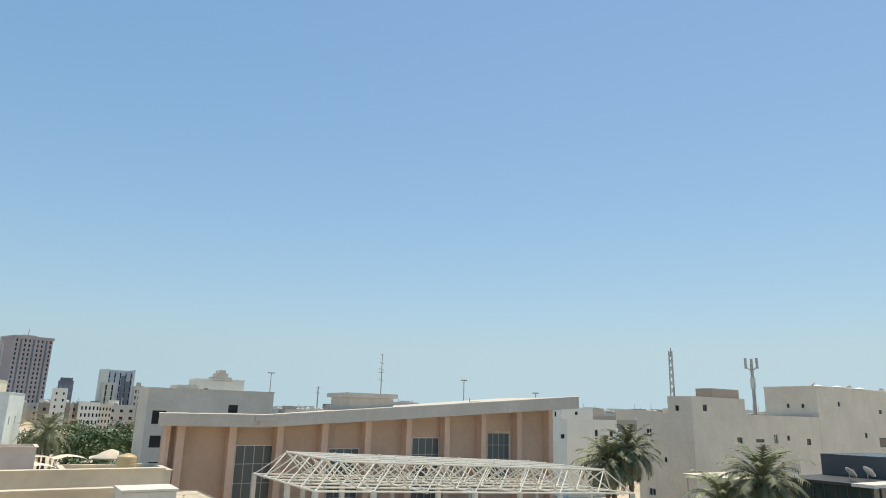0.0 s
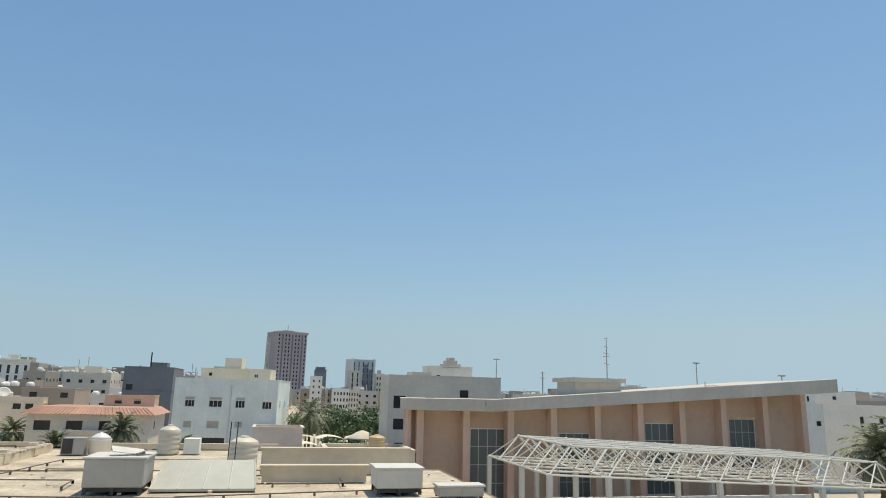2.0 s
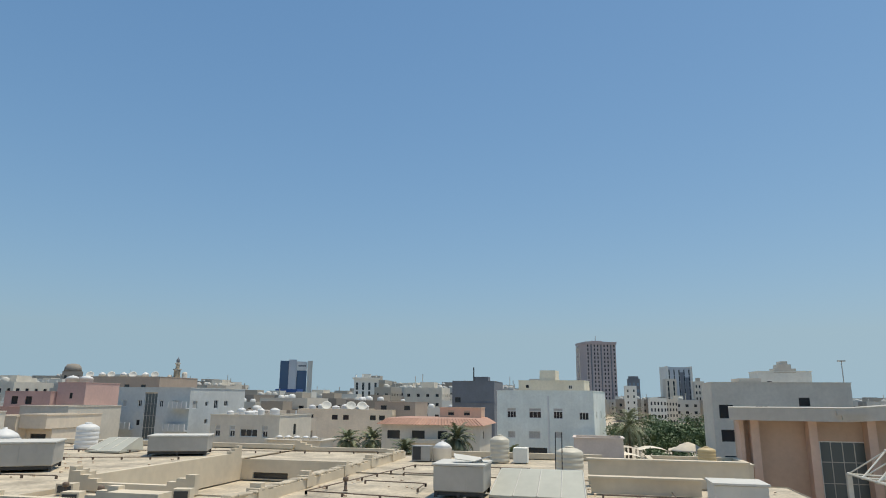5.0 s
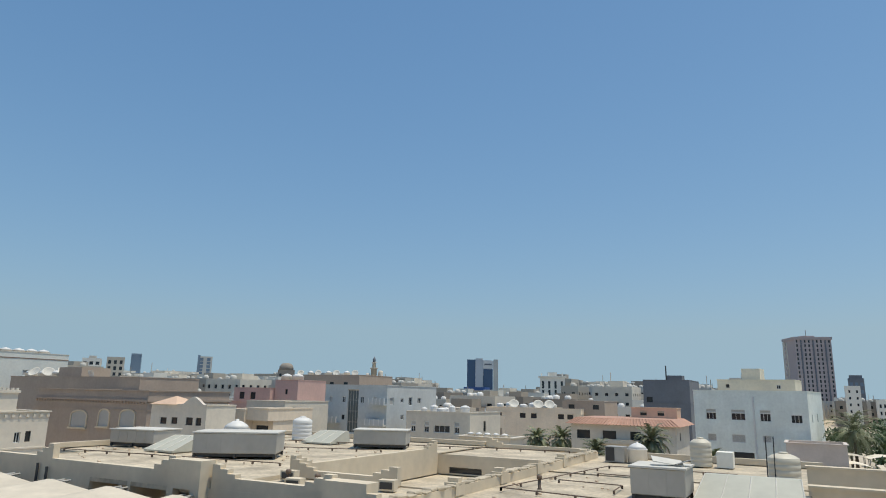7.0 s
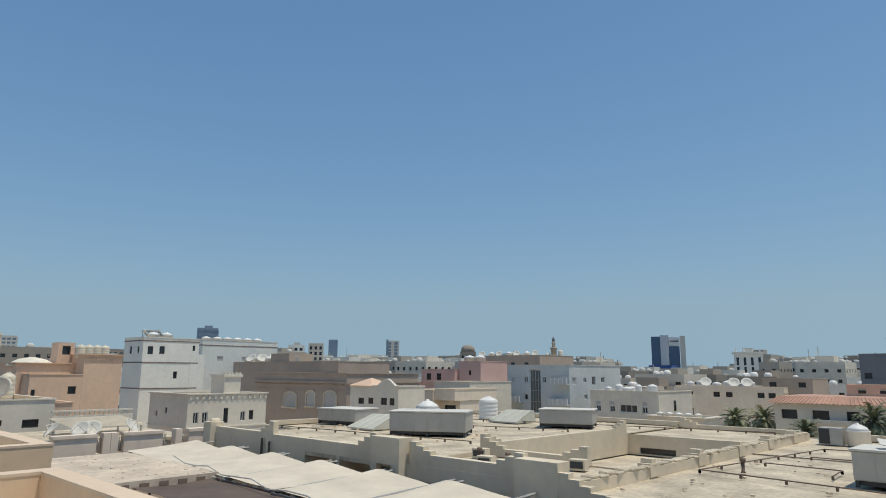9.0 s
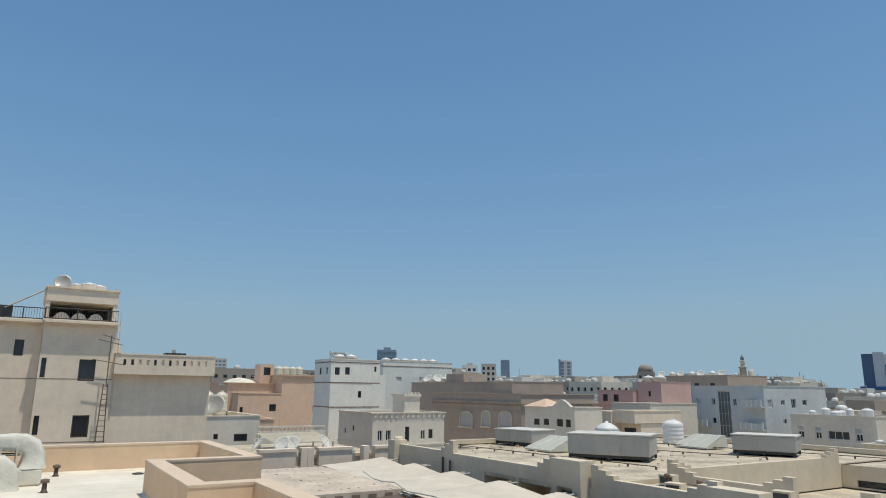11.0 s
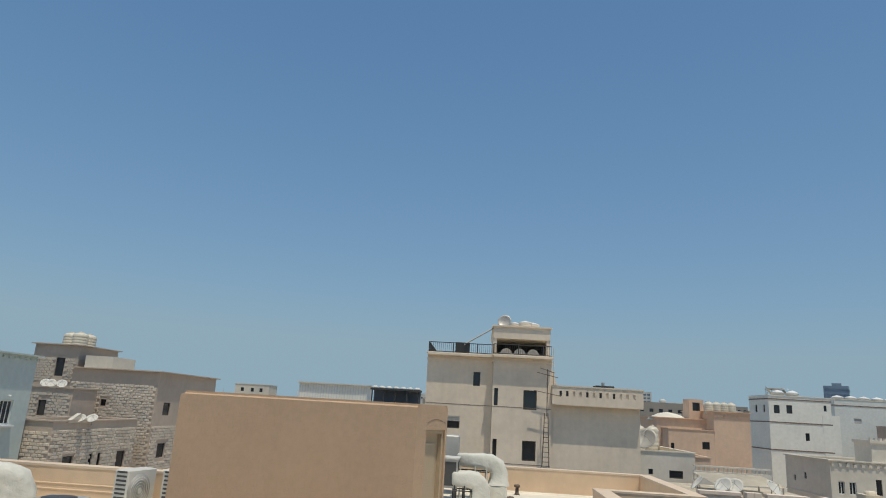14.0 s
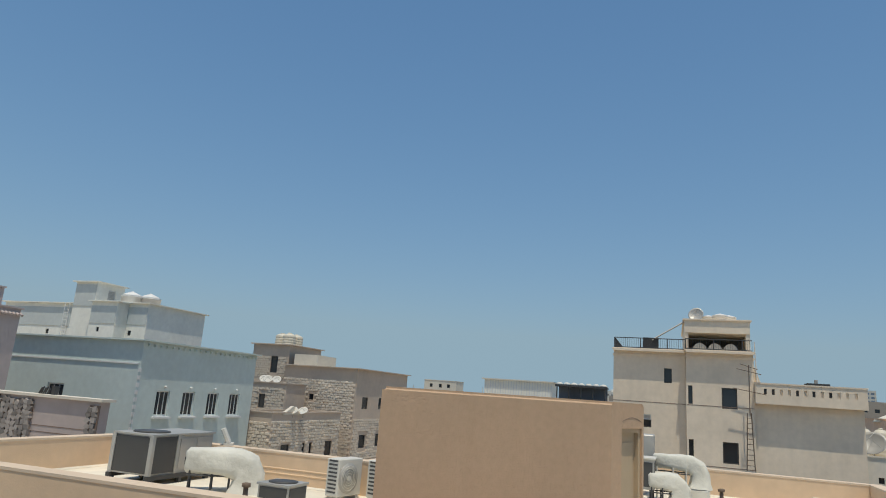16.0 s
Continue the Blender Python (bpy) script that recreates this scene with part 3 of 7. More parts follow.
tube(hd, mdoor @ Vector((D1 - 0.14, 0.03, 1.05)), mdoor @ Vector((D1 - 0.28, 0.03, 1.05)), 0.012)
part("handle", hd, METAL_DARK, door, "black lever handle")
cr = bmesh.new()
px = 0.32
for i in range(7):
    tube(cr, at_door(px + i * 0.085, 2.3 + 0.06 * math.sin(i * math.pi / 7), -0.002), at_door(px + (i + 1) * 0.085, 2.3 + 0.06 * math.sin((i + 1) * math.pi / 7), -0.002), 0.004, 4)
part("crack", cr, BROWN_TRIM, stair, "dark hairline crack above the door")

# packaged cooling unit
pk = thing("air_conditioner", "large grey packaged air conditioner with dark grilles", "air conditioner", (-14.15, -12.0, ROOF_Z + 0.12))
part("casing", B(-1.1, 1.05, -0.55, 0.55, 0.1, 0.98), METAL_GREY, pk)
part("top", B(-1.13, 1.09, -0.59, 0.59, 0.98, 1.02), METAL_GREY, pk)
gr = bmesh.new()
block(gr, 1.05, 1.07, -0.5, 0.5, 0.14, 0.95)
part("grille", gr, GRILLE, pk, "black condenser grille")
part("grille", B(0.25, 1.0, 0.55, 0.57, 0.14, 0.95), GRILLE, pk, "black condenser grille")
for x0, x1, y0, y1 in ((1.0, 1.09, 0.5, 0.6), (1.0, 1.09, -0.6, -0.5), (0.18, 0.24, 0.54, 0.59)):
    part("corner_post", B(x0, x1, y0, y1, 0.1, 0.98), METAL_GREY, pk)
part("fan_cover", lathe(bmesh.new(), [(0.42, 1.02), (0.42, 1.05), (0.1, 1.05)], 20, (0.5, 0, 0)), GRILLE, pk)
part("panel", B(-0.45, 0.1, 0.55, 0.565, 0.2, 0.9), METAL_GREY, pk)
part("panel", B(-1.05, -0.5, 0.55, 0.565, 0.2, 0.92), METAL_GREY, pk)
part("base_rail", B(-1.15, 1.12, -0.6, -0.5, 0.0, 0.1), METAL_DARK, pk)
part("base_rail", B(-1.15, 1.12, 0.5, 0.6, 0.0, 0.1), METAL_DARK, pk)
for x in (-1.0, 0, 1.0):
    for y in (-0.55, 0.55):
        part("foot", B(x - 0.05, x + 0.05, y - 0.05, y + 0.05, -0.12, 0.0), METAL_DARK, pk)


def foam_duct(at, rz, L, label, fat=1.0, low=0.0):
    """A duct sprayed with lumpy foam that bends down into the roof, on a steel frame."""
    th = thing("foam_duct", label, "air duct", at, rz, group="foam-coated ducts")
    b = bmesh.new()
    path = [(-L / 2, 0.66, 0.2), (-L / 2 + 0.05, 0.66, 0.27), (-L * 0.2, 0.66, 0.28), (0.02, 0.65, 0.31), (L * 0.2, 0.62, 0.34), (L * 0.33, 0.53, 0.36), (L * 0.38, 0.34, 0.36), (L * 0.38, 0.16, 0.38), (L * 0.38, 0.0, 0.46)]
    rings = []
    for k, (x, z, r) in enumerate(path):
        r *= fat
        nx, nz = path[min(k + 1, len(path) - 1)][0] - path[max(k - 1, 0)][0], path[min(k + 1, len(path) - 1)][1] - path[max(k - 1, 0)][1]
        d = math.hypot(nx, nz) or 1
        tx, tz = nx / d, nz / d
        ring = []
        for i in range(16):
            a = 2 * math.pi * i / 16
            c, s = math.cos(a), math.sin(a)
            sc = 1 + 0.1 * noise.noise((x * 3, a * 1.5, at[1]))
            c, s = math.copysign(abs(c) ** 0.5, c), math.copysign(abs(s) ** 0.5, s)
            ring.append(b.verts.new((x - tz * s * r * sc, c * r * 1.15 * sc, z + tx * s * r * sc)))
        rings.append(ring)
    for r0, r1 in zip(rings, rings[1:]):
        for i in range(16):
            b.faces.new([r0[i], r0[(i + 1) % 16], r1[(i + 1) % 16], r1[i]]).smooth = True
    b.faces.new(rings[0][::-1])
    bmesh.ops.subdivide_edges(b, edges=b.edges, cuts=1, use_grid_fill=True)
    for v in b.verts:
        v.co += v.normal * 0.025 * noise.noise(v.co * 5.0)
    bmesh.ops.recalc_face_normals(b, faces=b.faces)
    part("duct", b, FOAM, th, "lumpy cream insulation foam")
    part("opening", B(-L / 2 - 0.02, -L / 2 + 0.01, -0.1, 0.1, 0.53, 0.72), METAL_DARK, th)
    for x in (-L * 0.42, -L * 0.12, L * 0.12):
        for y in (-0.26, 0.26):
            part("leg", tube(bmesh.new(), (x, y, -low), (x, y, 0.5), 0.022), METAL_WHITE if low else METAL_DARK, th)
    for y in (-0.26, 0.26):
        part("rail", tube(bmesh.new(), (-L * 0.46, y, 0.36), (L * 0.18, y, 0.36), 0.02), METAL_DARK, th)
    return th


foam_duct((-13.75, -9.95, ROOF_Z), 125, 1.6, "cream foam-coated air duct on a black frame")
b = lathe(bmesh.new(), [(0.35, 0.0), (0.32, 0.06), (0.2, 0.1), (0.05, 0.12)], 12)
tagged(part("foam_mound", b, FOAM, None), "low lump of cream foam on the roof", "foam").matrix_basis = pose(-14.2, -9.2, ROOF_Z)
foam_duct((-20.4, -0.35, ROOF_Z - 0.05), 96, 0.95, "cream foam-coated air duct beside the stair house", 0.78)
foam_duct((-21.3, 0.0, ROOF_Z + 0.42), 92, 1.45, "upper cream foam-coated air duct by the parapet", 0.72, 0.42)
bs = thing("duct_base", "pale rendered plinth below the foam duct", "plinth", (-21.3, 0.45, ROOF_Z))
part("plinth", B(-0.35, 0.35, -0.3, 0.35, 0, 0.44, bevel=0.06), FOAM, bs)


def vent_pipe(at, h=0.32, label="short rusty roof vent pipe with a cap"):
    th = thing("vent_pipe", label, "vent pipe", at, group="roof vents")
    part("pipe", lathe(bmesh.new(), [(0.1, 0), (0.06, 0.05), (0.055, h * 0.7)], 10), PIPE_RUST, th)
    part("cap", lathe(bmesh.new(), [(0.1, h * 0.72), (0.1, h * 0.95), (0.04, h)], 10), PIPE_RUST, th)


for p in ((-13.4, -9.0, ROOF_Z), (-19.6, 0.85, ROOF_Z), (-22.9, 1.2, ROOF_Z)):
    vent_pipe(p)
tagged(part("roof_drain", lathe(bmesh.new(), [(0.16, 0), (0.16, 0.03), (0.05, 0.05)], 12), METAL_DARK, None), "small black roof drain", "drain").matrix_basis = pose(-22.4, 3.3, ROOF_Z)


def split_unit(at, rz, label, w=0.86, h=0.9, d=0.36):
    th = thing("split_unit", label, "air conditioner", at, rz, group="split outdoor units")
    part("casing", B(-w / 2, w / 2, 0, d, 0.08, h, bevel=0.02), METAL_WHITE, th)
    part("fan_recess", lathe(bmesh.new(), [(0.34, 0), (0.34, 0.012), (0.05, 0.012)], 20), METAL_GREY, th).matrix_basis = pose(-0.08, -0.0, h * 0.53, 90, 0, 0)
    g_ = bmesh.new()
    for k in range(1, 6):
        rr = 0.055 * k
        for i in range(18):
            a, c = 2 * math.pi * i / 18, 2 * math.pi * (i + 1) / 18
            tube(g_, (-0.08 + rr * math.cos(a), -0.03, h * 0.53 + rr * math.sin(a)), (-0.08 + rr * math.cos(c), -0.03, h * 0.53 + rr * math.sin(c)), 0.006, 4)
    part("fan_guard", g_, METAL_WHITE, th)
    part("hub", tube(bmesh.new(), (-0.08, -0.04, h * 0.53), (-0.08, -0.01, h * 0.53), 0.06, 12), METAL_WHITE, th)
    for i in range(9):
        part("slot", B(w / 2 - 0.004, w / 2 + 0.006, 0.05, d - 0.06, 0.16 + i * 0.085, 0.2 + i * 0.085), GRILLE, th, "dark side louvre")
    for i in range(9):
        part("slot", B(-w / 2 - 0.006, -w / 2 + 0.004, 0.05, d - 0.06, 0.16 + i * 0.085, 0.2 + i * 0.085), GRILLE, th, "dark side louvre")
    for x in (-w * 0.35, w * 0.35):
        part("foot", B(x - 0.04, x + 0.04, 0.0, d, 0.0, 0.08), METAL_GREY, th)
    return th


split_unit((-14.82, -7.2, ROOF_Z), 168, "white split air conditioner outdoor unit on the roof")
split_unit((-15.3, -6.4, ROOF_Z), 168, "second white split unit close behind another")
cu = thing("condenser_unit", "low dark condenser unit with a top fan", "air conditioner", (-12.7, -7.65, ROOF_Z))
part("casing", B(-0.35, 0.35, -0.35, 0.35, 0.05, 0.5), METAL_GREY, cu)
for a in range(4):
    part("grille", B(-0.31, 0.31, -0.362, -0.35, 0.08, 0.47), GRILLE, cu).matrix_basis = pose(0, 0, 0, 0, 0, 90 * a)
part("top", B(-0.38, 0.38, -0.38, 0.38, 0.5, 0.54), METAL_GREY, cu)
part("fan_cover", lathe(bmesh.new(), [(0.3, 0.54), (0.3, 0.56), (0.08, 0.57)], 16), GRILLE, cu)
part("base", B(-0.3, 0.3, -0.3, 0.3, 0, 0.05), METAL_DARK, cu)
# units beyond the stair house
for y, h, lab, mt in ((-1.15, 1.15, "grey air conditioner with a dark coil beside the duct", METAL_GREY),):
    th = thing("condenser_unit", lab, "air conditioner", (-20.6, y + 0.2, ROOF_Z))
    part("casing", B(-0.4, 0.4, -0.3, 0.3, 0.35, h), mt, th)
    part("grille", B(0.4, 0.412, -0.25, 0.25, 0.42, h - 0.08), GRILLE, th)
    part("grille", B(-0.35, 0.35, 0.3, 0.312, 0.42, h - 0.08), GRILLE, th)
    part("top", B(-0.45, 0.45, -0.34, 0.34, h, h + 0.04), METAL_WHITE, th)
    for x in (-0.35, 0.35):
        for yy in (-0.25, 0.25):
            part("leg", tube(bmesh.new(), (x, yy, 0), (x, yy, 0.36), 0.025), METAL_DARK, th)
mt = thing("metal_tank", "light grey box tank behind the air conditioner", "tank", (-22.2, -1.05, ROOF_Z))
part("body", B(-0.45, 0.45, -0.45, 0.35, 0.5, 1.75, bevel=0.03), METAL_GREY, mt)
for x in (-0.4, 0.4):
    for yy in (-0.4, 0.3):
        part("leg", tube(bmesh.new(), (x, yy, 0), (x, yy, 0.52), 0.03), METAL_DARK, mt)
# pipes along the parapet and a floodlight on it
wp = thing("water_pipes", "pair of cream water pipes along the parapet", "pipe", (-15.55, -9, ROOF_Z))
for z in (0.28, 0.4):
    part("pipe", tube(bmesh.new(), (0, -3.2, z), (0, 1.3, z), 0.025), PARAPET_TAN, wp)
    part("pipe", tube(bmesh.new(), (0, 1.3, z), (0.25, 1.45, z - 0.25), 0.025), PARAPET_TAN, wp)
part("standpipe", tube(bmesh.new(), (0, 1.3, 0), (0, 1.3, 0.45), 0.03), PARAPET_TAN, wp)
fl = thing("floodlight", "white floodlight tilted up on the parapet", "lamp", (-15.75, -11.3, PAR_Z + 0.05), 30)
part("bracket", B(-0.18, 0.18, -0.12, 0.12, 0, 0.06), METAL_WHITE, fl)
part("housing", B(-0.17, 0.17, -0.05, 0.05, 0.0, 0.42, bevel=0.02), METAL_WHITE, fl).matrix_basis = pose(0, 0, 0.05, 28, 0, 0)

# ---------------------------------------------------------------- school with a large dusty roof
school = thing("school", "pale grey school with stepped parapets and a dusty flat roof", "school", (0, 0, 0))
OPEN = "open"
house("", -34.2, -31.42, 21.5, 39, 7.45, SCHOOL_WALL, parapet=0, into=school)
house("", -31.4, -17.6, 16.6, 39, 7.45, SCHOOL_WALL, [("S", 8.95, 6.1, 2.1, 2.4, OPEN), ("S", 11.15, 6.1, 2.0, 2.4, OPEN), ("S", 13.0, 6.3, 0.8, 2.0, OPEN), ("S", 2.6, 4.5, 1.6, 1.4, "two"), ("S", 5.5, 4.5, 1.6, 1.4, "two")],
      parapet=0, into=school, reveal=1.3)
house("", -17.6, -11.05, 16.75, 21, 7.35, SCHOOL_WALL, [("S", 1.2, 6.2, 0.9, 1.3, "two"), ("S", 2.7, 6.2, 1.0, 1.3, "two"), ("S", 4.1, 6.2, 1.3, 1.3, "four")],
      parapet=0, into=school, reveal=0.3)
house("", -17.6, -11.05, 21, 32.5, 6.4, SCHOOL_WALL, parapet=0, into=school)
house("", -17.6, -11.05, 32.5, 39, 7.4, SCHOOL_WALL, [("S", 1.6, 6.62, 1.9, 0.3, "dark"), ("S", 4.0, 6.62, 1.6, 0.3, "dark"), ("S", 6.0, 6.62, 1.5, 0.3, "dark")], parapet=0, into=school)
house("", -11.05, 7.4, 16.3, 30.2, 7.2, SCHOOL_WALL, parapet=0, into=school)
house("", -11.05, 0.6, 30.2, 40, 7.2, SCHOOL_WALL, parapet=0, into=school)


def stepped(a, b, z0, z1, t=0.26, steps=3, rise=0.16, run=0.34, ends=(True, True), label=""):
    """A parapet from a to b whose ends climb in small square steps."""
    a, b = Vector(a), Vector(b)
    u = (b - a).normalized()
    nrm = Vector((-u.y, u.x))
    L = (b - a).length
    m = Matrix(((u.x, nrm.x, 0, a.x), (u.y, nrm.y, 0, a.y), (0, 0, 1, 0), (0, 0, 0, 1)))
    s0 = steps * run if ends[0] else 0
    s1 = L - (steps * run if ends[1] else 0)
    part("parapet", block(bmesh.new(), s0, s1, 0, t, z0, z1, m=m), SCHOOL_WALL, school, label or "grey parapet with stepped ends")
    for k in range(steps):
        if ends[0]:
            part("parapet_step", block(bmesh.new(), k * run, (k + 1) * run, 0, t, z0, z1 + rise * (steps - k), m=m), SCHOOL_WALL, school)
        if ends[1]:
            part("parapet_step", block(bmesh.new(), L - (k + 1) * run, L - k * run, 0, t, z0, z1 + rise * (steps - k), m=m), SCHOOL_WALL, school)


stepped((-31.4, 16.604), (-25.9, 16.604), 7.45, 7.85, ends=(False, True))
stepped((-25.9, 16.604), (-19.1, 16.604), 7.45, 7.8, ends=(False, True))
for x0, x1, z0, z1 in ((-19.1, -18.8, 0, 7.3), (-18.0, -17.6, 0, 7.3), (-19.1, -17.6, 7.3, 8.22)):
    part("pilaster", B(x0, x1, 16.35, 17.0, z0, z1), SCHOOL_WALL, school)
stepped((-17.5, 16.76), (-12.6, 16.76), 7.35, 7.72, ends=(True, True), rise=0.13)
part("pilaster", B(-12.6, -11.07, 16.3, 16.9, 0, 8.02), SCHOOL_WALL, school)
stepped((-11.07, 16.31), (-9.6, 16.31), 7.2, 7.35, ends=(True, False), rise=0.14)
part("parapet", B(-9.6, 7.4, 16.31, 16.56, 7.2, 7.32), SCHOOL_WALL, school)
stepped((-17.5, 20.7), (-12.8, 20.7), 7.35, 7.62, ends=(True, True), rise=0.12)
stepped((-17.604, 21.0), (-17.604, 32.4), 7.45, 7.72, ends=(True, True), rise=0.12)
stepped((-17.6, 38.7), (-11.15, 38.7), 7.4, 7.6, ends=(True, False), rise=0.12)
# kerb between the two roofs, with small square piers
part("kerb", B(-11.0, -10.65, 16.9, 38.6, 7.15, 7.5), SCHOOL_WALL, school, "low rough kerb between the roofs")
for y in (21.2, 25.0, 29.0, 32.6, 36.2):
    part("pier", B(-11.05, -10.6, y - 0.32, y + 0.32, 7.2, 7.62), SCHOOL_WALL, school)
    part("pier", B(-11.02, -10.63, y - 0.15, y + 0.15, 7.62, 7.76), SCHOOL_WALL, school)
stone = [B(-0.17, 0.17, -0.24, 0.24, 0, 0.1, bevel=0.03) for _ in range(1)][0]
stone_me = mesh_of("stone", stone, ROOF_DUST)
rs = random.Random(4)
for i in range(46):
    o = part("stone", stone_me, None, school)
    o.matrix_basis = pose(-10.82 + rs.uniform(-0.06, 0.06), 17.2 + i * 0.46, 7.49, 0, 0, rs.uniform(-14, 14)) @ Matrix.Diagonal((1, rs.uniform(0.7, 1.1), rs.uniform(0.6, 1.3), 1))
# left end with a scroll-topped pilaster
part("pilaster", B(-31.6, -30.9, 16.3, 17.0, 0, 8.05), SCHOOL_WALL, school)
part("scroll", lathe(bmesh.new(), [(0.16, -0.2), (0.16, 0.2), (0.06, 0.22)], 14), SCHOOL_WALL, school).matrix_basis = pose(-31.25, 16.7, 8.05, 90, 0, 0)
part("downpipe", tube(bmesh.new(), (-26.6, 16.5, 2), (-26.6, 16.5, 7.6), 0.05), METAL_DARK, school)
part("downpipe", tube(bmesh.new(), (-26.0, 16.5, 2), (-26.0, 16.5, 7.5), 0.05), METAL_DARK, school)
# rear parapet walls
part("parapet", B(-0.3, 5.7, 28.6, 28.95, 7.2, 8.15), SCHOOL_WALL, school, "long plain parapet wall")
part("coping", B(-0.35, 5.75, 28.55, 29.0, 8.15, 8.22), SCHOOL_WALL, school)
part("parapet", B(-0.2, 3.6, 26.2, 26.5, 7.2, 7.72), SCHOOL_WALL, school, "low plain upstand wall")
part("coping", B(-0.3, 3.7, 26.1, 26.6, 7.72, 7.8), SCHOOL_WALL, school)
part("upstand", B(-9.5, 0.4, 39.7, 40, 7.2, 7.5), SCHOOL_WALL, school)
part("upstand", B(-33.9, -17.7, 38.7, 39, 7.45, 7.7), SCHOOL_WALL, school)
part("upstand", B(-34.2, -33.9, 21.6, 38.7, 7.45, 7.7), SCHOOL_WALL, school)


for x0, x1 in ((-12.35, -11.45),):
    part("window_pane", B(x0, x1, 16.285, 16.298, 5.6, 6.95), PANE_DUSTY, school, "dusty sliding window")
    part("window_frame", B((x0 + x1) / 2 - 0.03, (x0 + x1) / 2 + 0.03, 16.27, 16.284, 5.6, 6.95), FRAME_WHITE, school)


def pipe_run(pts, label="thin rusty water pipe on small blocks", lift=0.12):
    th = thing("roof_pipe", label, "pipe", pts[0], group="roof pipes")
    o = Vector(pts[0])
    for a, b_ in zip(pts, pts[1:]):
        a, b_ = Vector(a) - o, Vector(b_) - o
        up = Vector((0, 0, lift))
        part("pipe", tube(bmesh.new(), a + up, b_ + up, 0.022, 5), PIPE_RUST, th)
        n = max(1, int((b_ - a).length / 1.3))
        for i in range(n + 1):
            c = a.lerp(b_, i / n)
            part("support", B(c.x - 0.035, c.x + 0.035, c.y - 0.035, c.y + 0.035, c.z, c.z + lift), PIPE_RUST, th)


Z1, Z2 = 7.2, 7.45
pipe_run([(-9.9, 23.0, Z1), (2.8, 21.2, Z1)])
pipe_run([(-9.9, 23.0, Z1), (-8.6, 33.0, Z1), (-3.0, 33.0, Z1)])
pipe_run([(-8.9, 26.4, Z1), (-6.4, 26.2, Z1), (-6.3, 24.6, Z1)])
pipe_run([(-8.2, 29.5, Z1), (-5.8, 29.4, Z1)])
pipe_run([(-2.6, 22.2, Z1), (7.0, 23.8, Z1)])
pipe_run([(-32, 21.0, Z2), (-19.6, 22.4, Z2)])
pipe_run([(-30, 27.0, Z2), (-20, 30.6, Z2)])
pipe_run([(-29, 32.5, Z2), (-12, 37.6, Z2 - 0.05)])
pipe_run([(0.2, 24.9, Z1), (2.6, 24.9, Z1), (2.6, 27.9, Z1)])
for x, y in ((-6.1, 27.2), (-16.2, 19.0), (-14.6, 18.6), (-8.9, 24.2)):
    vent_pipe((x, y, 7.2 if x > -11 else 7.35), 0.5, "dark stub vent on the dusty roof")
for x, y in ((-16.9, 19.9), (-15.3, 18.3), (-12.6, 19.8)):
    th = thing("roof_hatch", "small open metal box on the school roof", "roof vent", (x, y, 7.35), 12)
    part("box", B(-0.28, 0.28, -0.2, 0.2, 0, 0.34), SCHOOL_WALL, th)
    part("louvre", B(-0.22, 0.22, -0.21, -0.2, 0.06, 0.28), METAL_DARK, th)

roof_unit(-25.9, -22.1, 23.4, 25.6, Z2, 8.55, "long grey cooling unit on black legs", rz=32)
roof_unit(-23.4, -20.4, 32.6, 34.6, Z2, 8.4, "grey cooling unit with a pale lid", rz=24)
roof_unit(-33.6, -30.8, 24.6, 26.8, Z2, 8.3, "grey cooling unit near the roof edge", rz=12)
roof_unit(-5.5, -3.75, 23.6, 25.4, Z1, 8.25, "square galvanised cooling unit on a black base")
roof_unit(3.5, 5.05, 22.9, 24.3, Z1, 8.0, "white cooling unit on the dusty roof", METAL_WHITE)
roof_unit(5.4, 6.9, 22.0, 22.7, Z1, 7.55, "low grey duct box by the hall", METAL_GREY, 0.05)
tp = thing("tarpaulin", "loose torn sheet of metal on a cooling unit", "sheet", (-4.4, 24.3, 8.31), 20)
part("sheet", B(-0.5, 0.5, -0.25, 0.3, 0.0, 0.03), METAL_WHITE, tp).matrix_basis = pose(0, 0, 0.12, 14, 8, 0)
part("sheet", B(-0.3, 0.35, -0.2, 0.2, 0.0, 0.03), METAL_GREY, tp).matrix_basis = pose(0.45, -0.1, 0.1, -12, -14, 20)
skylight(-3.65, -0.35, 24.1, 26.0, Z1, 8.0)
skylight(-29.6, -27.5, 23.6, 25.6, Z2, 8.15)
skylight(-27.4, -25.2, 33.0, 35.0, Z2, 8.15)
water_tank((-5.0, 37.2, Z1), 1.05, 1.4)
water_tank((-1.1, 31.2, Z1), 1.2, 1.28)
water_tank((-29.2, 35.2, Z2), 1.25, 1.45, WHITE_TANK, "ribbed white plastic water tank on the school roof")
dome_tank((-8.1, 36.9, Z1), 1.0, 1.05)
dome_tank((-27.6, 27.8, Z2), 1.4, 1.5)
bx = thing("metal_cabinet", "dark-fronted grey cabinet beside a white tank", "cabinet", (-9.2, 36.9, Z1))
part("body", B(-0.5, 0.5, -0.45, 0.45, 0, 0.78), METAL_GREY, bx)
part("door", B(-0.46, 0.0, -0.47, -0.45, 0.05, 0.74), METAL_DARK, bx)
bx = thing("cistern", "plain white masonry cistern beside a water tank", "tank", (-3.9, 37.4, Z1))
part("body", B(-0.35, 0.4, -0.45, 0.45, 0, 0.75), WHITE_WALL, bx)
pl = thing("conduit_poles", "two thin dark conduit poles beside a tank", "pole", (-1.7, 30.7, Z1))
for x in (0, 0.28):
    part("pole", tube(bmesh.new(), (x, 0, 0), (x + 0.03, 0, 1.9), 0.025), METAL_DARK, pl)
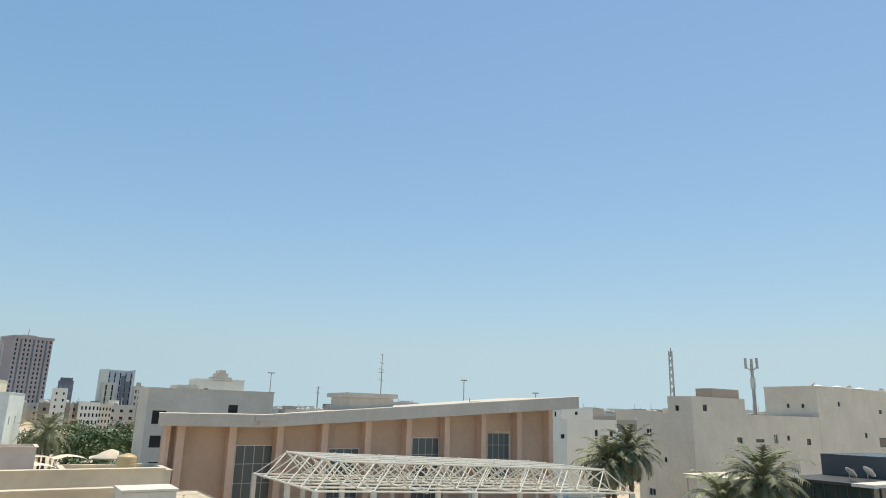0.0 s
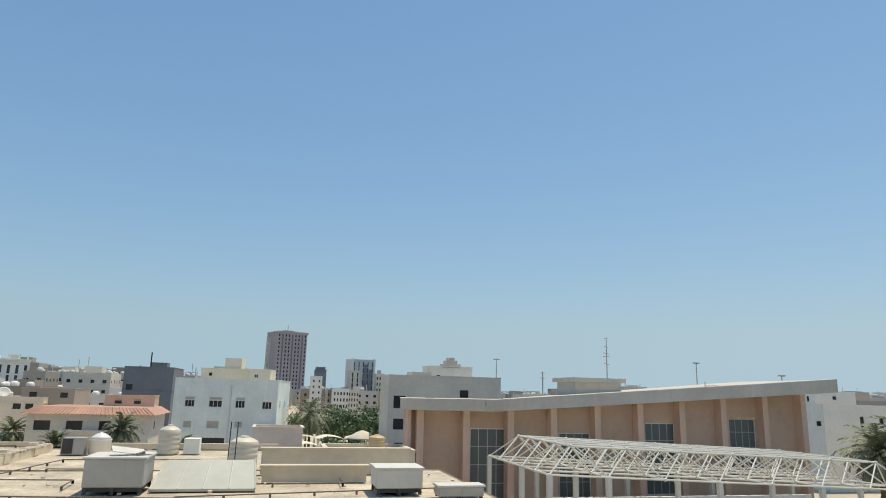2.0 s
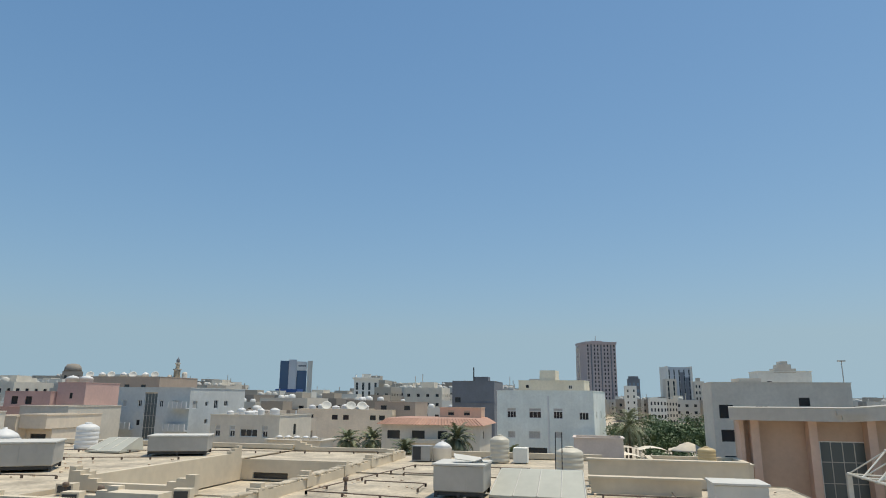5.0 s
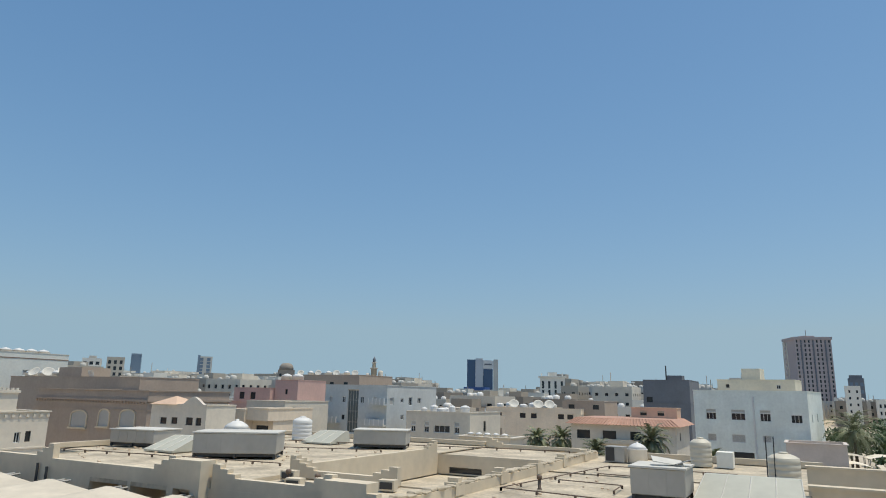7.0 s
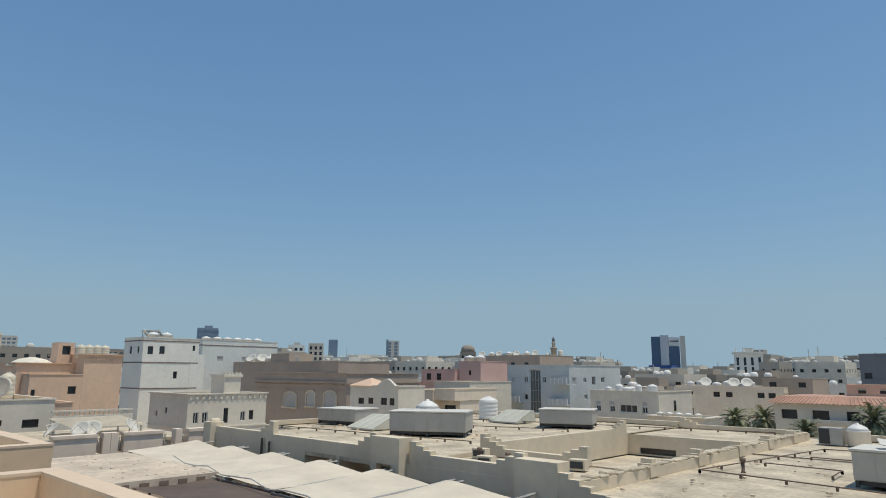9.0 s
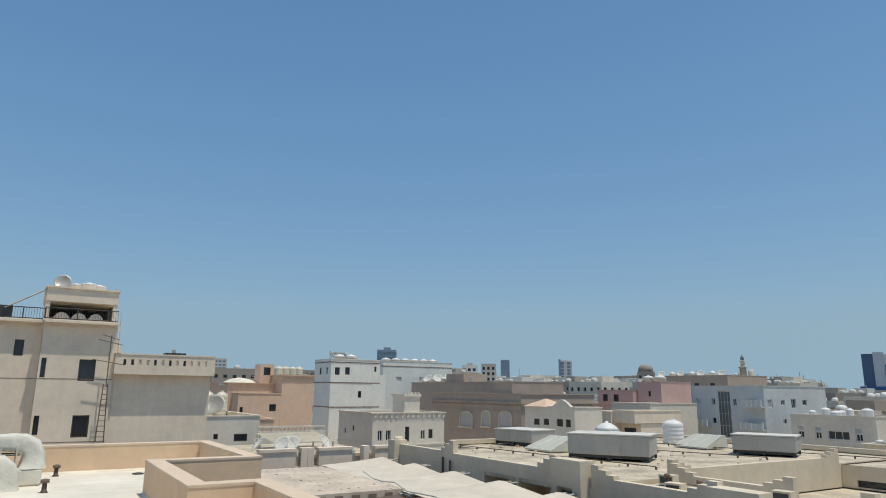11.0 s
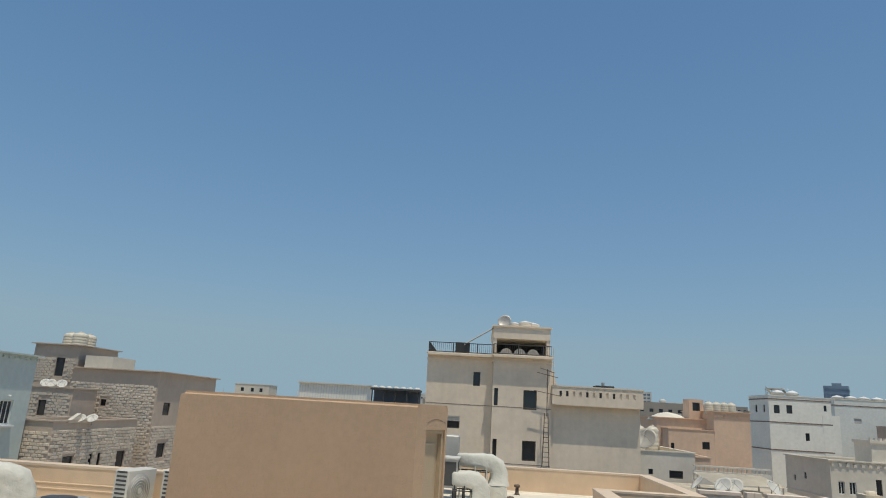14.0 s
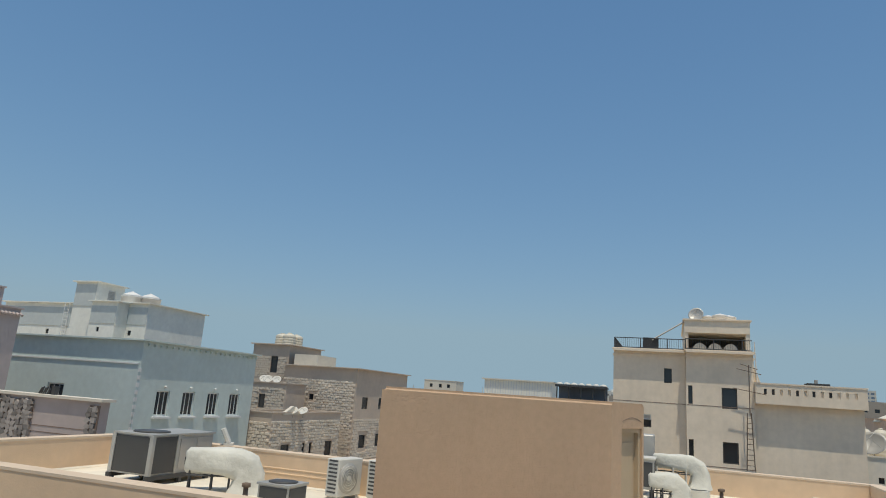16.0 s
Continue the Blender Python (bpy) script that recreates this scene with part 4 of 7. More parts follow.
annex = house("low pale annex beside the brown hall", 3.2, 8.6, 41.5, 46.2, 7.0, SCHOOL_WALL, parapet=0.15, name="annex", category="annex")
water_tank((6.5, 43.5, 6.85), 1.05, 1.0, YELLOW_TANK, "yellow plastic water tank on a low annex")

# ---------------------------------------------------------------- hall with a rising roof
hall = thing("hall", "brown hall with columns and a rising concrete roof edge", "hall", (0, 0, 0))


def eave(x):
    return 9.36 if x < 15 else 9.36 + (x - 15) * (11.36 - 9.36) / (43.7 - 15)


house("", 9.2, 42.0, 46.8, 49, 9.35, HALL_WALL,
      [("S", 5.75, 5.65, 2.65, 5.0, "grid"), ("S", 12.45, 5.6, 2.5, 4.6, "grid"), ("S", 19.5, 6.1, 2.55, 5.2, "grid"), ("S", 26.8, 6.95, 2.4, 4.6, "grid")], parapet=0, into=hall)
up = bmesh.new()
lo = [up.verts.new(p) for p in ((9.2, 46.8, 9.3), (42, 46.8, 9.3), (42, 49, 9.3), (9.2, 49, 9.3))]
hi = [up.verts.new(p) for p in ((15, 46.8, eave(15) + 0.3), (42, 46.8, eave(42) + 0.3), (42, 49, eave(42) + 0.3), (15, 49, eave(15) + 0.3), (9.2, 46.8, 9.66), (9.2, 49, 9.66))]
for q in ([lo[0], lo[1], hi[1], hi[0], hi[4]], [lo[1], lo[2], hi[2], hi[1]], [lo[3], lo[0], hi[4], hi[5]]):
    up.faces.new(q)
part("upper_wall", up, HALL_WALL, hall)
for x in (9.84, 13.14, 16.4, 19.7, 23.15, 26.65, 30.18, 33.8, 37.6, 41.18):
    part("column", B(x - 0.24, x + 0.24, 46.0, 46.85, 0, eave(x) + 0.15), HALL_COLUMN, hall)
part("column", B(9.0, 9.25, 46.3, 47.4, 0, 9.5), HALL_COLUMN, hall)
fa = bmesh.new()
prof = [(8.2, 9.38), (15, 9.36), (43.7, 11.36)]
for (xa, za), (xb, zb) in zip(prof, prof[1:]):
    ta, tb = 0.72 + 0.008 * (xa - 8), 0.72 + 0.008 * (xb - 8)
    v = [(xa, 45, za), (xb, 45, zb), (xb, 45, zb + tb), (xa, 45, za + ta), (xa * 1.05, 47.2 + 0.3 * (xa - 8), za), (xb * 1.02, 47.2 + 0.3 * (xb - 8), zb), (xb * 1.02, 47.2 + 0.3 * (xb - 8), zb + tb), (xa * 1.05, 47.2 + 0.3 * (xa - 8), za + ta)]
    v = [fa.verts.new(p) for p in v]
    for q in ((0, 1, 2, 3), (3, 2, 6, 7), (0, 4, 5, 1), (5, 4, 7, 6), (0, 3, 7, 4), (1, 5, 6, 2)):
        fa.faces.new([v[i] for i in q])
part("roof", fa, HALL_FASCIA, hall, "grey-beige concrete roof with a deep edge")
pf = bmesh.new()
for (xa, za), (xb, zb) in zip(prof, prof[1:]):
    tube(pf, (xa, 45.02, za + 0.76 + 0.008 * (xa - 8)), (xb, 45.02, zb + 0.76 + 0.008 * (xb - 8)), 0.05, 4)
part("flashing", pf, METAL_WHITE, hall, "thin pale roof flashing")
for z0, x0, x1 in ((9.75, 14.2, 15.9), (9.5, 14.5, 15.6)):
    part("spout", B(x0, x1, 44.82 if z0 > 9.6 else 44.9, 45.01, z0, z0 + 0.28), HALL_FASCIA, hall, "stained concrete spout box")
ph = house("flat-topped rooftop room behind the hall edge", 22.15, 26.0, 47.6, 51, 11.65, HALL_FASCIA, z0=9.9, into=hall, parapet=0)
part("rim", B(21.87, 26.25, 47.3, 51.3, 11.62, 11.95), HALL_FASCIA, hall, "overhanging concrete rim")
ca = thing("roof_bracket", "thin black bracket on the hall roof edge", "bracket", (32.3, 46.0, eave(32.3) + 0.85))
part("post", tube(bmesh.new(), (0, 0, 0), (0, 0, 0.45), 0.03), METAL_DARK, ca)
part("arm", tube(bmesh.new(), (0, 0, 0.15), (1.1, 0, 0.2), 0.03), METAL_DARK, ca)
ms = thing("antenna_mast", "thin mast with several small antenna bars", "antenna", (25.15, 48.2, 11.95))
part("mast", tube(bmesh.new(), (0, 0, 0), (0, 0, 3.2), 0.05, 6, 0.03), METAL_GREY, ms)
for z, l in ((1.2, 0.25), (1.7, 0.3), (2.0, 0.25), (2.5, 0.2), (3.15, 0.14)):
    part("antenna_bar", tube(bmesh.new(), (-l, 0, z), (l * 0.8, 0, z + 0.12 * math.sin(z * 9)), 0.03), METAL_GREY, ms)

# space-frame canopy in front of the hall
tr = thing("space_frame_canopy", "cream-painted steel space-frame canopy on posts", "canopy", (0, 0, 0))
NX, NY, MX, MY = 7, 5, 3.37, 2.04
X0, Y0 = 14.2, 33.9


def low(i, j):
    x = X0 + MX * i
    return Vector((x, Y0 + MY * j, 6.5 - 0.042 * (x - X0)))


def high(i, j):
    return (low(i, j) + low(i + 1, j + 1)) / 2 + Vector((0, 0, 1.45))


def bar(a, b_, r=0.05):
    part("bar", tube(bmesh.new(), a, b_, r, 6), STEEL_CREAM, tr)


for i in range(NX + 1):
    for j in range(NY + 1):
        if i < NX:
            bar(low(i, j), low(i + 1, j), 0.06)
        if j < NY:
            bar(low(i, j), low(i, j + 1), 0.06)
        part("node", lathe(bmesh.new(), [(0.05, -0.09), (0.1, -0.04), (0.1, 0.04), (0.05, 0.09)], 8, low(i, j)), STEEL_CREAM, tr)
for i in range(NX):
    for j in range(NY):
        h = high(i, j)
        part("node", lathe(bmesh.new(), [(0.05, -0.09), (0.1, -0.04), (0.1, 0.04), (0.05, 0.09)], 8, h), STEEL_CREAM, tr)
        for a, c in ((0, 0), (1, 0), (0, 1), (1, 1)):
            bar(h, low(i + a, j + c), 0.045)
        if i < NX - 1:
            bar(h, high(i + 1, j), 0.07)
        if j < NY - 1:
            bar(h, high(i, j + 1), 0.06)
for i in (0, 1, 3, 5, 7):
    for j in (0, 2, 5):
        p = low(i, j)
        part("post", B(p.x - 0.13, p.x + 0.13, p.y - 0.13, p.y + 0.13, 0, p.z), STEEL_CREAM, tr)
st = thing("glazed_front", "blue-tinted glazed shopfront under the canopy", "shopfront", (26, 41.5, 0))
part("glass", B(-9, 11, 0, 0.1, 0.3, 3.9), TOWER_BLUE, st)
for k in range(11):
    part("mullion", B(-9 + 2 * k - 0.04, -9 + 2 * k + 0.04, -0.06, 0.12, 0, 3.9), FRAME_WHITE, st)
part("head", B(-9.1, 11.1, -0.08, 0.14, 3.9, 4.2), FRAME_WHITE, st)

# ---------------------------------------------------------------- alley roofs and cloth awnings between villa and school
DUSTY_SLAB = material("dusty_slab", (0.63, 0.52, 0.40), stain=0.22, stain_size=0.9, grain=0.16, grain_size=5.0, bump=0.3, bump_size=14)
sl = thing("carport_roof", "beige roof slab with a ragged dark-notched edge", "roof", (-25.4, 10.9, 0))
part("slab", B(-4.3, 3.5, -3.0, 1.1, 6.95, 7.1), DUSTY_SLAB, sl)
part("fascia", B(3.504, 3.55, -3.0, 1.1, 6.86, 7.115), DUSTY_SLAB, sl)
for i in range(6):
    part("edge_board", B(3.554, 3.57, -2.8 + i * 0.62, -2.5 + i * 0.62, 6.9, 7.03), BROWN_TRIM, sl)
# loose crumbs of screed along the slab
for i in range(46):
    r_ = 0.025 + 0.045 * random.random()
    x_, y_ = -4.2 + 7.5 * random.random(), -2.9 + 3.9 * random.random()
    lump = lathe(bmesh.new(), [(r_, 0), (r_ * 0.8, r_ * 0.35), (r_ * 0.3, r_ * 0.5)], 7)
    part("screed_lump", lump, DUSTY_SLAB, sl).matrix_basis = pose(x_, y_, 7.1)
for x in (-4.0, 3.2):
    for y in (-2.6, 0.9):
        part("post", tube(bmesh.new(), (x, y, 0), (x, y, 6.95), 0.06), METAL_DARK, sl)
gs = thing("grey_sheet_roof", "sloping grey sheet roof beside the villa", "roof", (-17.3, 7.6, 0))
b = bmesh.new()
quad(b, [(-6.5, -0.6, 6.92), (7, -1.2, 6.85), (7, 1.5, 6.72), (-6.5, 1.45, 6.8)])
bmesh.ops.solidify(b, geom=b.faces[:], thickness=0.06)
part("sheet", b, SHADE_GREY, gs)
for x in (-5, 0, 6):
    part("post", tube(bmesh.new(), (x, 0.6, 0), (x, 0.6, 6.75), 0.06), METAL_DARK, gs)
NET = material("shade_net", (0.13, 0.095, 0.075), stain=0.25, stain_size=0.8, grain=0.12)
sn = thing("shade_net", "dark brown shade net stretched beside cloth awnings", "shade net", (-16.2, 10.4, 0))
b = bmesh.new()
cols = [[b.verts.new((-6.0 + 1.0 * i, y_, 6.95 - 0.05 * math.sin(i * 1.3) ** 2 - 0.07 * (1 - abs(y_) / 1.3))) for y_ in (-1.25, -0.6, 0, 0.6, 1.3)] for i in range(13)]
for a, c in zip(cols, cols[1:]):
    for j in range(4):
        b.faces.new([a[j], c[j], c[j + 1], a[j + 1]]).smooth = True
part("net", b, NET, sn)
for i in range(18):
    part("edge_board", B(-6.0 + i * 0.66, -6.0 + i * 0.66 + 0.34, 1.3, 1.36, 6.9, 7.0), BROWN_TRIM, sn)
part("edge_rail", B(-6.0, 6.0, 1.36, 1.42, 6.88, 6.98), STEEL_CREAM, sn)
for x in (-5.5, -1, 3, 5.8):
    part("post", tube(bmesh.new(), (x, 1.36, 0), (x, 1.36, 6.9), 0.06), METAL_DARK, sn)


def awning(x, w, label="sagging beige cloth awning on a steel frame"):
    th = thing("cloth_awning", label, "awning", (x, 0, 0), group="beige cloth awnings")
    n, k = 10, 8
    y_lo, y_hi = 12.1 - 0.05 * (x + 27), 15.35
    b = bmesh.new()
    grid = []
    for i in range(n + 1):
        s = i / n
        line = []
        for j in range(k + 1):
            t = j / k
            sag = 0.07 * math.sin(math.pi * t) * (0.6 + 0.4 * math.sin(math.pi * s)) + 0.02 * noise.noise((x + s * 4, t * 4, 3))
            peak = 0.27 * max(0.0, 1 - abs(s - 0.12) / (0.14 if s < 0.12 else 0.9)) * (0.25 + 0.75 * t)
            line.append(b.verts.new((-w / 2 + w * s, y_lo + (y_hi - y_lo) * t, 7.02 + 0.06 * t + peak - sag * 0.6)))
        grid.append(line)
    for i in range(n):
        for j in range(k):
            b.faces.new([grid[i][j], grid[i + 1][j], grid[i + 1][j + 1], grid[i][j + 1]]).smooth = True
    part("cloth", b, CLOTH, th)
    fr_ = bmesh.new()
    for i in range(n):
        xa = -w / 2 + w * i / n
        quad(fr_, [(xa, y_lo, 7.0), (xa + w / n, y_lo, 7.0), (xa + w / n, y_lo - 0.02, 6.78 + 0.06 * ((i * 7) % 3)), (xa, y_lo - 0.02, 6.8)])
    part("valance", fr_, CLOTH, th)
    for s in (-1, 1):
        part("frame_tube", tube(bmesh.new(), (s * (w / 2 - 0.1), y_lo, 6.95), (s * (w / 2 - 0.1), y_hi + 1.0, 7.15), 0.04), METAL_GREY, th)
        part("post", tube(bmesh.new(), (s * (w / 2 - 0.1), y_lo + 0.05, 0), (s * (w / 2 - 0.1), y_lo + 0.05, 6.95), 0.05), METAL_DARK, th)
    part("frame_tube", tube(bmesh.new(), (-w / 2, y_lo, 6.94), (w / 2, y_lo, 6.94), 0.035), METAL_DARK, th)


for i in range(6):
    awning(-29.2 + 3.2 * i, 3.05)
cb = thing("cable", "slack cable across the cloth awnings", "cable", (-26, 12.3, 7.3))
pts = [Vector((1.15 * i, -0.12 * i, -0.05 - 0.18 * math.sin(i * 1.1) ** 2)) for i in range(12)]
b = bmesh.new()
for a, c in zip(pts, pts[1:]):
    tube(b, a, c, 0.02, 4)
part("wire", b, METAL_GREY, cb)

# panelled garden wall at the end of the alley
GARDEN_PLASTER = material("garden_wall_plaster", (0.84, 0.69, 0.55), streak=0.06)
gw = thing("garden_wall", "pale panelled garden wall with open gaps", "wall", (-33, 12.5, 0), kind="structure")
for y0, y1 in ((-2.45, -0.65), (0.55, 2.36), (3.67, 4.6)):
    part("panel", B(-0.2, 0.2, y0, y1, 0, 7.52), GARDEN_PLASTER, gw)
    part("rim", B(-0.26, 0.26, y0 - 0.04, y1 + 0.04, 7.5, 7.64), GARDEN_PLASTER, gw)
for y in (-0.22, 0.12, 3.15):
    part("pier", B(-0.24, 0.24, y - 0.16, y + 0.16, 0, 7.66), GARDEN_PLASTER, gw)
part("base", B(-0.15, 0.15, -3.4, 4.6, 0, 6.78), GARDEN_PLASTER, gw)
for y0 in (-0.58, 0.32, 2.42, 3.36):
    for k in range(3):
        part("bar", B(-0.02, 0.02, y0 + 0.02 + 0.07 * k, y0 + 0.045 + 0.07 * k, 6.78, 7.45), METAL_GREY, gw)
for y in (-1.85, -0.75, -0.3, 1.5):
    dish((-34.4 - abs(y) * 0.2, 12.5 + y, 7.25), 0.42, 70 + 40 * y, 40, "white satellite dish behind the garden wall")
part_roof = thing("lean_to_roof", "pale lean-to roof behind the garden wall", "roof", (-37.5, 12.6, 0))
part("roof_slab", B(-3.4, 4.1, -3.4, 4.2, 7.1, 7.25), ROOF_DUST, part_roof)
part("wall", B(-3.3, 4.0, -3.3, 4.1, 0, 7.1), GREY_WALL, part_roof)
b = bmesh.new()
quad(b, [(-1.2, -1.1, 8.05), (1.6, -0.9, 7.72), (1.6, 2.7, 7.72), (-1.2, 2.5, 8.05)])
bmesh.ops.solidify(b, geom=b.faces[:], thickness=0.05)
part("sheet", b, ROOF_WHITE, part_roof, "white sloping sheet roof")
for x, y in ((-1.0, -0.9), (-1.0, 2.3), (1.5, -0.8), (1.5, 2.5)):
    part("post", tube(bmesh.new(), (x, y, 7.2), (x, y, 7.7 if x > 0 else 8.0), 0.04), METAL_GREY, part_roof)
part("rear_wall", B(-6.7, -6.4, 0.6, 5.2, 0, 7.8), GREY_WALL, part_roof)
for k in range(16):
    part("baluster", B(-6.6, -6.5, 0.7 + 0.28 * k, 0.8 + 0.28 * k, 7.8, 8.02), GREY_WALL, part_roof)
part("rail", B(-6.65, -6.45, 0.6, 5.2, 8.02, 8.12), GREY_WALL, part_roof)

# ---------------------------------------------------------------- houses round about
# cream house with three blocks
h1 = house("cream three-storey house with few small windows", 59.4, 68.5, 44.8, 47.85, 12.95, CREAM_WALL,
           [("W", 1.2, 11.8, 0.45, 0.55, "dark"), ("S", 2.1, 11.9, 0.7, 0.7, "dark"), ("S", 7.7, 8.6, 0.9, 0.7, "dark"), ("S", 7.6, 5.0, 1.0, 1.0, "dark")], parapet=0.5, cap=0.02)
house("", 59.45, 62.5, 47.86, 52.2, 11.25, CREAM_WALL, [("W", 1.6, 9.2, 0.8, 0.9, "two"), ("W", 1.6, 6.4, 0.9, 0.8, "shutter"), ("W", 3.7, 6.5, 0.35, 0.5, "dark"), ("W", 1.7, 3.1, 0.9, 0.8, "two")], parapet=0.4, cap=0.02, into=h1)
house("", 68.51, 83.5, 44.84, 52, 11.3, CREAM_WALL, [("S", 2.4, 8.6, 1.6, 0.35, "dark"), ("S", 5.5, 8.8, 0.85, 1.1, "two"), ("S", 8.0, 8.9, 0.6, 0.55, "dark"), ("S", 12.2, 8.5, 0.9, 0.7, "dark"),
      ("S", 6.4, 6.0, 0.55, 0.6, "dark"), ("S", 8.8, 5.6, 2.0, 1.0, "shutter")], parapet=0.4, cap=0.02, into=h1)
house("", 63.5, 68.3, 45.3, 47.3, 14.0, BROWN_WALL, z0=12.4, parapet=0, into=h1)
h2 = house("yellowish cream house with a long flat roof", 84.2, 116, 45.2, 52.1, 15.1, CREAM_WALL, [("S", 5.0, 13.1, 0.55, 0.6, "dark"), ("S", 15.5, 12.4, 0.9, 0.5, "dark"), ("S", 10.9, 9.3, 0.7, 0.6, "dark"), ("S", 15.4, 8.4, 2.3, 1.2, "dark"),
      ("W", 3.1, 12.75, 0.35, 0.5, "dark"), ("W", 5.0, 12.75, 0.35, 0.5, "dark")], parapet=0.4)
for i in range(7):
    dome_tank((86 + i * 2.9, 46.5 + (i % 2), 14.7), 1.5, 0.9) if i % 3 else dish((86 + i * 2.9, 46.4, 14.7), 0.5, 200 + 20 * i)
h3 = house("white house with arched windows behind the hall", 65.9, 75.8, 70.3, 82, 10.3, WHITE_WALL,
           [("S", 5.7, 8.3, 0.6, 1.3, "dark"), ("S", 8.7, 8.2, 0.7, 1.2, "dark"), ("W", 10.8, 8.0, 0.8, 0.6, "dark")], parapet=0.4)
house("", 66.7, 73.0, 72.3, 82, 11.9, WHITE_WALL, [("W", 8.5, 11.0, 0.4, 0.7, "dark"), ("S", 3.0, 11.2, 0.6, 0.5, "dark")], z0=9.8, parapet=0.3, into=h3)
# grey house with a penthouse and stepped ornament
h4 = house("grey three-storey house with a white penthouse", 13.0, 27, 79.4, 86, 12.5, GREY_WALL,
           [("S", 1.35, 9.4, 1.45, 1.45, "dark"), ("S", 1.35, 6.85, 1.35, 1.25, "dark"), ("S", 9.3, 10.5, 1.1, 0.9, "dark"), ("S", 1.45, 4.45, 1.2, 0.6, "dark"), ("S", 5.0, 9.4, 1.2, 1.2, "dark")], parapet=0.5)
house("", 18.4, 24.0, 81.8, 85.8, 13.8, WHITE_WALL, [("S", 1.2, 12.6, 0.5, 0.3, "dark"), ("S", 3.6, 12.5, 0.6, 0.3, "dark")], z0=11.8, parapet=0.3, into=h4)
for a, z0, z1 in ((1.15, 13.65, 14.15), (0.7, 14.15, 14.6), (0.35, 14.6, 14.95)):
    part("ornament", B(1.3 - a, 1.3 + a, -0.9, 0.9, z0, z1), CREAM_WALL, h4, "cream stepped ornament")
house("", 16.0, 18.3, 80.0, 84, 13.0, GREY_WALL, z0=11.6, parapet=0, into=h4)
for x in (25, 25.7, 26.3):
    dish((x, 81, 12.0), 0.3, 20, 40, "dark satellite dish on a grey roof")

# pale blue-white villa with shuttered windows
c8, s8 = math.cos(radians(8)), math.sin(radians(8))
wx, wy = 0.3 - (c8 * 7.5 - s8 * 7), 104 + (s8 * 7.5 + c8 * 7)
WH = material("pale_white_wall", (0.82, 0.86, 0.80), streak=0.04)
CREAM_PENT = material("cream_penthouse", (0.82, 0.76, 0.60))
h5 = house("pale blue-white villa with shuttered windows and a cream penthouse", wx - 7.5, wx + 7.5, wy - 7, wy + 7, 11.8, WH,
           [("S", 2.35, 8.2, 1.4, 1.0, "four"), ("S", 6.05, 8.2, 1.9, 1.0, "four"), ("S", 9.6, 8.2, 1.4, 1.1, "four"), ("S", 13.5, 8.1, 1.4, 1.1, "four"),
            ("S", 2.35, 8.95, 1.4, 0.45, "shutter"), ("S", 6.05, 8.95, 1.9, 0.45, "shutter"), ("S", 9.6, 8.98, 1.4, 0.42, "shutter"),
            ("S", 5.9, 5.2, 1.8, 1.1, "shutter"), ("S", 9.6, 5.3, 1.1, 0.9, "shutter"), ("S", 2.3, 5.2, 1.2, 1.0, "shutter"), ("S", 6.1, 2.7, 3.4, 1.3, "dark"),
            ("E", 3.0, 8.2, 0.9, 1.1, "two"), ("E", 8.0, 8.2, 0.9, 1.1, "two")], rz=-8, parapet=0.45)
part("downpipe", tube(bmesh.new(), (0.65, -7.06, 2), (0.65, -7.06, 11), 0.13, 8), FRAME_WHITE, h5, "white vertical downpipe")
house("", -11.4, -0.6, 111.5, 117.5, 13.5, CREAM_PENT, [("S", 1.5, 12.6, 0.5, 0.5, "dark"), ("S", 8.6, 12.5, 0.6, 0.6, "two")], z0=11.3, parapet=0.3, into=h5, rz=-8)
house("", -8.0, -5.4, 111.8, 115, 15.2, CREAM_PENT, z0=13.3, parapet=0, into=h5, rz=-8)
part("slab", B(-12.0 - wx, -7 - wx, 3.0, 9.0, 13.5, 13.62), CREAM_PENT, h5)
h5b = house("low pinkish-white house with a white balustrade", -2.6, 4.0, 96, 102, 5.4, material("pinkish_white_wall", (0.68, 0.60, 0.54)), parapet=0.5, cap=0.2, name="house")
# dark slate house
h6 = house("dark slate-grey house with roof antennas", -33.6, -23.1, 163.8, 180, 14.75, DARK_WALL,
           [("S", 1.4, 10.2, 1.4, 1.3, "dark"), ("S", 5.5, 6.5, 1.6, 1.0, "dark")], parapet=0.6, bands=((9.4, 0.2, 0.1),))
house("", -28.5, -25, 166, 170, 15.9, DARK_WALL, z0=14, parapet=0, into=h6)
part("antenna", tube(bmesh.new(), (-0.2, -6, 14), (-0.2, -6, 18.2), 0.15), METAL_DARK, h6)

# house with a red tiled skirt roof
h7 = house("cream house with a red tiled skirt roof", -25.2, -13.1, 80.1, 90, 7.5, CREAM_WALL,
           [("S", 1.5, 6.2, 1.6, 1.0, "dark"), ("S", 4.6, 6.2, 1.6, 1.0, "dark"), ("S", 7.6, 6.2, 1.2, 1.0, "dark"), ("E", 3.0, 6.2, 0.8, 0.9, "dark"), ("S", 2.0, 3.2, 1.6, 1.2, "dark")], parapet=0)
b = bmesh.new()
o = [(-6.65, -5.55, -0.1), (6.65, -5.55, -0.1), (6.65, 5.55, -0.1), (-6.65, 5.55, -0.1)]
i_ = [(-5.6, -4.4, 0.62), (5.6, -4.4, 0.62), (5.6, 4.4, 0.62), (-5.6, 4.4, 0.62)]
for k in range(4):
    quad(b, [Vector(o[k]) + Vector((0, 0, 7.5)), Vector(o[(k + 1) % 4]) + Vector((0, 0, 7.5)), Vector(i_[(k + 1) % 4]) + Vector((0, 0, 7.5)), Vector(i_[k]) + Vector((0, 0, 7.5))])
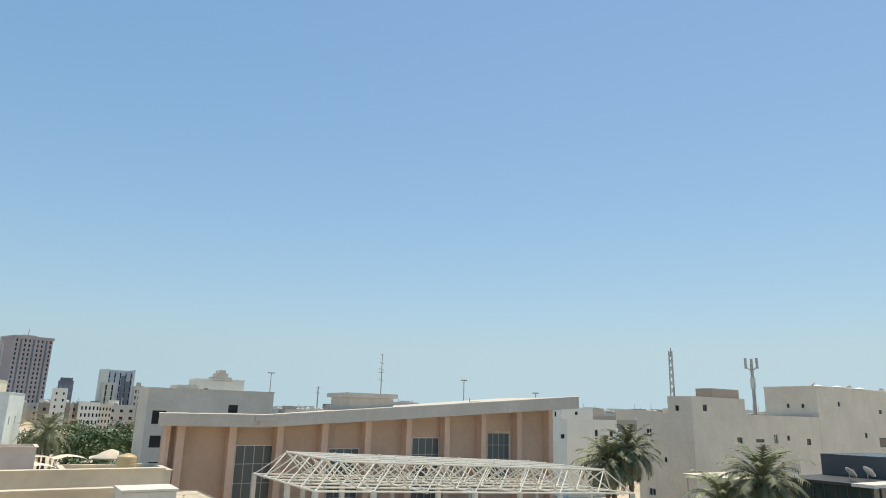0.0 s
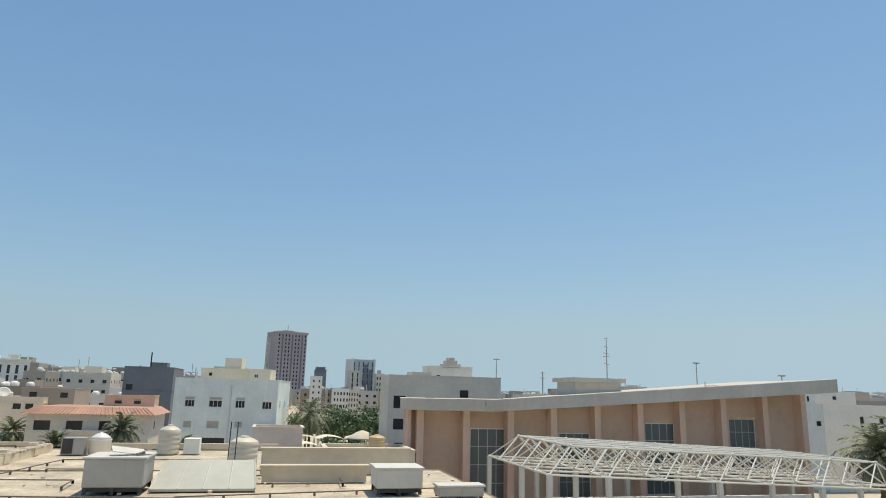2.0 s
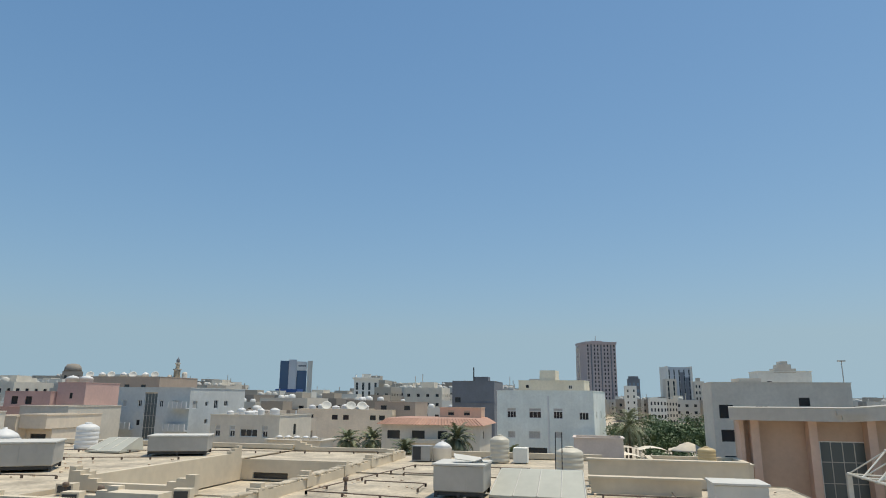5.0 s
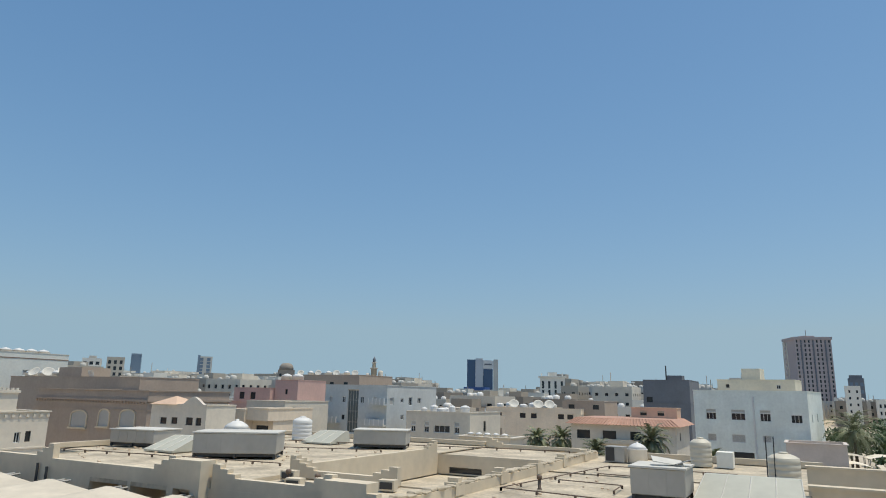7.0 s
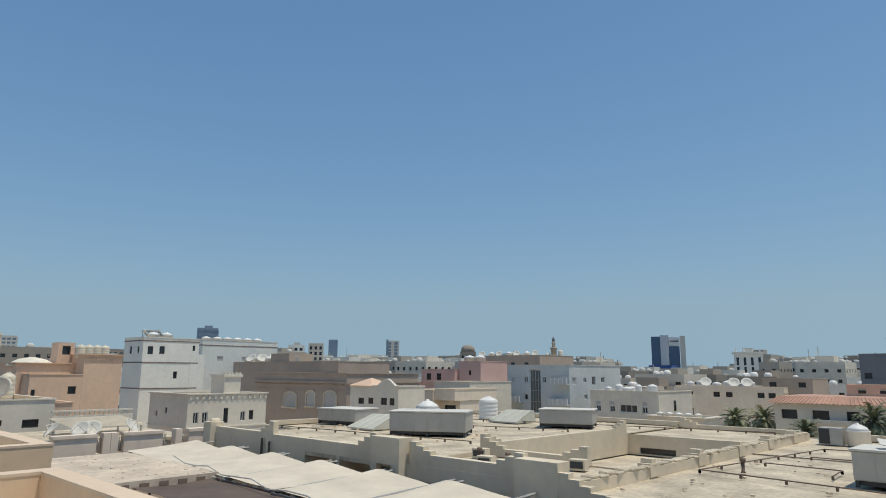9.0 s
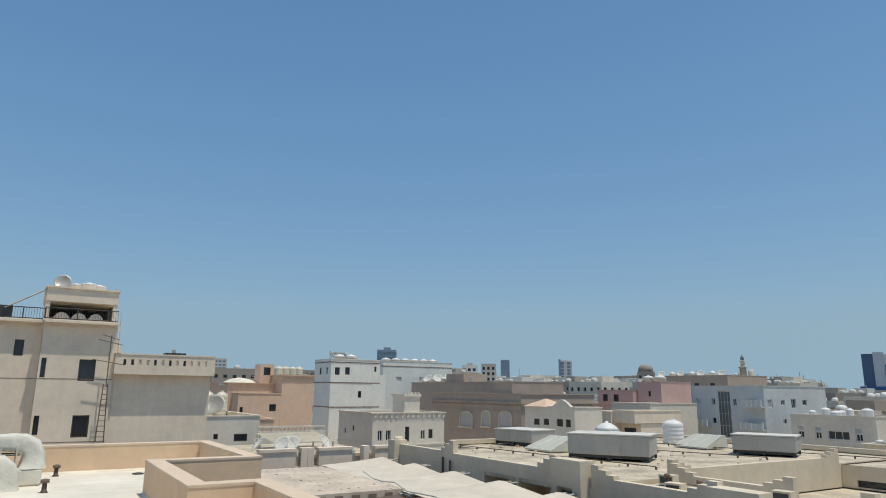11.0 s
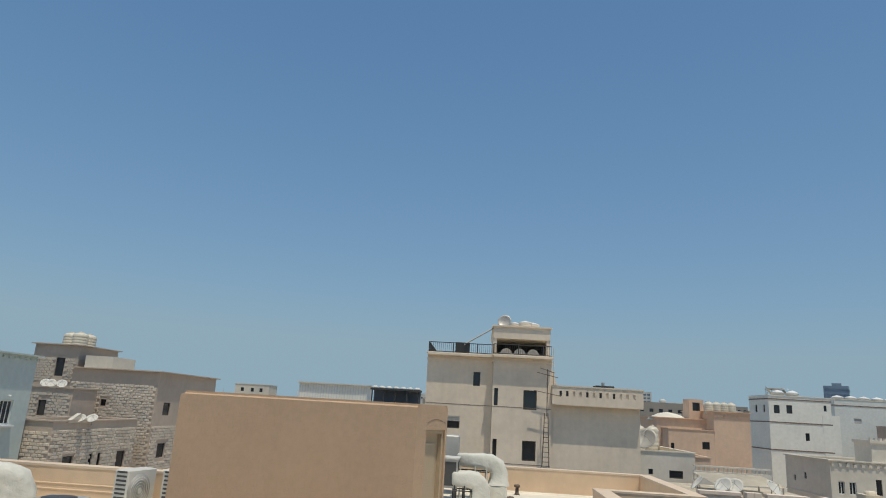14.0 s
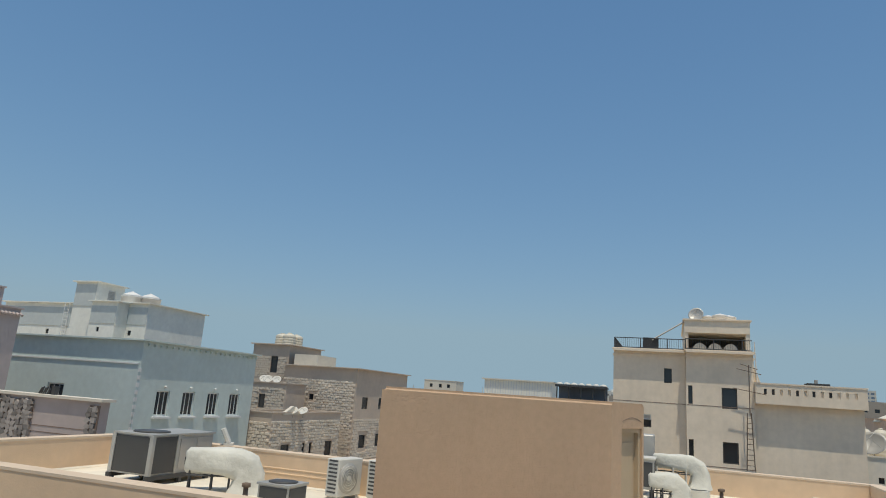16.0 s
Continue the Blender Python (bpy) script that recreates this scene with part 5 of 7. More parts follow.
quad(b, [Vector(p) + Vector((0, 0, 7.5)) for p in i_])
quad(b, [Vector(p) + Vector((0, 0, 7.5)) for p in o[::-1]])
part("tiled_roof", b, TILE_RED, h7, "red clay tiles")
for k in range(33):
    x = -6.5 + k * 0.405
    part("tile_ridge", tube(bmesh.new(), (x, -5.56, 7.42), (x * 0.84, -4.42, 8.13), 0.06, 5), TILE_RED, h7)
part("balcony", B(-2.6, 2.2, -5.9, -4.9, 5.3, 5.75), CREAM_WALL, h7)
house("", -19.5, -14.0, 87, 90, 9.3, ORANGE_WALL, [("S", 1.5, 8.7, 0.8, 0.6, "dark"), ("S", 3.6, 8.7, 0.8, 0.6, "dark")], z0=8, parapet=0.3, into=h7)

# long brown house, cream flats, blue-grey house, pink house
h8 = house("long beige house with big pale roof tanks", -62, -40.8, 136.4, 150, 8.0, TALL_WALL,
           row("S", (3, 8.5, 11, 17, 19), 6.4, 1.3, 1.0), parapet=0.6, bands=((6.95, 0.15, 0.08),))
house("", -45.5, -36.5, 139, 150, 9.6, BROWN_WALL, row("S", (2, 7.2), 8.5, 1.3, 1.0), parapet=0.4, into=h8)
for i, (x, d_, h_) in enumerate(((-59.5, 1.5, 1.5), (-57.9, 1.3, 1.7), (-54.0, 1.8, 1.4), (-52.3, 1.6, 1.7), (-49.0, 1.4, 1.4), (-47.6, 1.5, 1.6))):
    water_tank((x, 138.2 + (i % 2), 7.4), d_, h_, WHITE_TANK, "white water tank on a beige roof")
for x in (-56.0, -50.4, -47.9):
    dish((x, 137.6, 7.4), 1.1, 25, 40, "large white dish on a beige roof")
h9 = house("beige flats with pale shuttered windows and roof tanks", -41.9, -33.5, 69.2, 77.8, 8.45, CREAM_WALL,
           [("S", 1.0, 6.5, 0.65, 0.7, "two"), ("S", 2.8, 6.5, 0.65, 0.7, "two"), ("S", 4.8, 6.6, 2.1, 0.85, "four"), ("S", 6.75, 6.5, 0.65, 0.7, "two"),
            ("S", 1.0, 7.15, 0.65, 0.5, "shutter"), ("S", 2.8, 7.15, 0.65, 0.5, "shutter"), ("S", 6.75, 7.15, 0.65, 0.5, "shutter"), ("S", 4.8, 4.0, 2.0, 0.9, "dark"), ("E", 4.0, 6.9, 0.7, 1.2, "dark")], parapet=0.35)
part("pipes", tube(bmesh.new(), (3.75, 0.8, 5), (3.75, 0.8, 9), 0.08), FRAME_WHITE, h9)
for i, (x, y) in enumerate(((-40.5, 71), (-39.4, 71.5), (-38.0, 70.8), (-36.8, 71.2), (-38.6, 73), (-36, 73))):
    water_tank((x, y, 8.1), 0.75 + 0.18 * (i % 3), 0.85 + 0.3 * (i % 2), WHITE_TANK, "white water tank on the beige flats")
h9b = house("low beige outbuilding with round tanks", -33.5, -27.5, 66.5, 70, 6.1, CREAM_WALL, parapet=0.1, cap=0.3)
for i in range(5):
    dome_tank((-32.6 + i * 1.0, 67.6, 6.0), 0.75, 0.55, "small white tank on an outbuilding")
h10 = house("pale blue-grey flats with balconies", -55.4, -45.8, 70.9, 83.6, 11.4, PALE_BLUE_WALL,
            [("S", 3.0, 9.6, 0.5, 0.8, "two"), ("S", 5.85, 9.6, 0.5, 0.8, "two"), ("S", 4.45, 8.2, 1.7, 5.4, "grid"), ("S", 3.0, 7.4, 0.45, 0.6, "dark"), ("S", 0.9, 9.6, 0.6, 0.8, "shutter"), ("S", 7.8, 9.6, 0.7, 0.9, "shutter"),
             ("E", 3.6, 9.6, 0.7, 0.6, "two"), ("E", 5.7, 9.5, 0.9, 1.1, "two"), ("E", 8.0, 9.6, 0.9, 0.7, "two"), ("E", 1.1, 9.5, 0.9, 0.9, "shutter"), ("E", 3.7, 7.5, 0.7, 0.6, "two"), ("E", 8.0, 7.2, 0.9, 0.8, "two")], parapet=0.4)
for x0, x1, z in ((-4.8, -2.3, 6.6), (2.2, 4.9, 6.5), (2.6, 4.9, 9.0)):
    part("balcony", B(x0, x1, -7.2, -6.34, z, z + 0.15), PALE_BLUE_WALL, h10)
    part("balcony_rail", B(x0, x1, -7.2, -7.14, z + 0.15, z + 0.8), PALE_BLUE_WALL, h10)
    for k in range(5):
        part("baluster", B(x0 + (x1 - x0) * k / 4 - 0.05, x0 + (x1 - x0) * k / 4 + 0.05, -7.24, -7.1, z + 0.1, z + 0.85), FRAME_WHITE, h10)
h11 = house("pink stucco house with a domed-tank tower", -83.2, -64.2, 80.1, 92, 8.75, PINK_WALL,
            [("E", 1.4, 7.0, 1.1, 1.4, "dark"), ("E", 4.3, 7.0, 1.1, 1.4, "dark"), ("S", 14.2, 6.6, 1.2, 1.6, "dark"), ("S", 16.2, 6.6, 1.2, 1.6, "dark"), ("S", 11.0, 6.4, 0.9, 1.0, "dark")], parapet=0.5, cap=0.14)
house("", -75.1, -70.4, 83, 90, 12.2, PINK_WALL, [("S", 2.4, 10.4, 0.5, 0.8, "dark")], z0=8.2, parapet=0.2, into=h11)
house("", -83.0, -75.2, 82, 90, 10.9, PINK_WALL, row("S", (1.8, 4.2), 9.7, 1.1, 1.1, "dark"), z0=8.2, parapet=0.2, into=h11)
for x in (-74.0, -71.7):
    dome_tank((x, 84.4, 12.0), 1.9, 1.3, "pale pink-white domed water tank on a tower")
h12 = house("dark brown flats with rooftop clutter", -110.9, -89.1, 126, 140, 14.4, BROWN_WALL, row("S", (2, 6, 10, 14, 18), 12.2, 1.2, 1.2) + row("S", (2, 6, 10, 14, 18), 8.8, 1.2, 1.2), parapet=0.5)
for i in range(7):
    dome_tank((-108 + 2.7 * i, 128.5, 13.9), 1.5, 1.6, "white water tank on brown flats") if i % 2 else dish((-108 + 2.7 * i, 128, 13.9), 0.8, 30)

# brown villa with arched windows
h13 = house("brown villa with three arched shuttered windows", -81.2, -61.4, 48.6, 60, 10.2, BROWN_WALL, [("W", 3, 6, 1, 1, "dark")], parapet=0.4, cap=0.12, bands=((9.1, 0.22, 0.22), (8.2, 0.1, 0.08)))
for k in range(40):
    part("corbel", B(-9.8 + k * 0.5, -9.6 + k * 0.5, -5.86, -5.7, 8.85, 9.1), BROWN_WALL, h13)


def arch_window(into, cx, z, w, h, y):
    """An arched window with a pale surround and closed shutter, on a wall that faces -y."""
    n = 10
    out = [(cx - w / 2 - 0.16, z - h / 2), *[(cx - (w / 2 + 0.16) * math.cos(math.pi * i / n), z + h / 2 + 0.62 * math.sin(math.pi * i / n)) for i in range(n + 1)], (cx + w / 2 + 0.16, z - h / 2)]
    inn = [(cx - w / 2, z - h / 2), *[(cx - w / 2 * math.cos(math.pi * i / n), z + h / 2 + 0.45 * math.sin(math.pi * i / n)) for i in range(n + 1)], (cx + w / 2, z - h / 2)]
    f = bmesh.new()
    for (a, b_), (c, d) in zip(zip(out, out[1:]), zip(inn, inn[1:])):
        quad(f, [(a[0], y - 0.12, a[1]), (b_[0], y - 0.12, b_[1]), (d[0], y - 0.12, d[1]), (c[0], y - 0.12, c[1])])
        quad(f, [(a[0], y - 0.12, a[1]), (a[0], y + 0.02, a[1]), (b_[0], y + 0.02, b_[1]), (b_[0], y - 0.12, b_[1])])
        quad(f, [(c[0], y - 0.12, c[1]), (d[0], y - 0.12, d[1]), (d[0], y + 0.02, d[1]), (c[0], y + 0.02, c[1])])
    wd = part("window", f, SCHOOL_WALL, into, "arched window surround")
    s = bmesh.new()
    s.faces.new([s.verts.new((px_, y - 0.03, pz_)) for px_, pz_ in inn])
    part("shutter", s, SHUTTER, wd, "closed pale shutter")
    for i in range(int(h / 0.2)):
        part("slat", B(cx - w / 2 + 0.04, cx + w / 2 - 0.04, y - 0.05, y - 0.032, z - h / 2 + 0.2 * i, z - h / 2 + 0.2 * i + 0.15), SHUTTER, wd)
    part("sill", B(cx - w / 2 - 0.25, cx + w / 2 + 0.25, y - 0.25, y + 0.02, z - h / 2 - 0.2, z - h / 2), SCHOOL_WALL, wd)


for u, z, w in ((8.55, 6.75, 2.7), (12.95, 7.0, 1.7), (16.85, 7.05, 2.3)):
    arch_window(h13, u - 9.9, z, w, 1.3, -5.7)
house("", -108, -78, 60.1, 70, 11.9, BROWN_WALL, parapet=0.4, into=h13)
house("", -96.5, -91.2, 60.4, 65, 13.3, BROWN_WALL, z0=11.4, parapet=0, into=h13)
for i in range(5):
    tube_ = part("railing", tube(bmesh.new(), (-18.2 + 0.25 * i, 6.4, 11.5), (-18.9 + 0.25 * i, 6.4, 12.9), 0.04), METAL_GREY, h13)
for i in range(6):
    dish((-106 + 1.7 * i, 61.5, 11.5), 0.9, 20 * i, 45) if i % 2 else dome_tank((-106 + 1.7 * i, 62, 11.5), 1.7, 1.5)
# small white house with gable and ogee parapets
h14 = house("small pale grey house with a curved gable", -55.7, -48.3, 44.6, 48.2, 9.05, GREY_WALL,
            [("S", 1.8, 7.55, 0.9, 0.6, "dark"), ("S", 3.3, 7.6, 0.8, 0.6, "dark"), ("S", 5.3, 7.6, 0.9, 0.7, "dark"), ("S", 6.5, 7.6, 0.7, 0.7, "dark")], parapet=0.2)
b = bmesh.new()
n = 16
for s, d in ((-1.85, 1), (-1.55, -1)):
    prof = [(0.2 + 3.5 * i / n, 8.95 + 0.1 + 0.75 * math.sin(math.pi * i / n) ** 2) for i in range(n + 1)]
    b.faces.new([b.verts.new((x, s, z)) for x, z in [(0.2, 8.95)] + prof + [(3.7, 8.95)]][::d])
for i in range(n):
    quad(b, [(prof[i][0], -1.85, prof[i][1]), (prof[i + 1][0], -1.85, prof[i + 1][1]), (prof[i + 1][0], -1.55, prof[i + 1][1]), (prof[i][0], -1.55, prof[i][1])])
part("gable", b, GREY_WALL, h14, "curved pale gable")
b = bmesh.new()
for q in ([(-3.8, -2.0, 9.07), (-0.1, -2.0, 9.07), (-2.0, -0.4, 9.85)], [(-0.1, -2.0, 9.07), (-0.1, 1.3, 9.07), (-2.0, -0.4, 9.85)], [(-0.1, 1.3, 9.07), (-3.8, 1.3, 9.07), (-2, -0.4, 9.85)], [(-3.8, 1.3, 9.07), (-3.8, -2.0, 9.07), (-2, -0.4, 9.85)]):
    quad(b, q) if len(q) == 4 else b.faces.new([b.verts.new(p) for p in q])
part("hip_roof", b, ORANGE_WALL, h14, "small tan hipped roof")

# low beige house with a projecting upper bay
h27 = house("low beige house with a projecting upper bay", -52.6, -48.9, 50, 57, 8.6, TALL_WALL, [("S", 1.3, 6.7, 0.7, 1.3, "dark"), ("S", 2.5, 6.7, 0.7, 1.3, "dark")], parapet=0.3)
house("", -48.88, -46.2, 51.2, 57, 7.6, TALL_WALL, [("S", 1.3, 6.4, 1.6, 1.5, "dark")], parapet=0, into=h27)
house("", -48.88, -46.1, 50.3, 57, 8.75, TALL_WALL, z0=7.62, parapet=0.2, into=h27)
house("", -58.5, -52.6, 60, 68, 9.3, CREAM_WALL, parapet=0.3, into=h27)
# near white house with slit windows and a stepped tower
h15 = house("pale grey house with slit windows and a stepped parapet", -56.7, -49.8, 24.2, 31, 8.65, GREY_WALL,
            [("E", 0.7, 6.9, 0.42, 0.85, "two"), ("E", 1.45, 6.9, 0.46, 0.85, "two"), ("E", 3.2, 7.0, 0.4, 1.15, "dark"), ("E", 4.7, 6.9, 0.42, 0.75, "two"), ("E", 5.45, 6.95, 0.4, 0.75, "dark"),
             ("S", 1.5, 7.05, 0.3, 0.4, "dark"), ("S", 3.2, 7.35, 0.35, 0.45, "dark")], parapet=0.3, cap=0.12, bands=((6.1, 0.1, 0.06),))
for k in range(14):
    part("dentil", B(3.45, 3.53, -3.3 + k * 0.5, -3.1 + k * 0.5, 8.3, 8.55), GREY_WALL, h15)
part("tower", B(1.2, 3.35, -0.45, 1.0, 8.4, 10.0), GREY_WALL, h15)
part("tower_cap", B(1.1, 3.45, -0.55, 1.1, 10.0, 10.2), GREY_WALL, h15)
for k in range(5):
    part("merlon", B(3.2, 3.42, -0.5 + k * 0.33, -0.36 + k * 0.33, 10.2, 10.36), GREY_WALL, h15)
# tall white house with dark bands
h16 = house("white three-storey house with thin dark bands", -91.5, -85.5, 35, 42.4, 14.6, WHITE_WALL,
            [("E", 0.95, 13.0, 0.7, 1.0, "dark"), ("E", 2.45, 13.05, 0.7, 1.0, "dark"), ("E", 4.4, 9.9, 0.5, 0.9, "dark"), ("E", 6.7, 13.4, 0.35, 0.7, "dark"), ("S", 2.2, 13.05, 0.7, 0.95, "dark"), ("S", 4.6, 13.05, 0.5, 0.9, "dark")], parapet=0.3)
for z in (14.15, 11.4, 8.15):
    part("band", B(-3.04, 3.04, -3.74, 3.74, z, z + 0.13), BROWN_TRIM, h16, "thin dark brown band")
part("terrace", B(0, 3.03, 2.6, 4.6, 6, 12.6), WHITE_WALL, h16)
for x, y, s in ((-88.5, 36.2, 1), (-87.0, 36.8, 0), (-86.6, 38.4, 0), (-88.6, 38.2, 1)):
    dish((x, y, 14.3), 0.75, 160, 40) if s else dome_tank((x, y, 14.3), 1.5, 1.1)
fr = bmesh.new()
for x in (-1.2, 0.6):
    for y in (-2.2, -0.8):
        tube(fr, (x, y, 14.3), (x, y, 15.6), 0.05, 4)
block(fr, -1.3, 0.7, -2.3, -0.7, 15.5, 15.65)
part("tank_stand", fr, METAL_GREY, h16)
h17 = house("white flats with dark bands and roof dishes", -120.7, -112.9, 56.6, 72, 15.9, material("white_flats_wall", (0.74, 0.745, 0.685), stain=0.06), row("E", (3.5, 8.5), 12.6, 1.2, 0.9, "shutter"), parapet=0.4)
part("band", B(-3.94, 3.94, -7.74, 7.74, 14.9, 15.05), BROWN_TRIM, h17, "thin dark band")
for i in range(6):
    dome_tank((-115.5, 58.5 + 2.1 * i, 15.5), 1.9, 1.2)
# orange-tan house
h18 = house("orange-tan house with corbelled parapet and roof tanks", -84, -73, 24.2, 27.9, 12.0, ORANGE_WALL, [], parapet=0.3, cap=0.2)
house("", -84, -73, 19.5, 24.19, 10.0, ORANGE_WALL, [("E", 3.8, 8.5, 0.75, 0.75, "dark"), ("E", 0.4, 8.2, 0.35, 0.8, "dark")], parapet=0.2, into=h18)
house("", -84, -75.5, 18.9, 24.19, 11.1, ORANGE_WALL, parapet=0.3, cap=0.2, into=h18)
for k in range(11):
    part("corbel", B(5.5, 5.6, -1.75 + k * 0.33, -1.63 + k * 0.33, 11.5, 11.7), ORANGE_WALL, h18)
house("", -79, -76.8, 22.8, 24.4, 13.3, ORANGE_WALL, [("E", 0.8, 12.5, 0.8, 0.9, "dark")], z0=11.0, parapet=0, into=h18)
for i in range(4):
    water_tank((-75.4, 24.5 + i * 0.8, 11.7), 0.95, 1.4, PLASTIC_TANK, "cream plastic water tank on a tan roof")
b = lathe(bmesh.new(), [(2.4, 0), (2.2, 0.25), (1.2, 0.75), (0.2, 0.95)], 12)
part("tent_roof", b, ROOF_WHITE, h18, "shallow white tent roof").matrix_basis = pose(0.4, -5.2, 10.8)
# grey low house
h19 = house("low grey house with a white dish", -58, -47, 10.1, 14.2, 8.65, GREY_WALL, [("E", 1.2, 7.35, 0.3, 0.35, "dark"), ("E", 2.85, 7.25, 0.9, 0.5, "dark")], parapet=0.25)
h20 = house("low pinkish house side", -57, -47.3, 14.25, 15.3, 8.4, ORANGE_WALL, parapet=0.2)
for y in (12.5, 13.55):
    water_tank((-55.6, y, 8.4), 1.0, 1.9, PLASTIC_TANK, "cream water tank on a low grey house")
mesh_dish = material("mesh_dish", (0.38, 0.37, 0.35), metal=0.2, rough=0.5)
dish((-47.8, 11.2, 8.4), 0.8, 60, 35, "large grey mesh satellite dish", mesh_dish)

# tall tan house with balustraded terrace, loggia and wing
h21 = house("tan three-storey house with a railed roof terrace", -58, -47, -4, 0.6, 14.4, TALL_WALL,
            [("E", 3.5, 12.75, 0.48, 0.95, "dark"), ("E", 1.9, 9.6, 1.1, 0.5, "dark"), ("E", 1.9, 10.0, 1.1, 0.35, "shutter")], parapet=0.1, cap=0.1, bands=((13.95, 0.12, 0.06),))
house("", -58, -46.2, 0.61, 4.6, 14.4, TALL_WALL,
      [("E", 0.25, 11.6, 0.26, 1.15, "dark"), ("E", 2.55, 11.5, 0.9, 1.28, "dark"), ("E", 2.55, 8.2, 0.9, 1.28, "dark"), ("E", 0.27, 8.3, 0.28, 1.1, "dark")], parapet=0.1, cap=0.1, into=h21, bands=((13.95, 0.12, 0.06),))


def railing(pts, z, h, into, gap=0.14):
    b = bmesh.new()
    for a, c in zip(pts, pts[1:]):
        a, c = Vector((*a, z)), Vector((*c, z))
        n = max(1, int((c - a).length / gap))
        for i in range(n + 1):
            p = a.lerp(c, i / n)
            r = 0.035 if i % 12 == 0 else 0.008
            block(b, p.x - r, p.x + r, p.y - r, p.y + r, z, z + h)
        for zz in (z + 0.08, z + h):
            tube(b, a + Vector((0, 0, zz - z)), c + Vector((0, 0, zz - z)), 0.03, 5)
    part("railing", b, METAL_DARK, into, "dark iron railing")


part("cornice", B(5.5, 5.95, -2.3, 2.3, 14.26, 14.4), TALL_WALL, h21)
part("cornice", B(6.3, 6.75, 2.31, 6.3, 14.26, 14.4), TALL_WALL, h21)
railing([(-5.4, -2.25), (5.45, -2.25), (5.45, 2.3), (6.25, 2.3), (6.25, 6.25)], 14.45, 0.72, h21)
lg = bmesh.new()
for x0, x1, y0, y1, z0, z1 in ((-5.3, 5.3, 2.25, 6.25, 15.68, 16.5), (-5.3, -5.0, 2.25, 6.25, 14.4, 15.7), (5.0, 5.25, 2.25, 2.5, 14.4, 15.7), (5.0, 5.25, 6.0, 6.25, 14.4, 15.7), (-5.3, 3.6, 2.25, 2.4, 14.4, 15.7), (-5.3, 3.6, 6.1, 6.25, 14.4, 15.7)):
    block(lg, x0, x1, y0, y1, z0, z1)
part("loggia", lg, TALL_WALL, h21, "open roof loggia with a deep flat roof")
part("loggia_rim", B(-5.4, 5.4, 2.15, 6.35, 16.5, 16.6), TALL_WALL, h21)
part("back_wall", B(0.4, 0.5, 2.4, 6.1, 14.4, 15.1), TALL_WALL, h21)
for x0, x1, y0, y1, z in ((5.5, 5.512, -2.28, 2.28, 10.95), (6.3, 6.312, 2.32, 6.28, 10.95), (5.5, 5.512, -2.28, 2.28, 7.3), (6.3, 6.312, 2.32, 6.28, 7.3)):
    part("groove", B(x0, x1, y0, y1, z, z + 0.035), BROWN_TRIM, h21, "thin dark joint line")
b = bmesh.new()
w0 = [[b.verts.new((x, y, z)) for y, z in ((6.32, 12.4), (6.32, 14.6), (6.6, 14.6), (7.3, 12.6), (7.3, 12.4))] for x in (1.0, 1.25)]
b.faces.new(w0[0][::-1])
b.faces.new(w0[1])
for i in range(5):
    b.faces.new([w0[0][i], w0[0][(i + 1) % 5], w0[1][(i + 1) % 5], w0[1][i]])
part("stair_wall", b, TALL_WALL, h21, "sloping wall beside the roof stair")
part("pole", tube(bmesh.new(), (1.3, 7.0, 12.4), (1.3, 6.9, 15.6), 0.04), FRAME_WHITE, h21, "thin white pole")
for k in range(3):
    sc = bmesh.new()
    n = 10
    sc.faces.new([sc.verts.new((4.9, 3.2 + 0.95 * k + 0.46 * math.cos(math.pi * i / n), 14.5 + 0.55 * math.sin(math.pi * i / n))) for i in range(n + 1)])
    part("arched_screen", sc, GREY_WALL, h21, "pale arched screen panel")
part("stair_rail", tube(bmesh.new(), (5.3, 0.2, 15.1), (5.0, 2.3, 16.45), 0.06), METAL_GREY, h21)
part("ac_box", B(4.6, 5.2, -0.4, 0.6, 14.5, 15.25), METAL_DARK, h21)
dish((-48.0, 1.35, 16.35), 0.5, 75, 20, "grey satellite dish on the loggia roof", METAL_GREY)
for y, r_ in ((2.1, 0.85), (2.85, 1.1), (3.4, 0.9)):
    dome_tank((-48.4, y, 16.6), r_, r_ * 0.5, "low white domed tank on the loggia roof")
wing = house("", -58, -46.36, 4.61, 10.5, 11.35, TALL_WALL, parapet=0, into=h21)
wb_ = [("E", 0.55 + 0.44 * k, 12.05, 0.16, 0.34, OPEN) for k in range(12)]
house("", -58, -45.76, 4.61, 10.6, 12.5, TALL_WALL, wb_, z0=11.3, parapet=0.9, cap=0.04, into=h21, reveal=0.2)
for k in range(12):
    part("slot", B(6.6, 6.66, 6.31 + 0.55 + 0.44 * k - 0.08, 6.31 + 0.55 + 0.44 * k + 0.08, 11.88, 12.22), METAL_DARK if k in (0, 1, 4, 6, 8) else TALL_WALL, h21)
ld = bmesh.new()
for y in (0.0, 0.45):
    tube(ld, (0, y, 0), (0, y * 0.5 + 0.1, 3.4), 0.03, 4)
for i in range(11):
    f = i / 11
    tube(ld, (0, 0.1 * f, 3.4 * f), (0, 0.45 - 0.12 * f, 3.4 * f), 0.02, 4)
lt = thing("antenna_mast", "slim lattice antenna mast against the tan house", "antenna", (-45.6, 4.0, 7.3))
part("lattice", ld, PIPE_RUST, lt)
part("pole", tube(bmesh.new(), (0, 0.25, 3.2), (0, 0.25, 6.3), 0.035), PIPE_RUST, lt)
for z, l in ((6.2, 0.5), (5.9, 0.7), (4.7, 0.9)):
    part("antenna_bar", tube(bmesh.new(), (0, 0.25 - l, z + 0.15), (0, 0.25 + l, z - 0.15), 0.025), PIPE_RUST, lt)
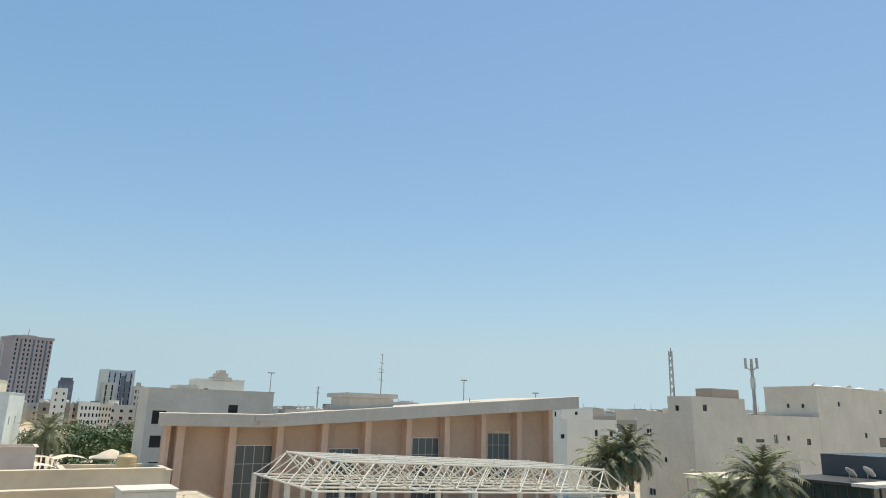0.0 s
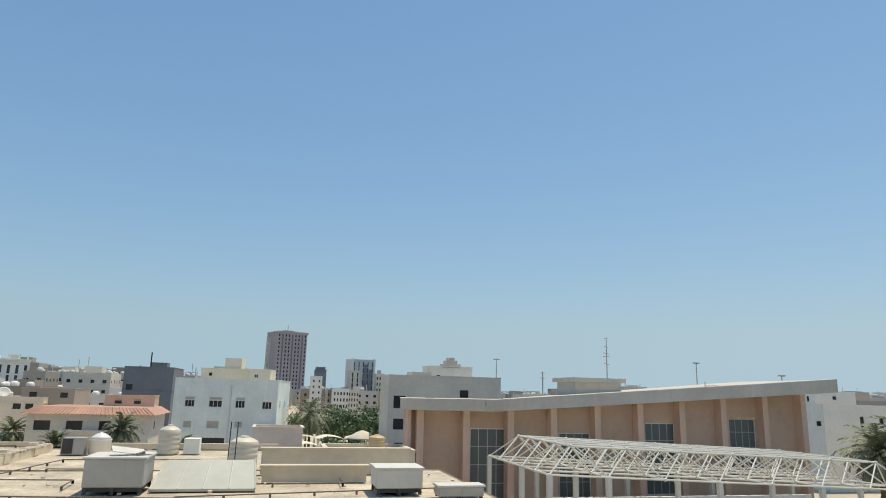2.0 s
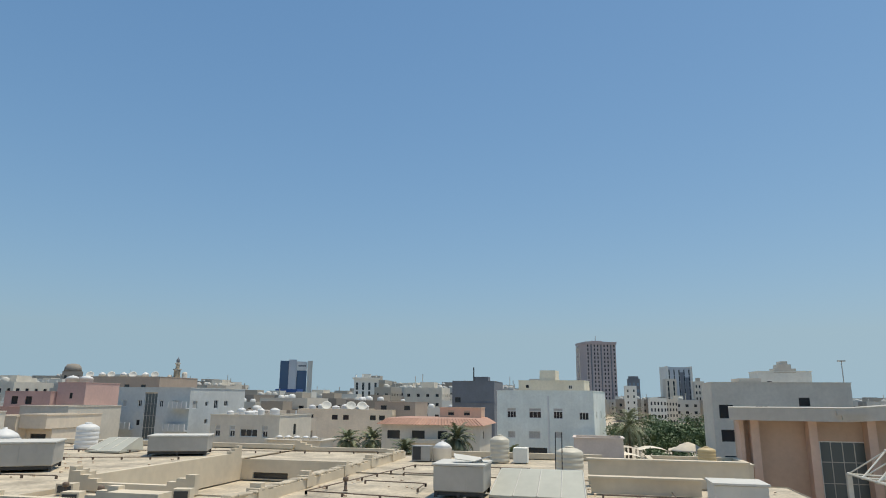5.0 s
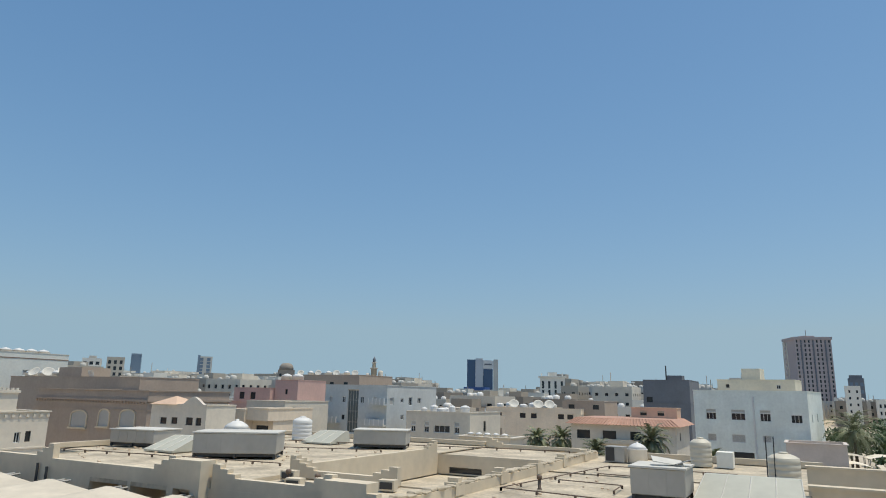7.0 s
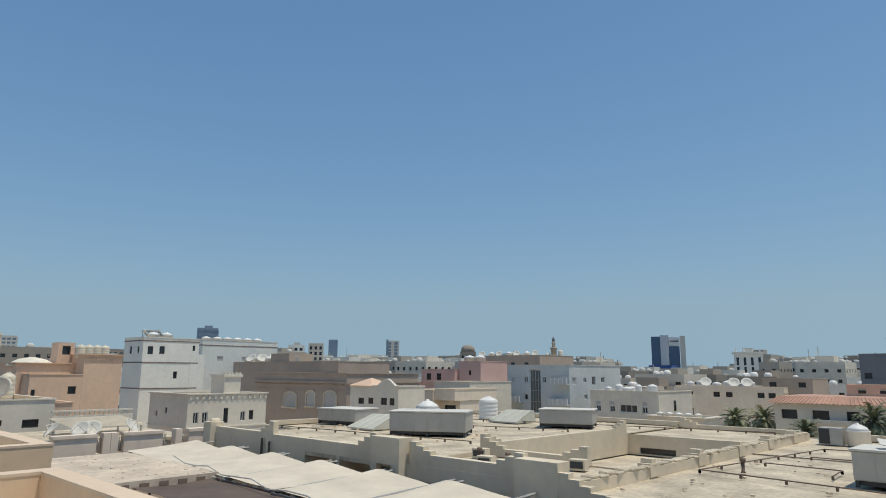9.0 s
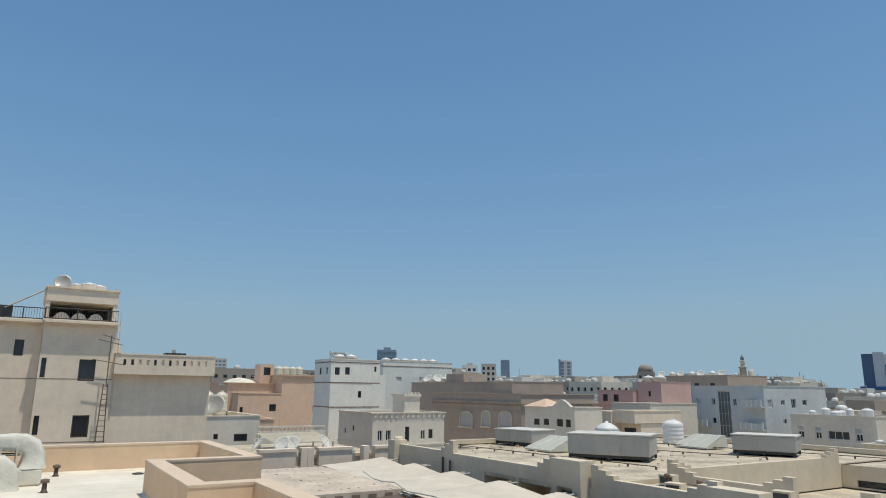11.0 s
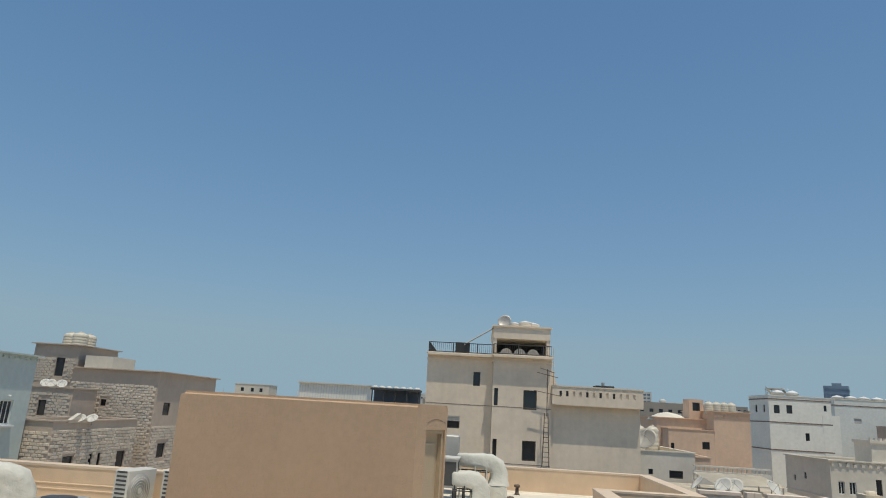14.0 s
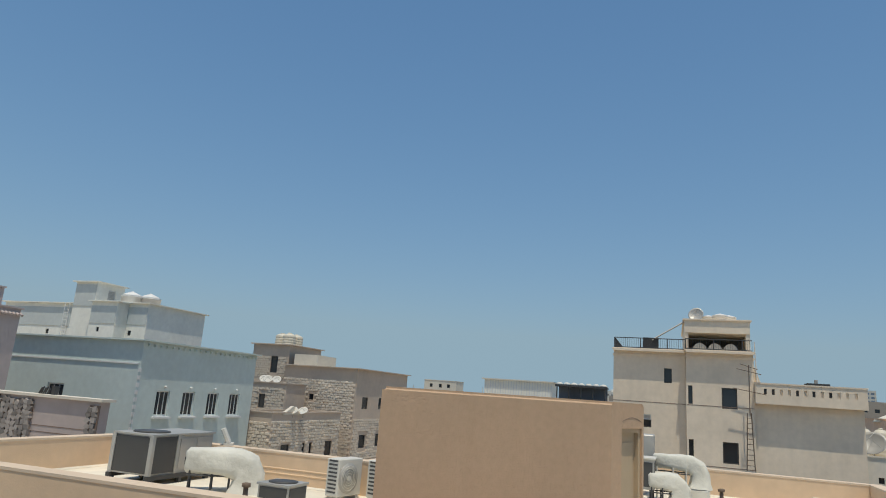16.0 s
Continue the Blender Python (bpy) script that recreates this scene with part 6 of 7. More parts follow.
part("base", B(-0.1, 0.1, -0.1, 0.5, -7.3, 0.0), METAL_GREY, lt)
ac = thing("roof_cooler", "dark rooftop cooler on the wing roof", "air conditioner", (-49.5, 8.6, 11.6))
part("body", B(-0.6, 0.6, -0.6, 0.7, 0.0, 1.25), METAL_DARK, ac)
part("vent", tube(bmesh.new(), (0, 0, 1.25), (0, 0, 1.5), 0.12), METAL_GREY, ac)
part("pipe_rack", tube(bmesh.new(), (0.4, -3.2, 0.95), (0.4, -0.5, 0.85), 0.06), METAL_DARK, ac)

# blue-grey house with four barred windows
h22 = house("blue-grey house with four barred windows", -39, -28.7, -36.7, -26.9, 12.2, BLUE_WALL,
            [("N", 2.0, 8.95, 1.05, 1.35, "four"), ("N", 4.1, 8.95, 1.05, 1.35, "four"), ("N", 6.3, 8.95, 1.05, 1.35, "four"), ("N", 8.45, 8.95, 1.05, 1.35, "four"), ("E", 4.1, 9.25, 1.2, 0.8, "four")],
            parapet=0.3, cap=0.25, sills=True)
for k in range(22):
    part("corbel", B(-5.05 + k * 0.47, -4.98 + k * 0.47, 4.9, 5.03, 11.95, 12.08), BLUE_WALL, h22)
for k in range(14):
    part("quoin", B(5.1, 5.2, 4.82, 4.96, 5.6 + 0.38 * k, 5.82 + 0.38 * k), FRAME_WHITE, h22)
for u in (2.0, 4.1, 6.3, 8.45):
    part("wall_lamp", lathe(bmesh.new(), [(0.05, 0), (0.1, 0.06), (0.04, 0.14)], 8, (5.15 - u, 5.0, 9.78)), FRAME_WHITE, h22)
    part("shelf", B(5.15 - u - 0.66, 5.15 - u + 0.66, 4.9, 5.12, 8.14, 8.24), FRAME_WHITE, h22)
part("ledge", B(5.15, 5.21, -4.9, 4.75, 10.95, 11.03), FRAME_WHITE, h22, "thin white ledge line")
# pinkish house behind the terrace wall
PINK_GREY = material("pinkish_grey_wall", (0.52, 0.44, 0.41))
h28 = house("pinkish-grey house with a tiled ledge behind the terrace wall", -24.5, -15.5, -40, -31, 13.2, PINK_GREY, [], parapet=0.3, cap=0.1)
house("", -23.7, -15.5, -40, -31.4, 14.15, PINK_GREY, z0=13.3, parapet=0.2, into=h28)
for k in range(45):
    part("ledge_tile", tube(bmesh.new(), (-4.45 + 0.2 * k, 4.5, 13.0), (-4.45 + 0.2 * k, 4.72, 12.88), 0.07, 8), PINK_GREY, h28)
# white house behind
h23 = house("white house with a stepped roof and round tanks", -49.5, -42.6, -44.0, -40.2, 16.0, WHITE_WALL, [("E", 2.2, 13.6, 0.35, 0.4, "dark")], parapet=0.3, cap=0.25)
house("", -46.5, -41.4, -44.9, -42.2, 15.95, WHITE_WALL, [("E", 1.0, 13.7, 0.3, 0.35, "dark")], z0=9, parapet=0.3, cap=0.25, into=h23)
house("", -44.7, -41.8, -47.4, -45.1, 17.6, WHITE_WALL, [("N", 1.6, 16.5, 0.8, 1.3, "shutter")], z0=9, parapet=0.1, cap=0.25, into=h23)
house("", -49.5, -43.2, -57.0, -47.5, 15.95, WHITE_WALL, [("E", 1.2, 15.2, 0.3, 0.3, "dark"), ("E", 5.6, 13.5, 0.35, 0.4, "dark")], z0=9, parapet=0.3, cap=0.25, into=h23)
# coping shade on the east walls, laid on as grey strips
EAVE_SHADE = material("eave_shade", (0.56, 0.59, 0.57))
for x0, x1, y0, y1, z0, z1 in ((3.46, 3.49, -1.8, 1.85, 14.3, 15.7), (4.66, 4.69, -2.75, -0.15, 14.2, 15.6), (2.86, 2.89, -14.8, -5.5, 14.0, 15.6), (4.26, 4.29, -5.25, -3.05, 15.6, 17.4)):
    part("band", B(x0, x1, y0, y1, z0, z1), EAVE_SHADE, h23, "grey strip standing in for coping shade")
for x, y in ((-43.3, -42.8), (-44.4, -41.9), (-45.6, -43.0)):
    dome_tank((x, y, 15.75), 1.7, 1.35)
lad = thing("roof_ladder", "white metal ladder against a wall", "ladder", (-42.9, -49.3, 12.6))
b = bmesh.new()
for y in (-0.25, 0.25):
    tube(b, (0, y, 0), (0, y, 3.4), 0.03, 4)
for i in range(11):
    tube(b, (0, -0.25, 0.3 * i + 0.1), (0, 0.25, 0.3 * i + 0.1), 0.02, 4)
part("ladder", b, FRAME_WHITE, lad)

# brick-clad house
BT = material("brick_house_plaster", (0.56, 0.46, 0.37))
h24 = house("brown house clad in pale split bricks", -62.8, -51.5, -32.5, -25.4, 12.1, BT,
            [("N", 2.0, 9.3, 1.2, 1.0, "dark"), ("N", 5.4, 9.3, 1.2, 1.0, "dark"), ("N", 2.05, 6.1, 1.3, 1.1, "dark"), ("N", 5.5, 6.1, 1.5, 1.1, "dark"), ("E", 1.15, 9.4, 0.7, 0.8, "dark"), ("E", 2.9, 9.55, 0.45, 0.5, "dark")], parapet=0.3, cap=0.28)
house("", -59.3, -53.5, -37.4, -33.5, 13.95, BT, [("E", 2.4, 12.15, 0.75, 1.5, "dark")], parapet=0.2, cap=0.25, into=h24)
house("", -57, -53.5, -32.9, -30.5, 13.2, GREY_WALL, z0=11.7, parapet=0, into=h24)
h25 = house("low brick-clad house with a small gable", -49.2, -39.4, -28.4, -25.4, 8.5, BT, [("N", 2.05, 5.9, 1.1, 1.0, "dark"), ("N", 4.5, 5.8, 0.4, 1.2, "dark"), ("N", 5.5, 5.8, 0.4, 1.2, "dark"), ("N", 8.2, 5.8, 1.1, 1.2, "dark")], parapet=0.3, cap=0.08)
house("", -50.6, -47.6, -33.2, -29.7, 10.45, BT, [("E", 1.3, 9.0, 0.6, 1.1, "dark")], parapet=0.2, cap=0.1, into=h25)
b = bmesh.new()
for s, d in ((1.3, 1), (1.56, -1)):
    b.faces.new([b.verts.new(p) for p in ((3.7, s, 8.4), (1.15, s, 8.4), (2.4, s, 8.98))][::d])
quad(b, [(3.7, 1.3, 8.4), (2.4, 1.3, 8.98), (2.4, 1.56, 8.98), (3.7, 1.56, 8.4)])
quad(b, [(2.4, 1.3, 8.98), (1.15, 1.3, 8.4), (1.15, 1.56, 8.4), (2.4, 1.56, 8.98)])
part("gable", b, CREAM_WALL, h25)
for i, (x, y) in enumerate(((-57.4, -36.6), (-56.2, -36.2), (-57.2, -35.2), (-55.6, -35.0))):
    water_tank((x, y, 13.8), 1.25, 1.45, PLASTIC_TANK, "beige ribbed water tank on the brick house")
for x, y in ((-48.6, -32.6), (-48.2, -31.9), (-48.4, -31.2)):
    dish((x, y, 10.3), 0.36, 120, 40)
for x, y in ((-42.0, -25.4), (-43.0, -25.2)):
    dish((x, y, 8.2), 0.36, 100, 50, "white satellite dish on the brick house roof")

# pink-grey house with rubble stone piers, close by
h26 = house("pinkish-grey terrace wall with rubble stone piers", -22.1, -21.6, -30.5, -21.9, 9.25, material("pink_grey_wall", (0.50, 0.42, 0.39)), [], parapet=0, name="terrace_wall", category="wall")
for y0, y1 in ((3.85, 4.35), (-1.4, 0.75)):
    pier = part("pier", B(0.25, 0.33, y0, y1, 0, 9.1), BROWN_TRIM, h26, "pier of rough white stones")
part("cap", B(-0.35, 0.4, -4.4, 4.5, 9.25, 9.36), GREY_WALL, h26)
for z in (8.1, 7.85):
    part("groove", B(0.25, 0.262, 0.78, 3.8, z, z + 0.03), BROWN_TRIM, h26)
part("clutter_box", B(-0.1, 0.1, 1.4, 1.6, 9.36, 9.72), METAL_DARK, h26)
for k in range(5):
    part("clutter_pipe", tube(bmesh.new(), (0, 0.6 + 0.12 * k, 9.36), (0, 0.75 + 0.11 * k, 9.62 + 0.05 * (k % 2)), 0.035), METAL_DARK, h26)

# sheds and pergola beyond
sh = house("white corrugated metal shed on a far roof", -93, -89, -24.6, -15.4, 13.0, WHITE_WALL, parapet=0, name="shed", category="shed")
for k in range(26):
    part("rib", B(2.0, 2.06, -4.5 + 0.36 * k, -4.42 + 0.36 * k, 11, 12.95), FRAME_WHITE, sh)
part("roof_sheet", B(-2.3, 2.3, -4.9, 4.9, 13.0, 13.15), METAL_WHITE, sh)
pg = thing("pergola", "dark pergola with a scalloped white roof", "pergola", (-76, -9.8, 0))
for y in (-2.6, -1.3, 0, 1.3, 2.6):
    part("post", B(0.85, 1.0, y - 0.06, y + 0.06, 11.0, 12.4), METAL_DARK, pg)
part("base", B(-1, 1, -2.8, 2.8, 0, 11.0), BROWN_WALL, pg)
part("beam", B(-1.1, 1.1, -2.8, 2.8, 12.3, 12.5), METAL_DARK, pg)
part("back", B(-1, -0.9, -2.7, 2.7, 11, 12.3), DARK_WALL, pg)
for k in range(7):
    part("scallop", lathe(bmesh.new(), [(0.42, 0), (0.36, 0.16), (0.15, 0.28)], 10, (0.3, -2.4 + 0.8 * k, 12.5)), METAL_WHITE, pg)
fb = house("pale far rooftop room", -108, -104, -39, -33.5, 12.7, CREAM_WALL, row("E", (1.2, 2.8, 4.2), 11.9, 0.5, 0.6), parapet=0.3)

# ---------------------------------------------------------------- far city
def far_block(x, y, w, d, h, mat, rz=0.0, floors=0, cols=0, label="", name="apartment_building", win=(0.5, 0.45), glass_mat=None, tanks=0, roof_h=0.0, rnd=None, joined=None):
    """A distant building: walls with a grid of recessed windows on the sides that face the city, roof room and tanks."""
    b = bmesh.new() if joined is None else joined
    slot = 0 if joined is None else 2 * far_mats.index(mat)
    home = Matrix() if joined is None else pose(x, y, 0, 0, 0, rz)
    th = None if joined is not None else thing(name, label, "building", (x, y, 0), rz, group="distant buildings")
    for side, turn in SIDES.items():
        W = w if side in "SN" else d
        off = (d if side in "SN" else w) / 2
        m = home @ pose(0, 0, 0, 0, 0, turn)
        n = max(1, round(cols * W / w)) if cols else 0

        def P(u, v, dd=0.0):
            return m @ Vector((u - W / 2, -off + dd, v))
        if not floors or side in "NW":
            quad(b, [P(0, 0), P(W, 0), P(W, h), P(0, h)], slot)
            continue
        fh, cw = h / (floors + 0.35), W / n
        us, vs = [0.0], [0.0]
        for i in range(n):
            us += [cw * (i + 0.5 - win[0] / 2), cw * (i + 0.5 + win[0] / 2)]
        for j in range(floors):
            vs += [fh * (j + 0.5 - win[1] / 2), fh * (j + 0.5 + win[1] / 2)]
        us.append(W)
        vs.append(h)
        for i in range(len(us) - 1):
            for j in range(len(vs) - 1):
                if i % 2 and j % 2:
                    a, c, e, f = us[i], us[i + 1], vs[j], vs[j + 1]
                    quad(b, [P(a, e, 0.3), P(c, e, 0.3), P(c, f, 0.3), P(a, f, 0.3)], slot + 1)
                    quad(b, [P(a, f, 0.3), P(c, f, 0.3), P(c, f), P(a, f)], slot)
                    quad(b, [P(a, e), P(c, e), P(c, e, 0.3), P(a, e, 0.3)], slot)
                    quad(b, [P(a, e), P(a, e, 0.3), P(a, f, 0.3), P(a, f)], slot)
                    quad(b, [P(c, e, 0.3), P(c, e), P(c, f), P(c, f, 0.3)], slot)
                else:
                    quad(b, [P(us[i], vs[j]), P(us[i + 1], vs[j]), P(us[i + 1], vs[j + 1]), P(us[i], vs[j + 1])], slot)
    if joined is not None:
        block(b, -w / 2 + 0.1, w / 2 - 0.1, -d / 2 + 0.1, d / 2 - 0.1, h - 1.0, h - 0.5, slot, home)
        if roof_h:
            block(b, -w * 0.18, w * 0.2, -d * 0.1, d * 0.3, h - 0.6, h + roof_h, slot, home)
        for i in range(rnd.choice((1, 2, 3, 4))):
            o, e = home @ Vector((rnd.uniform(-w * 0.42, w * 0.42), rnd.uniform(-d * 0.45, d * 0.2), h - 0.5)), rnd.uniform(0.7, 1.3)
            lathe(b, [(e, 0), (e, e * 1.2), (e * 0.4, e * 1.6)], 7, o, 2)
        if rnd.random() < 0.3:
            o = home @ Vector((rnd.uniform(-w * 0.4, w * 0.4), 0, h - 0.5))
            tube(b, o, o + Vector((0, 0, rnd.uniform(3, 6))), 0.16, 4, slot=slot)
        return None
    part("wall", b, (mat, glass_mat or PANE), th)
    r = bmesh.new()
    block(r, -w / 2 + 0.1, w / 2 - 0.1, -d / 2 + 0.1, d / 2 - 0.1, h - 1.0, h - 0.5)
    part("roof", r, ROOF_DUST, th)
    if roof_h:
        part("roof_room", B(-w * 0.18, w * 0.2, -d * 0.1, d * 0.3, h - 0.6, h + roof_h), mat, th)
    for i in range(tanks):
        px_, py_ = rnd.uniform(-w * 0.4, w * 0.4), rnd.uniform(-d * 0.45, -d * 0.1)
        s = rnd.uniform(0.7, 1.1)
        part("water_tank", lathe(bmesh.new(), [(s, h - 0.6), (s, h + s * 0.7), (s * 0.5, h + s * 1.1)], 9, (px_, py_, 0)), WHITE_TANK, th, "white roof tank")
    return th


# landmarks
far_block(109, 192, 9.2, 8, 13.9, FAR_PALE, -30, 4, 4, "white flats with balconies behind the hall", win=(0.45, 0.4), roof_h=0.6)
tw = far_block(5.9, 612, 27, 26, 60.0, TOWER_BROWN, 20, 17, 9, "tall brown-mauve tower with vertical window strips", "tower", (0.42, 0.62))
part("crown", B(-14.2, 14.2, -13.7, 13.7, 58.5, 60.6), TOWER_BROWN, tw, "overhanging top band")
for x in (-9.0, 0.0, 9.0):
    part("strip", B(x - 0.5, x + 0.5, -13.3, -12.95, 4, 58), DARK_WALL, tw, "dark vertical window strip")
for y in (-6, 6):
    part("strip", B(13.45, 13.8, y - 0.5, y + 0.5, 4, 58), DARK_WALL, tw, "dark vertical window strip")
part("mast", tube(bmesh.new(), (0, 0, 60), (0, 0, 67), 0.3), METAL_GREY, tw)
part("roof_room", B(-5, 5, -4, 4, 60, 62.2), TOWER_BROWN, tw)
tn = far_block(50.4, 424, 14.5, 14, 30.0, TOWER_GREY, 10, 8, 5, "pale grey office tower with dark glazing", "tower", (0.25, 0.9))
part("fin", B(-7.6, -6.4, -7.6, 7, 0, 30.4), FAR_PALE, tn)
part("fin", B(6.4, 7.6, -7.6, 7, 0, 30.4), FAR_PALE, tn)
part("recess", B(0.5, 2.6, -7.3, -7.05, 4, 27), DARK_WALL, tn, "dark glazed strip")
part("recess", B(3.4, 5.4, -7.3, -7.05, 4, 24), DARK_WALL, tn, "dark glazed strip")
far_block(43.5, 396, 6.0, 7, 22.4, FAR_WALL, 8, 7, 2, "narrow tan tower before a grey one", "tower", (0.3, 0.9))
sl_ = far_block(23.2, 384, 6.4, 7, 22.0, DARK_WALL, 0, 6, 3, "slim dark glass tower with a sloped top", "tower", (0.6, 0.5), TOWER_BLUE)
part("top", B(-2.6, 2.6, -3, 3, 21.5, 23.4), DARK_WALL, sl_)
far_block(18.4, 332, 5.4, 8, 17.2, FAR_PALE, 0, 6, 2, "narrow white block of flats", win=(0.25, 0.4))
far_block(27.6, 302, 6.8, 9, 11.6, FAR_PALE, 0, 4, 5, "white flats with regular windows", win=(0.45, 0.5))
far_block(35.5, 330, 6.5, 9, 11.2, FAR_WALL, 0, 4, 5, "beige flats with regular windows", win=(0.45, 0.5))
far_block(58.5, 395, 5.0, 9, 21.0, FAR_WALL, 0, 6, 3, "narrow beige block of flats", win=(0.45, 0.5), roof_h=2)
bt = far_block(-192, 416, 12, 14, 33.5, TOWER_GREY, 24, 1, 1, "blue-glass office tower between two grey pylons", "tower", (0.8, 0.88), TOWER_BLUE)
NAVY = glass("navy_glass", (0.05, 0.10, 0.19), 0.2)
part("pylon", B(-10.4, -4.8, -7.6, 8.0, 0, 33.8), NAVY, bt, "dark blue glazed flank")
part("pylon", B(-4.8, 0.2, -8.4, 8.0, 0, 34.6), TOWER_GREY, bt)
part("pylon", B(7.2, 10.4, -8.4, 8.0, 0, 34.0), FAR_PALE, bt)
part("glass", B(0.6, 6.8, -7.5, -7.02, 3, 27.5), NAVY, bt, "dark glazed front")
part("sign_panel", B(0.4, 7.0, -7.5, -7.02, 28.0, 33.0), FRAME_WHITE, bt, "white panel with a dark unreadable line")
part("sign_bar", B(1.2, 6.2, -7.6, -7.5, 30.2, 31.2), DARK_WALL, bt)
far_block(-187, 396, 15, 8, 15.4, SIGN_BLUE, 0, 0, 0, "low blue-clad annex of a tower")
bk = far_block(-85.7, 250, 9.4, 9, 17.6, FAR_PALE, 20, 5, 4, "pale flats with tall ribs and roof tanks", win=(0.35, 0.85), roof_h=2.0)
for k in range(4):
    part("roof_post", tube(bmesh.new(), (-4 + 2.6 * k, -3, 17), (-4 + 2.6 * k, -3, 19.2), 0.25), FAR_PALE, bk)
part("roof_slab", B(-5.3, 5.3, -5.2, 5.2, 17.6, 18.1), FAR_PALE, bk)
ga = far_block(-521.5, 472, 13.5, 12, 42.4, FAR_PALE, 48, 12, 2, "tall slab tower with blue glazing", "tower", (0.5, 0.8), TOWER_BLUE)
part("fin", B(-6.9, -4.6, -6.6, 6, 0, 43.5), TOWER_BLUE, ga)
far_block(-561, 424, 9.0, 9, 42.8, TOWER_BLUE, 50, 12, 3, "slender blue glass tower", "tower", (0.7, 0.7), TOWER_BLUE)
far_block(-447, 227, 14, 13, 40.0, TOWER_BLUE, 60, 11, 4, "blue glass office tower", "tower", (0.8, 0.7), TOWER_BLUE, roof_h=2)
far_block(-326, 234, 8.4, 9, 26.6, FAR_WALL, 52, 8, 3, "beige stepped flats with balconies", "tower", (0.5, 0.6))
far_block(-333, 225, 8.8, 9, 25.6, FAR_PALE, 52, 8, 3, "pale flats with an unfinished frame on top", "tower", (0.6, 0.55), roof_h=1.4)
far_block(-584, 138, 9.7, 10, 35.5, FAR_PALE, 72, 12, 3, "pale slab tower with blue bands", "tower", (0.7, 0.5), TOWER_BLUE)
dm = far_block(-266, 302, 9.5, 9, 22.5, FAR_BROWN, 42, 6, 3, "brown tower block with a rounded crown", "tower", (0.4, 0.5))
part("crown", lathe(bmesh.new(), [(4.2, 22.3), (4.0, 24.6), (2.8, 26.2), (1, 26.6)], 12), FAR_BROWN, dm)
mq = thing("minaret", "slender beige minaret with a pointed top", "minaret", (-168.3, 248.8, 0))
for r_, z0, z1 in ((1.9, 0, 17.5), (1.3, 17.5, 21.5), (0.8, 21.5, 24.0)):
    part("shaft", lathe(bmesh.new(), [(r_, z0), (r_, z1 - 0.6), (r_ * 1.3, z1 - 0.5), (r_ * 1.3, z1)], 10), FAR_WALL, mq)
part("finial", lathe(bmesh.new(), [(0.6, 24), (0.75, 25), (0.1, 26.4)], 8), DARK_WALL, mq)
for dx, hh in ((3.0, 19.5), (-2.6, 18.2), (5.2, 17.0)):
    part("turret", lathe(bmesh.new(), [(1.1, 0), (1.1, hh), (0.7, hh + 0.8)], 10, (dx * 0.8, dx * 0.6, 0)), FAR_WALL, mq)

# streets of flats filling the middle and far distance; spots near the built houses and sight lines stay free
rc = random.Random(11)
TAKEN = [(-14, 108, 17), (-28, 170, 14), (-20, 84, 14), (-50, 143, 22), (-38, 72, 12), (-50, 77, 12), (-75, 86, 14), (-100, 133, 20), (-72, 56, 18), (-60, 56, 12), (-52, 46, 10), (-53, 27, 9), (-88, 39, 10),
         (-117, 64, 13), (-79, 23, 12), (-53, 12, 9), (-52, 0, 12), (-34, -32, 12), (-20, -35, 12), (-45, -46, 12), (-57, -30, 14), (20, 86, 16), (68, 48, 16), (88, 50, 20), (70, 76, 12), (25, 54, 26), (2, 100, 12),
         (-91, -20, 12), (-76, -10, 8), (-106, -36, 8)]
far_mats = (FAR_WALL, FAR_PALE, FAR_PALE, FAR_BROWN, CREAM_WALL)
words = {"far_wall": "beige", "far_pale": "pale", "far_brown": "brown", "cream_wall": "cream"}
beyond = bmesh.new()
